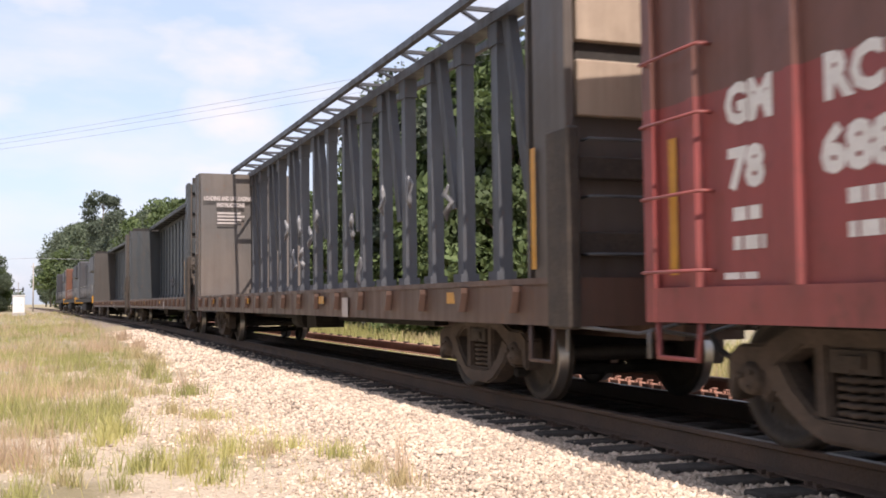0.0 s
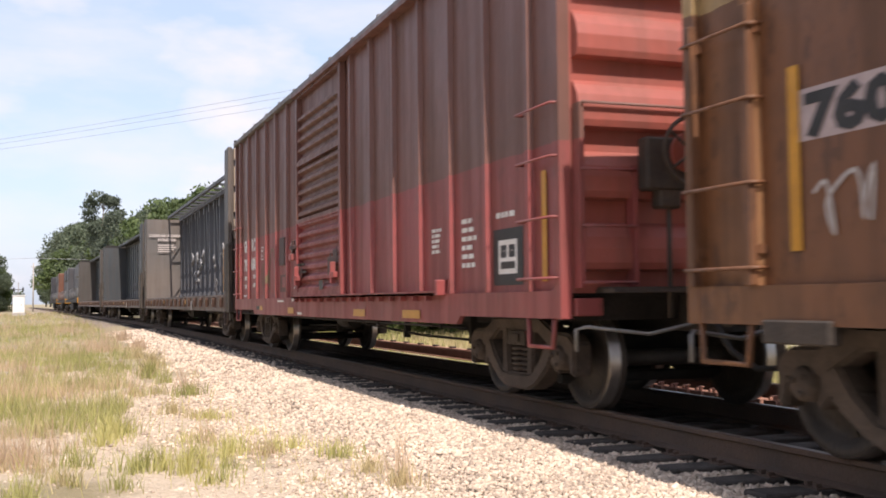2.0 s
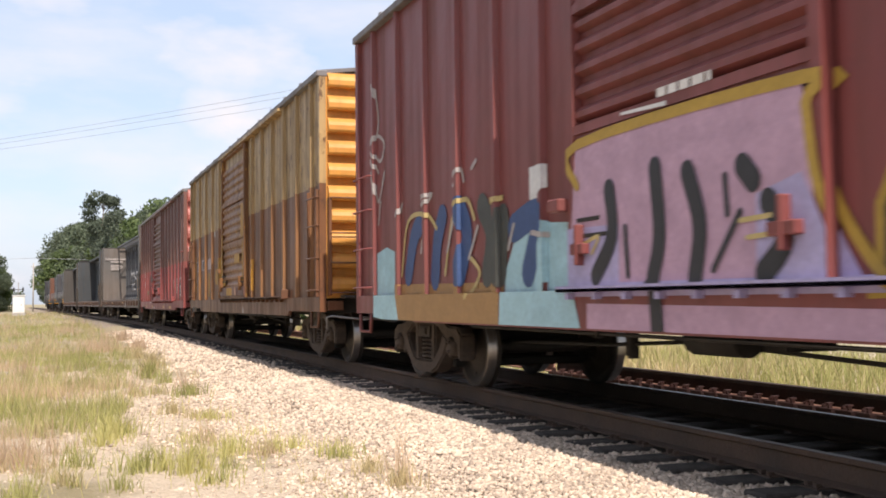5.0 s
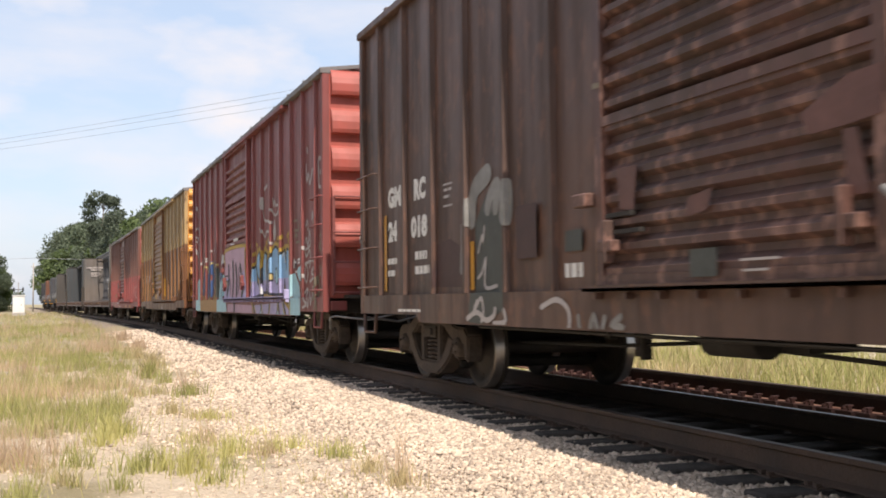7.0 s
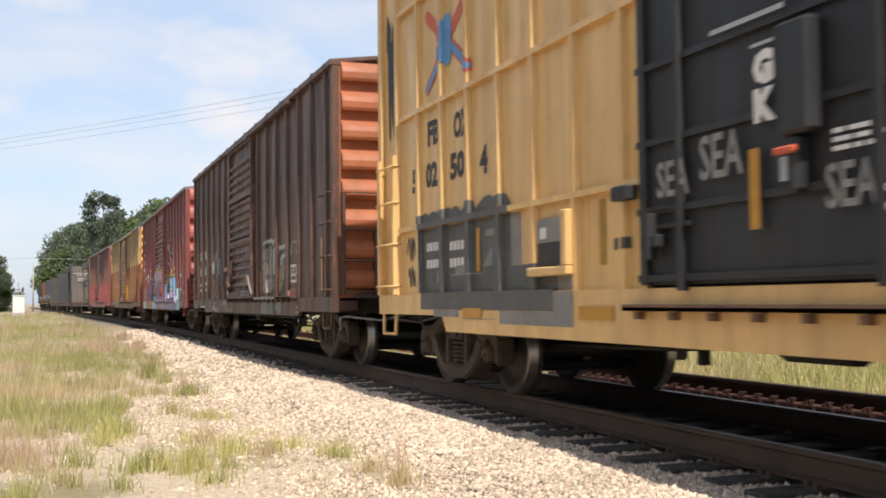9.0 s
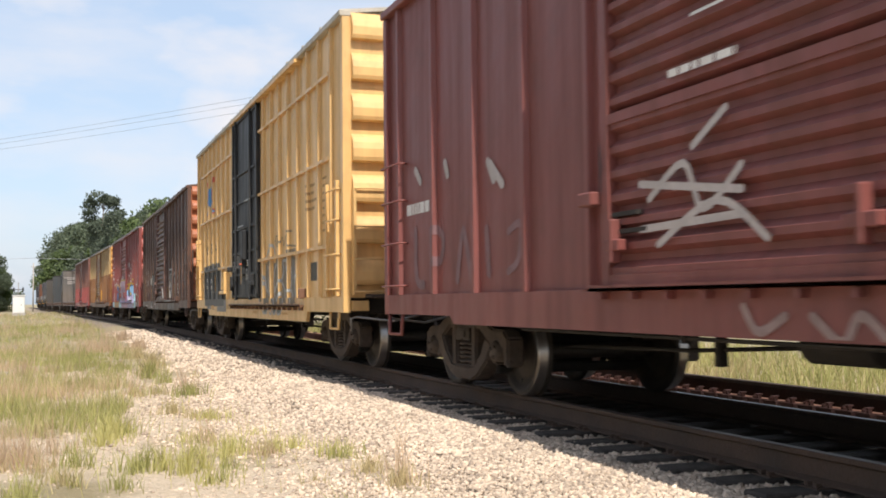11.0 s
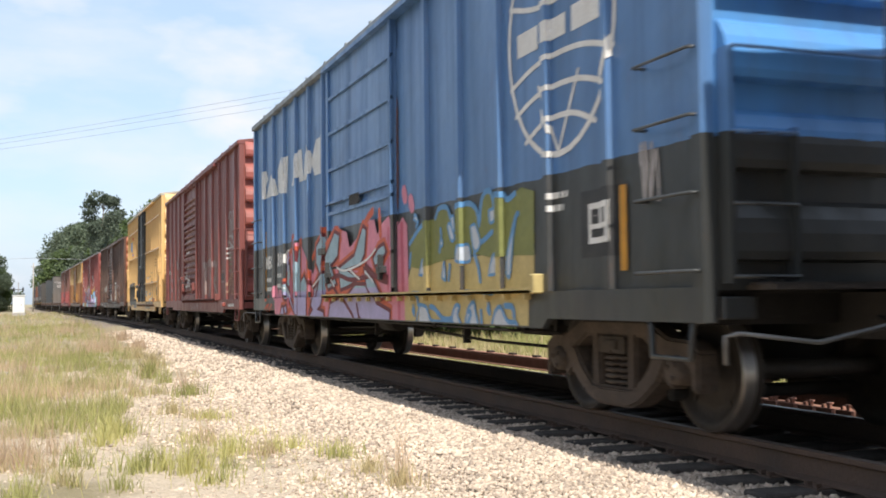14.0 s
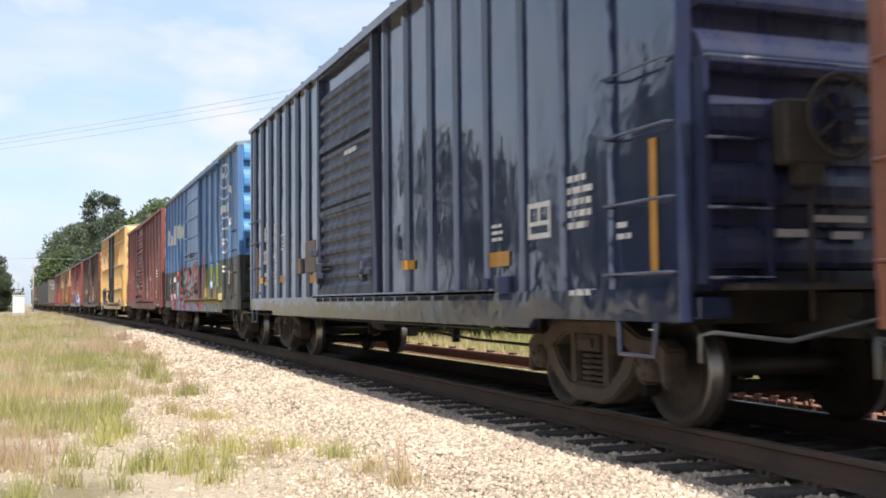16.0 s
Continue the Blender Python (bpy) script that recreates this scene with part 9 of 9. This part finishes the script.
def grass_fields():
    rng = np.random.default_rng(12)
    dry, green, reed, yellow = [], [], [], []
    # turf left of the stones, thin on the sandy strip
    for s0, s1, count in ((6, 11, 26000), (11, 18, 26000), (18, 32, 24000), (32, 70, 20000), (70, 150, 12000)):
        s = rng.uniform(s0, s1, count)
        x = rng.uniform(-0.06 * s1 - 1.2, 2.6, count)
        for a, b in zip(x, s):
            dense = float(np.interp(b, (7, 10.3, 12.5, 18.4, 30, 42, 80), (-0.25, 0.05, 0.6, 1.3, 1.75, 2.15, 2.2))) + 0.45 * noise.noise((b * 0.5, 1, 1)) + 0.5 * noise.noise((b * 1.7, a * 1.5, 4))
            sparse = dense + float(np.interp(b, (7, 16, 30), (1.9, 0.9, 0.3)))
            k = noise.noise((a * 1.1, b * 0.7, 7.0)) + 0.6 * noise.noise((a * 3.2, b * 2.2, 2.0))
            if a > sparse or k < (-0.12 if a < dense else 0.5):
                continue
            h = rng.choice((0.09, 0.14, 0.2, 0.3), p=(0.4, 0.35, 0.18, 0.07)) * rng.uniform(0.7, 1.2) * (1.0 + 0.8 * max(0, k)) * (1.0 if a < dense else 0.7)
            w = 0.0022 + 0.00017 * b
            row = (a, b, ground_height(a, b) - 0.01, h, w)
            mood = 1.3 * noise.noise((a * 0.6, b * 0.35, 30.0)) + rng.normal(0, 0.25) + (0.3 if a > dense else 0)
            if mood > 0.0:
                green.append(row)
            elif mood < -0.42:
                reed.append((a, b, row[2], h * 1.6, w * 0.8))
            else:
                dry.append(row)
    # single pale straws and small sprouts
    for i in range(420):
        b = rng.uniform(7.0, 22.0)
        a = rng.uniform(-0.06 * b - 1.0, 1.9)
        yellow.append((a, b, ground_height(a, b) - 0.01, rng.uniform(0.16, 0.42), 0.0022 + 0.00015 * b))
    # tufts on the edge of the stones
    for x, s, n, h, pick in ((1.0, 8.43, 60, 0.24, yellow), (0.85, 8.7, 45, 0.2, yellow), (1.15, 8.6, 40, 0.2, yellow), (1.4, 9.16, 45, 0.24, yellow), (1.5, 9.4, 35, 0.18, yellow), (2.02, 9.27, 35, 0.16, yellow), (1.88, 9.4, 30, 0.14, yellow), (2.2, 8.7, 35, 0.18, yellow), (2.27, 8.47, 70, 0.15, green), (1.1, 7.85, 40, 0.16, yellow), (1.2, 7.95, 30, 0.18, green), (0.58, 10.96, 80, 0.24, yellow),
                             (0.7, 11.3, 70, 0.26, green), (0.45, 10.5, 60, 0.2, yellow), (1.84, 15.33, 150, 0.2, green), (1.8, 15.5, 24, 0.6, reed), (1.36, 12.93, 110, 0.17, dry), (1.68, 12.14, 90, 0.13, yellow), (1.55, 12.4, 60, 0.13, dry), (2.27, 7.72, 100, 0.15, dry), (2.31, 7.08, 110, 0.17, dry), (2.31, 7.15, 14, 0.5, reed), (2.4, 7.3, 10, 0.4, reed), (1.78, 9.2, 90, 0.14, dry), (1.7, 9.05, 50, 0.12, reed),
                             (1.81, 7.61, 30, 0.1, dry), (0.71, 8.85, 110, 0.2, green), (0.6, 8.6, 60, 0.18, green), (1.9, 22.0, 160, 0.4, dry), (1.6, 19.0, 160, 0.35, green), (1.75, 20.5, 140, 0.3, dry), (2.2, 30, 160, 0.35, reed), (2.3, 38, 160, 0.4, reed), (0.2, 9.2, 90, 0.2, green), (0.1, 8.3, 80, 0.18, dry), (0.45, 7.9, 60, 0.14, green), (1.9, 26, 160, 0.3, dry), (1.2, 10.3, 24, 0.12, yellow), (1.9, 10.4, 20, 0.1, yellow)):
        for i in range(int(n * 1.6) if pick is yellow else n):
            r, a = abs(rng.normal(0, 0.09 + s * 0.0035)), rng.uniform(0, math.tau)
            q = (x + r * math.cos(a), s + 1.4 * r * math.sin(a))
            pick.append((q[0], q[1], ground_height(*q) - 0.01, h * rng.uniform(0.5, 1.15), 0.003 + 0.00022 * s))
    # rough grass beyond the far rail
    for s0, s1, count in ((4, 12, 6000), (12, 24, 9000), (24, 45, 9000)):
        s = rng.uniform(s0, s1, count)
        x = 7.3 + rng.uniform(0, 1, count) ** 1.3 * 7
        for a, b in zip(x, s):
            k = noise.noise((a * 0.5, b * 0.3, 11.0))
            row = (a, b, -0.42, rng.uniform(0.2, 0.55) * (1 + 0.6 * k) * min(1, 0.35 + (a - 7.3) * 0.4), 0.006 + 0.0003 * b)
            (green if k + rng.normal(0, 0.2) > 0.0 else dry).append(row)
    blades("dry_grass", np.array(dry), "dry straw-coloured grass beside the track", GRASS)
    blades("green_grass", np.array(green), "patchy green grass and weeds beside the track", GRASS_G)
    blades("yellow_weeds", np.array(yellow), "pale yellow-green weeds sprouting through stones", GRASS_Y)
    blades("seed_grass", np.array(reed), "tall pinkish seeding grass stalks", REED)


grass_fields()

# ---- wires, poles, crossing ----
POLE = plain("weathered_pole", (0.38, 0.35, 0.31), (0.46, 0.42, 0.38), 3.0, 0.9, 0.0, 0.4, 30)
WIRE = plain("grey_wire", (0.3, 0.32, 0.35), (0.36, 0.37, 0.4), 2.0, 0.6, 0.3, 0.0, 30)
PALE = plain("white_cabinet_paint", (0.78, 0.78, 0.76), (0.7, 0.7, 0.68), 2.0, 0.5, 0.0, 0.1, 40)
ROADM = plain("pale_road_gravel", (0.45, 0.4, 0.34), (0.36, 0.32, 0.27), 1.5, 0.95, 0.0, 0.6, 30)


def pole_at(name, x, s, height, label, arm=1.2):
    pole = tagged(new(name), label, "utility pole")
    part("shaft", tube(bmesh.new(), [(0, 0, -0.6), (0, 0, height)], [0.13, 0.08], 10), POLE, pole)
    part("crossarm", boxes((-arm, arm, -0.06, 0.06, height - 0.75, height - 0.62)), POLE, pole)
    for k in (0.15 - arm, 0.0, arm - 0.15):
        part("insulator", lathe(bmesh.new(), [(-0.03, 0.04), (0.03, 0.06), (0.09, 0.03)], 8, (k, 0, height - 0.55)), PALE, pole)
    pole.matrix_world = pose(x, s, -0.4, 0, 0, 34)
    return pole


def wire_between(a, b, sag, thick=0.007):
    a, b = Vector(a), Vector(b)
    pts = [a.lerp(b, k / 24) - Vector((0, 0, sag * 4 * (k / 24) * (1 - k / 24))) for k in range(25)]
    ob = new("overhead_wire", finish("overhead_wire", tube(bmesh.new(), pts, thick, 5), WIRE))
    tagged(ob, "thin grey overhead wire", "wire", "overhead wires")


pole_at("utility_pole", -24.0, 91.0, 11.6, "tall wooden pole carrying wires over the line")
pole_at("utility_pole", 34.0, 4.5, 11.6, "wooden pole carrying wires over the line")
for k, dz in ((-1.05, 0.0), (0.0, 0.05), (1.05, 0.0)):
    wire_between((-24 + k * 0.8, 91 + k * 0.55, 10.3 + dz), (34 + k * 0.8, 4.5 + k * 0.55, 10.3 + dz), 1.1)
pole_at("utility_pole", -2.9, 190, 8.3, "far wooden pole beside the crossing", 0.4)
wire_between((-60, 196, 8.9), (-2.9, 190, 8.7), 0.6, 0.03)
wire_between((-2.9, 190, 8.7), (60, 184, 9.0), 0.6, 0.03)

cabinet = tagged(new("signal_cabinet"), "white metal signal cabinet beside the crossing", "signal cabinet")
part("housing", boxes((-0.8, 0.8, -0.8, 0.8, 0.1, 2.55), bevel=0.04), PALE, cabinet)
part("roof", boxes((-0.9, 0.9, -0.9, 0.9, 2.55, 2.68), bevel=0.03), PALE, cabinet)
part("door", boxes((-0.55, 0.55, -0.83, -0.8, 0.25, 2.35), bevel=0.01), PALE, cabinet)
part("door_handle", boxes((0.32, 0.42, -0.87, -0.83, 1.2, 1.35)), STEEL, cabinet)
part("plinth", boxes((-0.9, 0.9, -0.9, 0.9, -0.3, 0.1)), POLE, cabinet)
cabinet.matrix_world = pose(-3.45, 128, -0.1) @ Matrix.Scale(0.78, 4)

signal = tagged(new("crossing_signal"), "black crossing signal on a steel mast", "crossing signal")
part("mast", tube(bmesh.new(), [(0, 0, 0), (0, 0, 4.2)], 0.07, 8), GALV, signal)
part("lamp_bar", boxes((-0.7, 0.7, -0.05, 0.05, 3.2, 3.3)), STEEL, signal)
for k in (-0.55, 0.55):
    part("lamp_hood", lathe(bmesh.new(), [(-0.1, 0.28), (0.1, 0.28)], 14, (k, 0, 3.25)), BLACKP, signal)
signal.matrix_world = pose(-4.0, 146, -0.4)

road_v = [(-60, 150, -0.33), (60, 138, -0.33), (60, 146, -0.33), (-60, 158, -0.33)]
tagged(new("road", bulk("road", road_v, [(0, 1, 2, 3)], ROADM)), "pale gravel road over the crossing", "road", kind="structure")


# ---- movement ----
SPEED, GAIN = 8.416, 0.0125
# slack running in and out along the train
SLACK_T, SLACK = (3.2, 5.5, 6.0, 6.5, 7.0, 7.5, 8.5, 9.0), (0.0, -0.15, -0.18, -0.17, 0.0, 0.05, 0.05, 0.0)
CARS = ((car_gm, 73.0, 15.4), (car_y, 55.85, 15.4), (car_rg, 38.45, 15.1), (car_db, 21.35, 15.4), (car_fb, 3.7, 15.2), (car_r, -13.4, 15.1), (car_pa, -30.2, 15.1), (car_bm, -46.85, 15.2), (car_n, -63.75, 15.3),
        (car_ca, 96.4, 22.2), (car_cb, 120.7, 22.2), (car_cc, 145.0, 22.2), (loco_a, 165.4, 18.6), (loco_b, 185.6, 18.6), (loco_c, 205.8, 18.6))


def gone(t):
    """Metres along the track, counted from the place at eight seconds."""
    return SPEED * (t - 8) + GAIN * (t - 8) ** 2 / 2 + float(np.interp(t, SLACK_T, SLACK))


def car_pose(s, length):
    a, b = on_track(s - 1.6), on_track(s - length + 1.6)
    d = (a - b).normalized()
    yaw = math.degrees(math.atan2(-d.x, d.y))
    return pose(a.x + d.x * 1.6, a.y + d.y * 1.6, 0, 0, 0, yaw)


def motions():
    for car, s8, length in CARS:
        walk(car, [(k * 0.5, car_pose(s8 + gone(k * 0.5), length)) for k in range(33)])
    step = 2 / FPS
    turns = [(k * step, math.degrees(gone(k * step) / WHEEL_R)) for k in range(241)]
    for wheel, y in SPINNERS:
        walk(wheel, [(t, pose(0, y, WHEEL_R, -a + y * 40)) for t, a in turns])


motions()
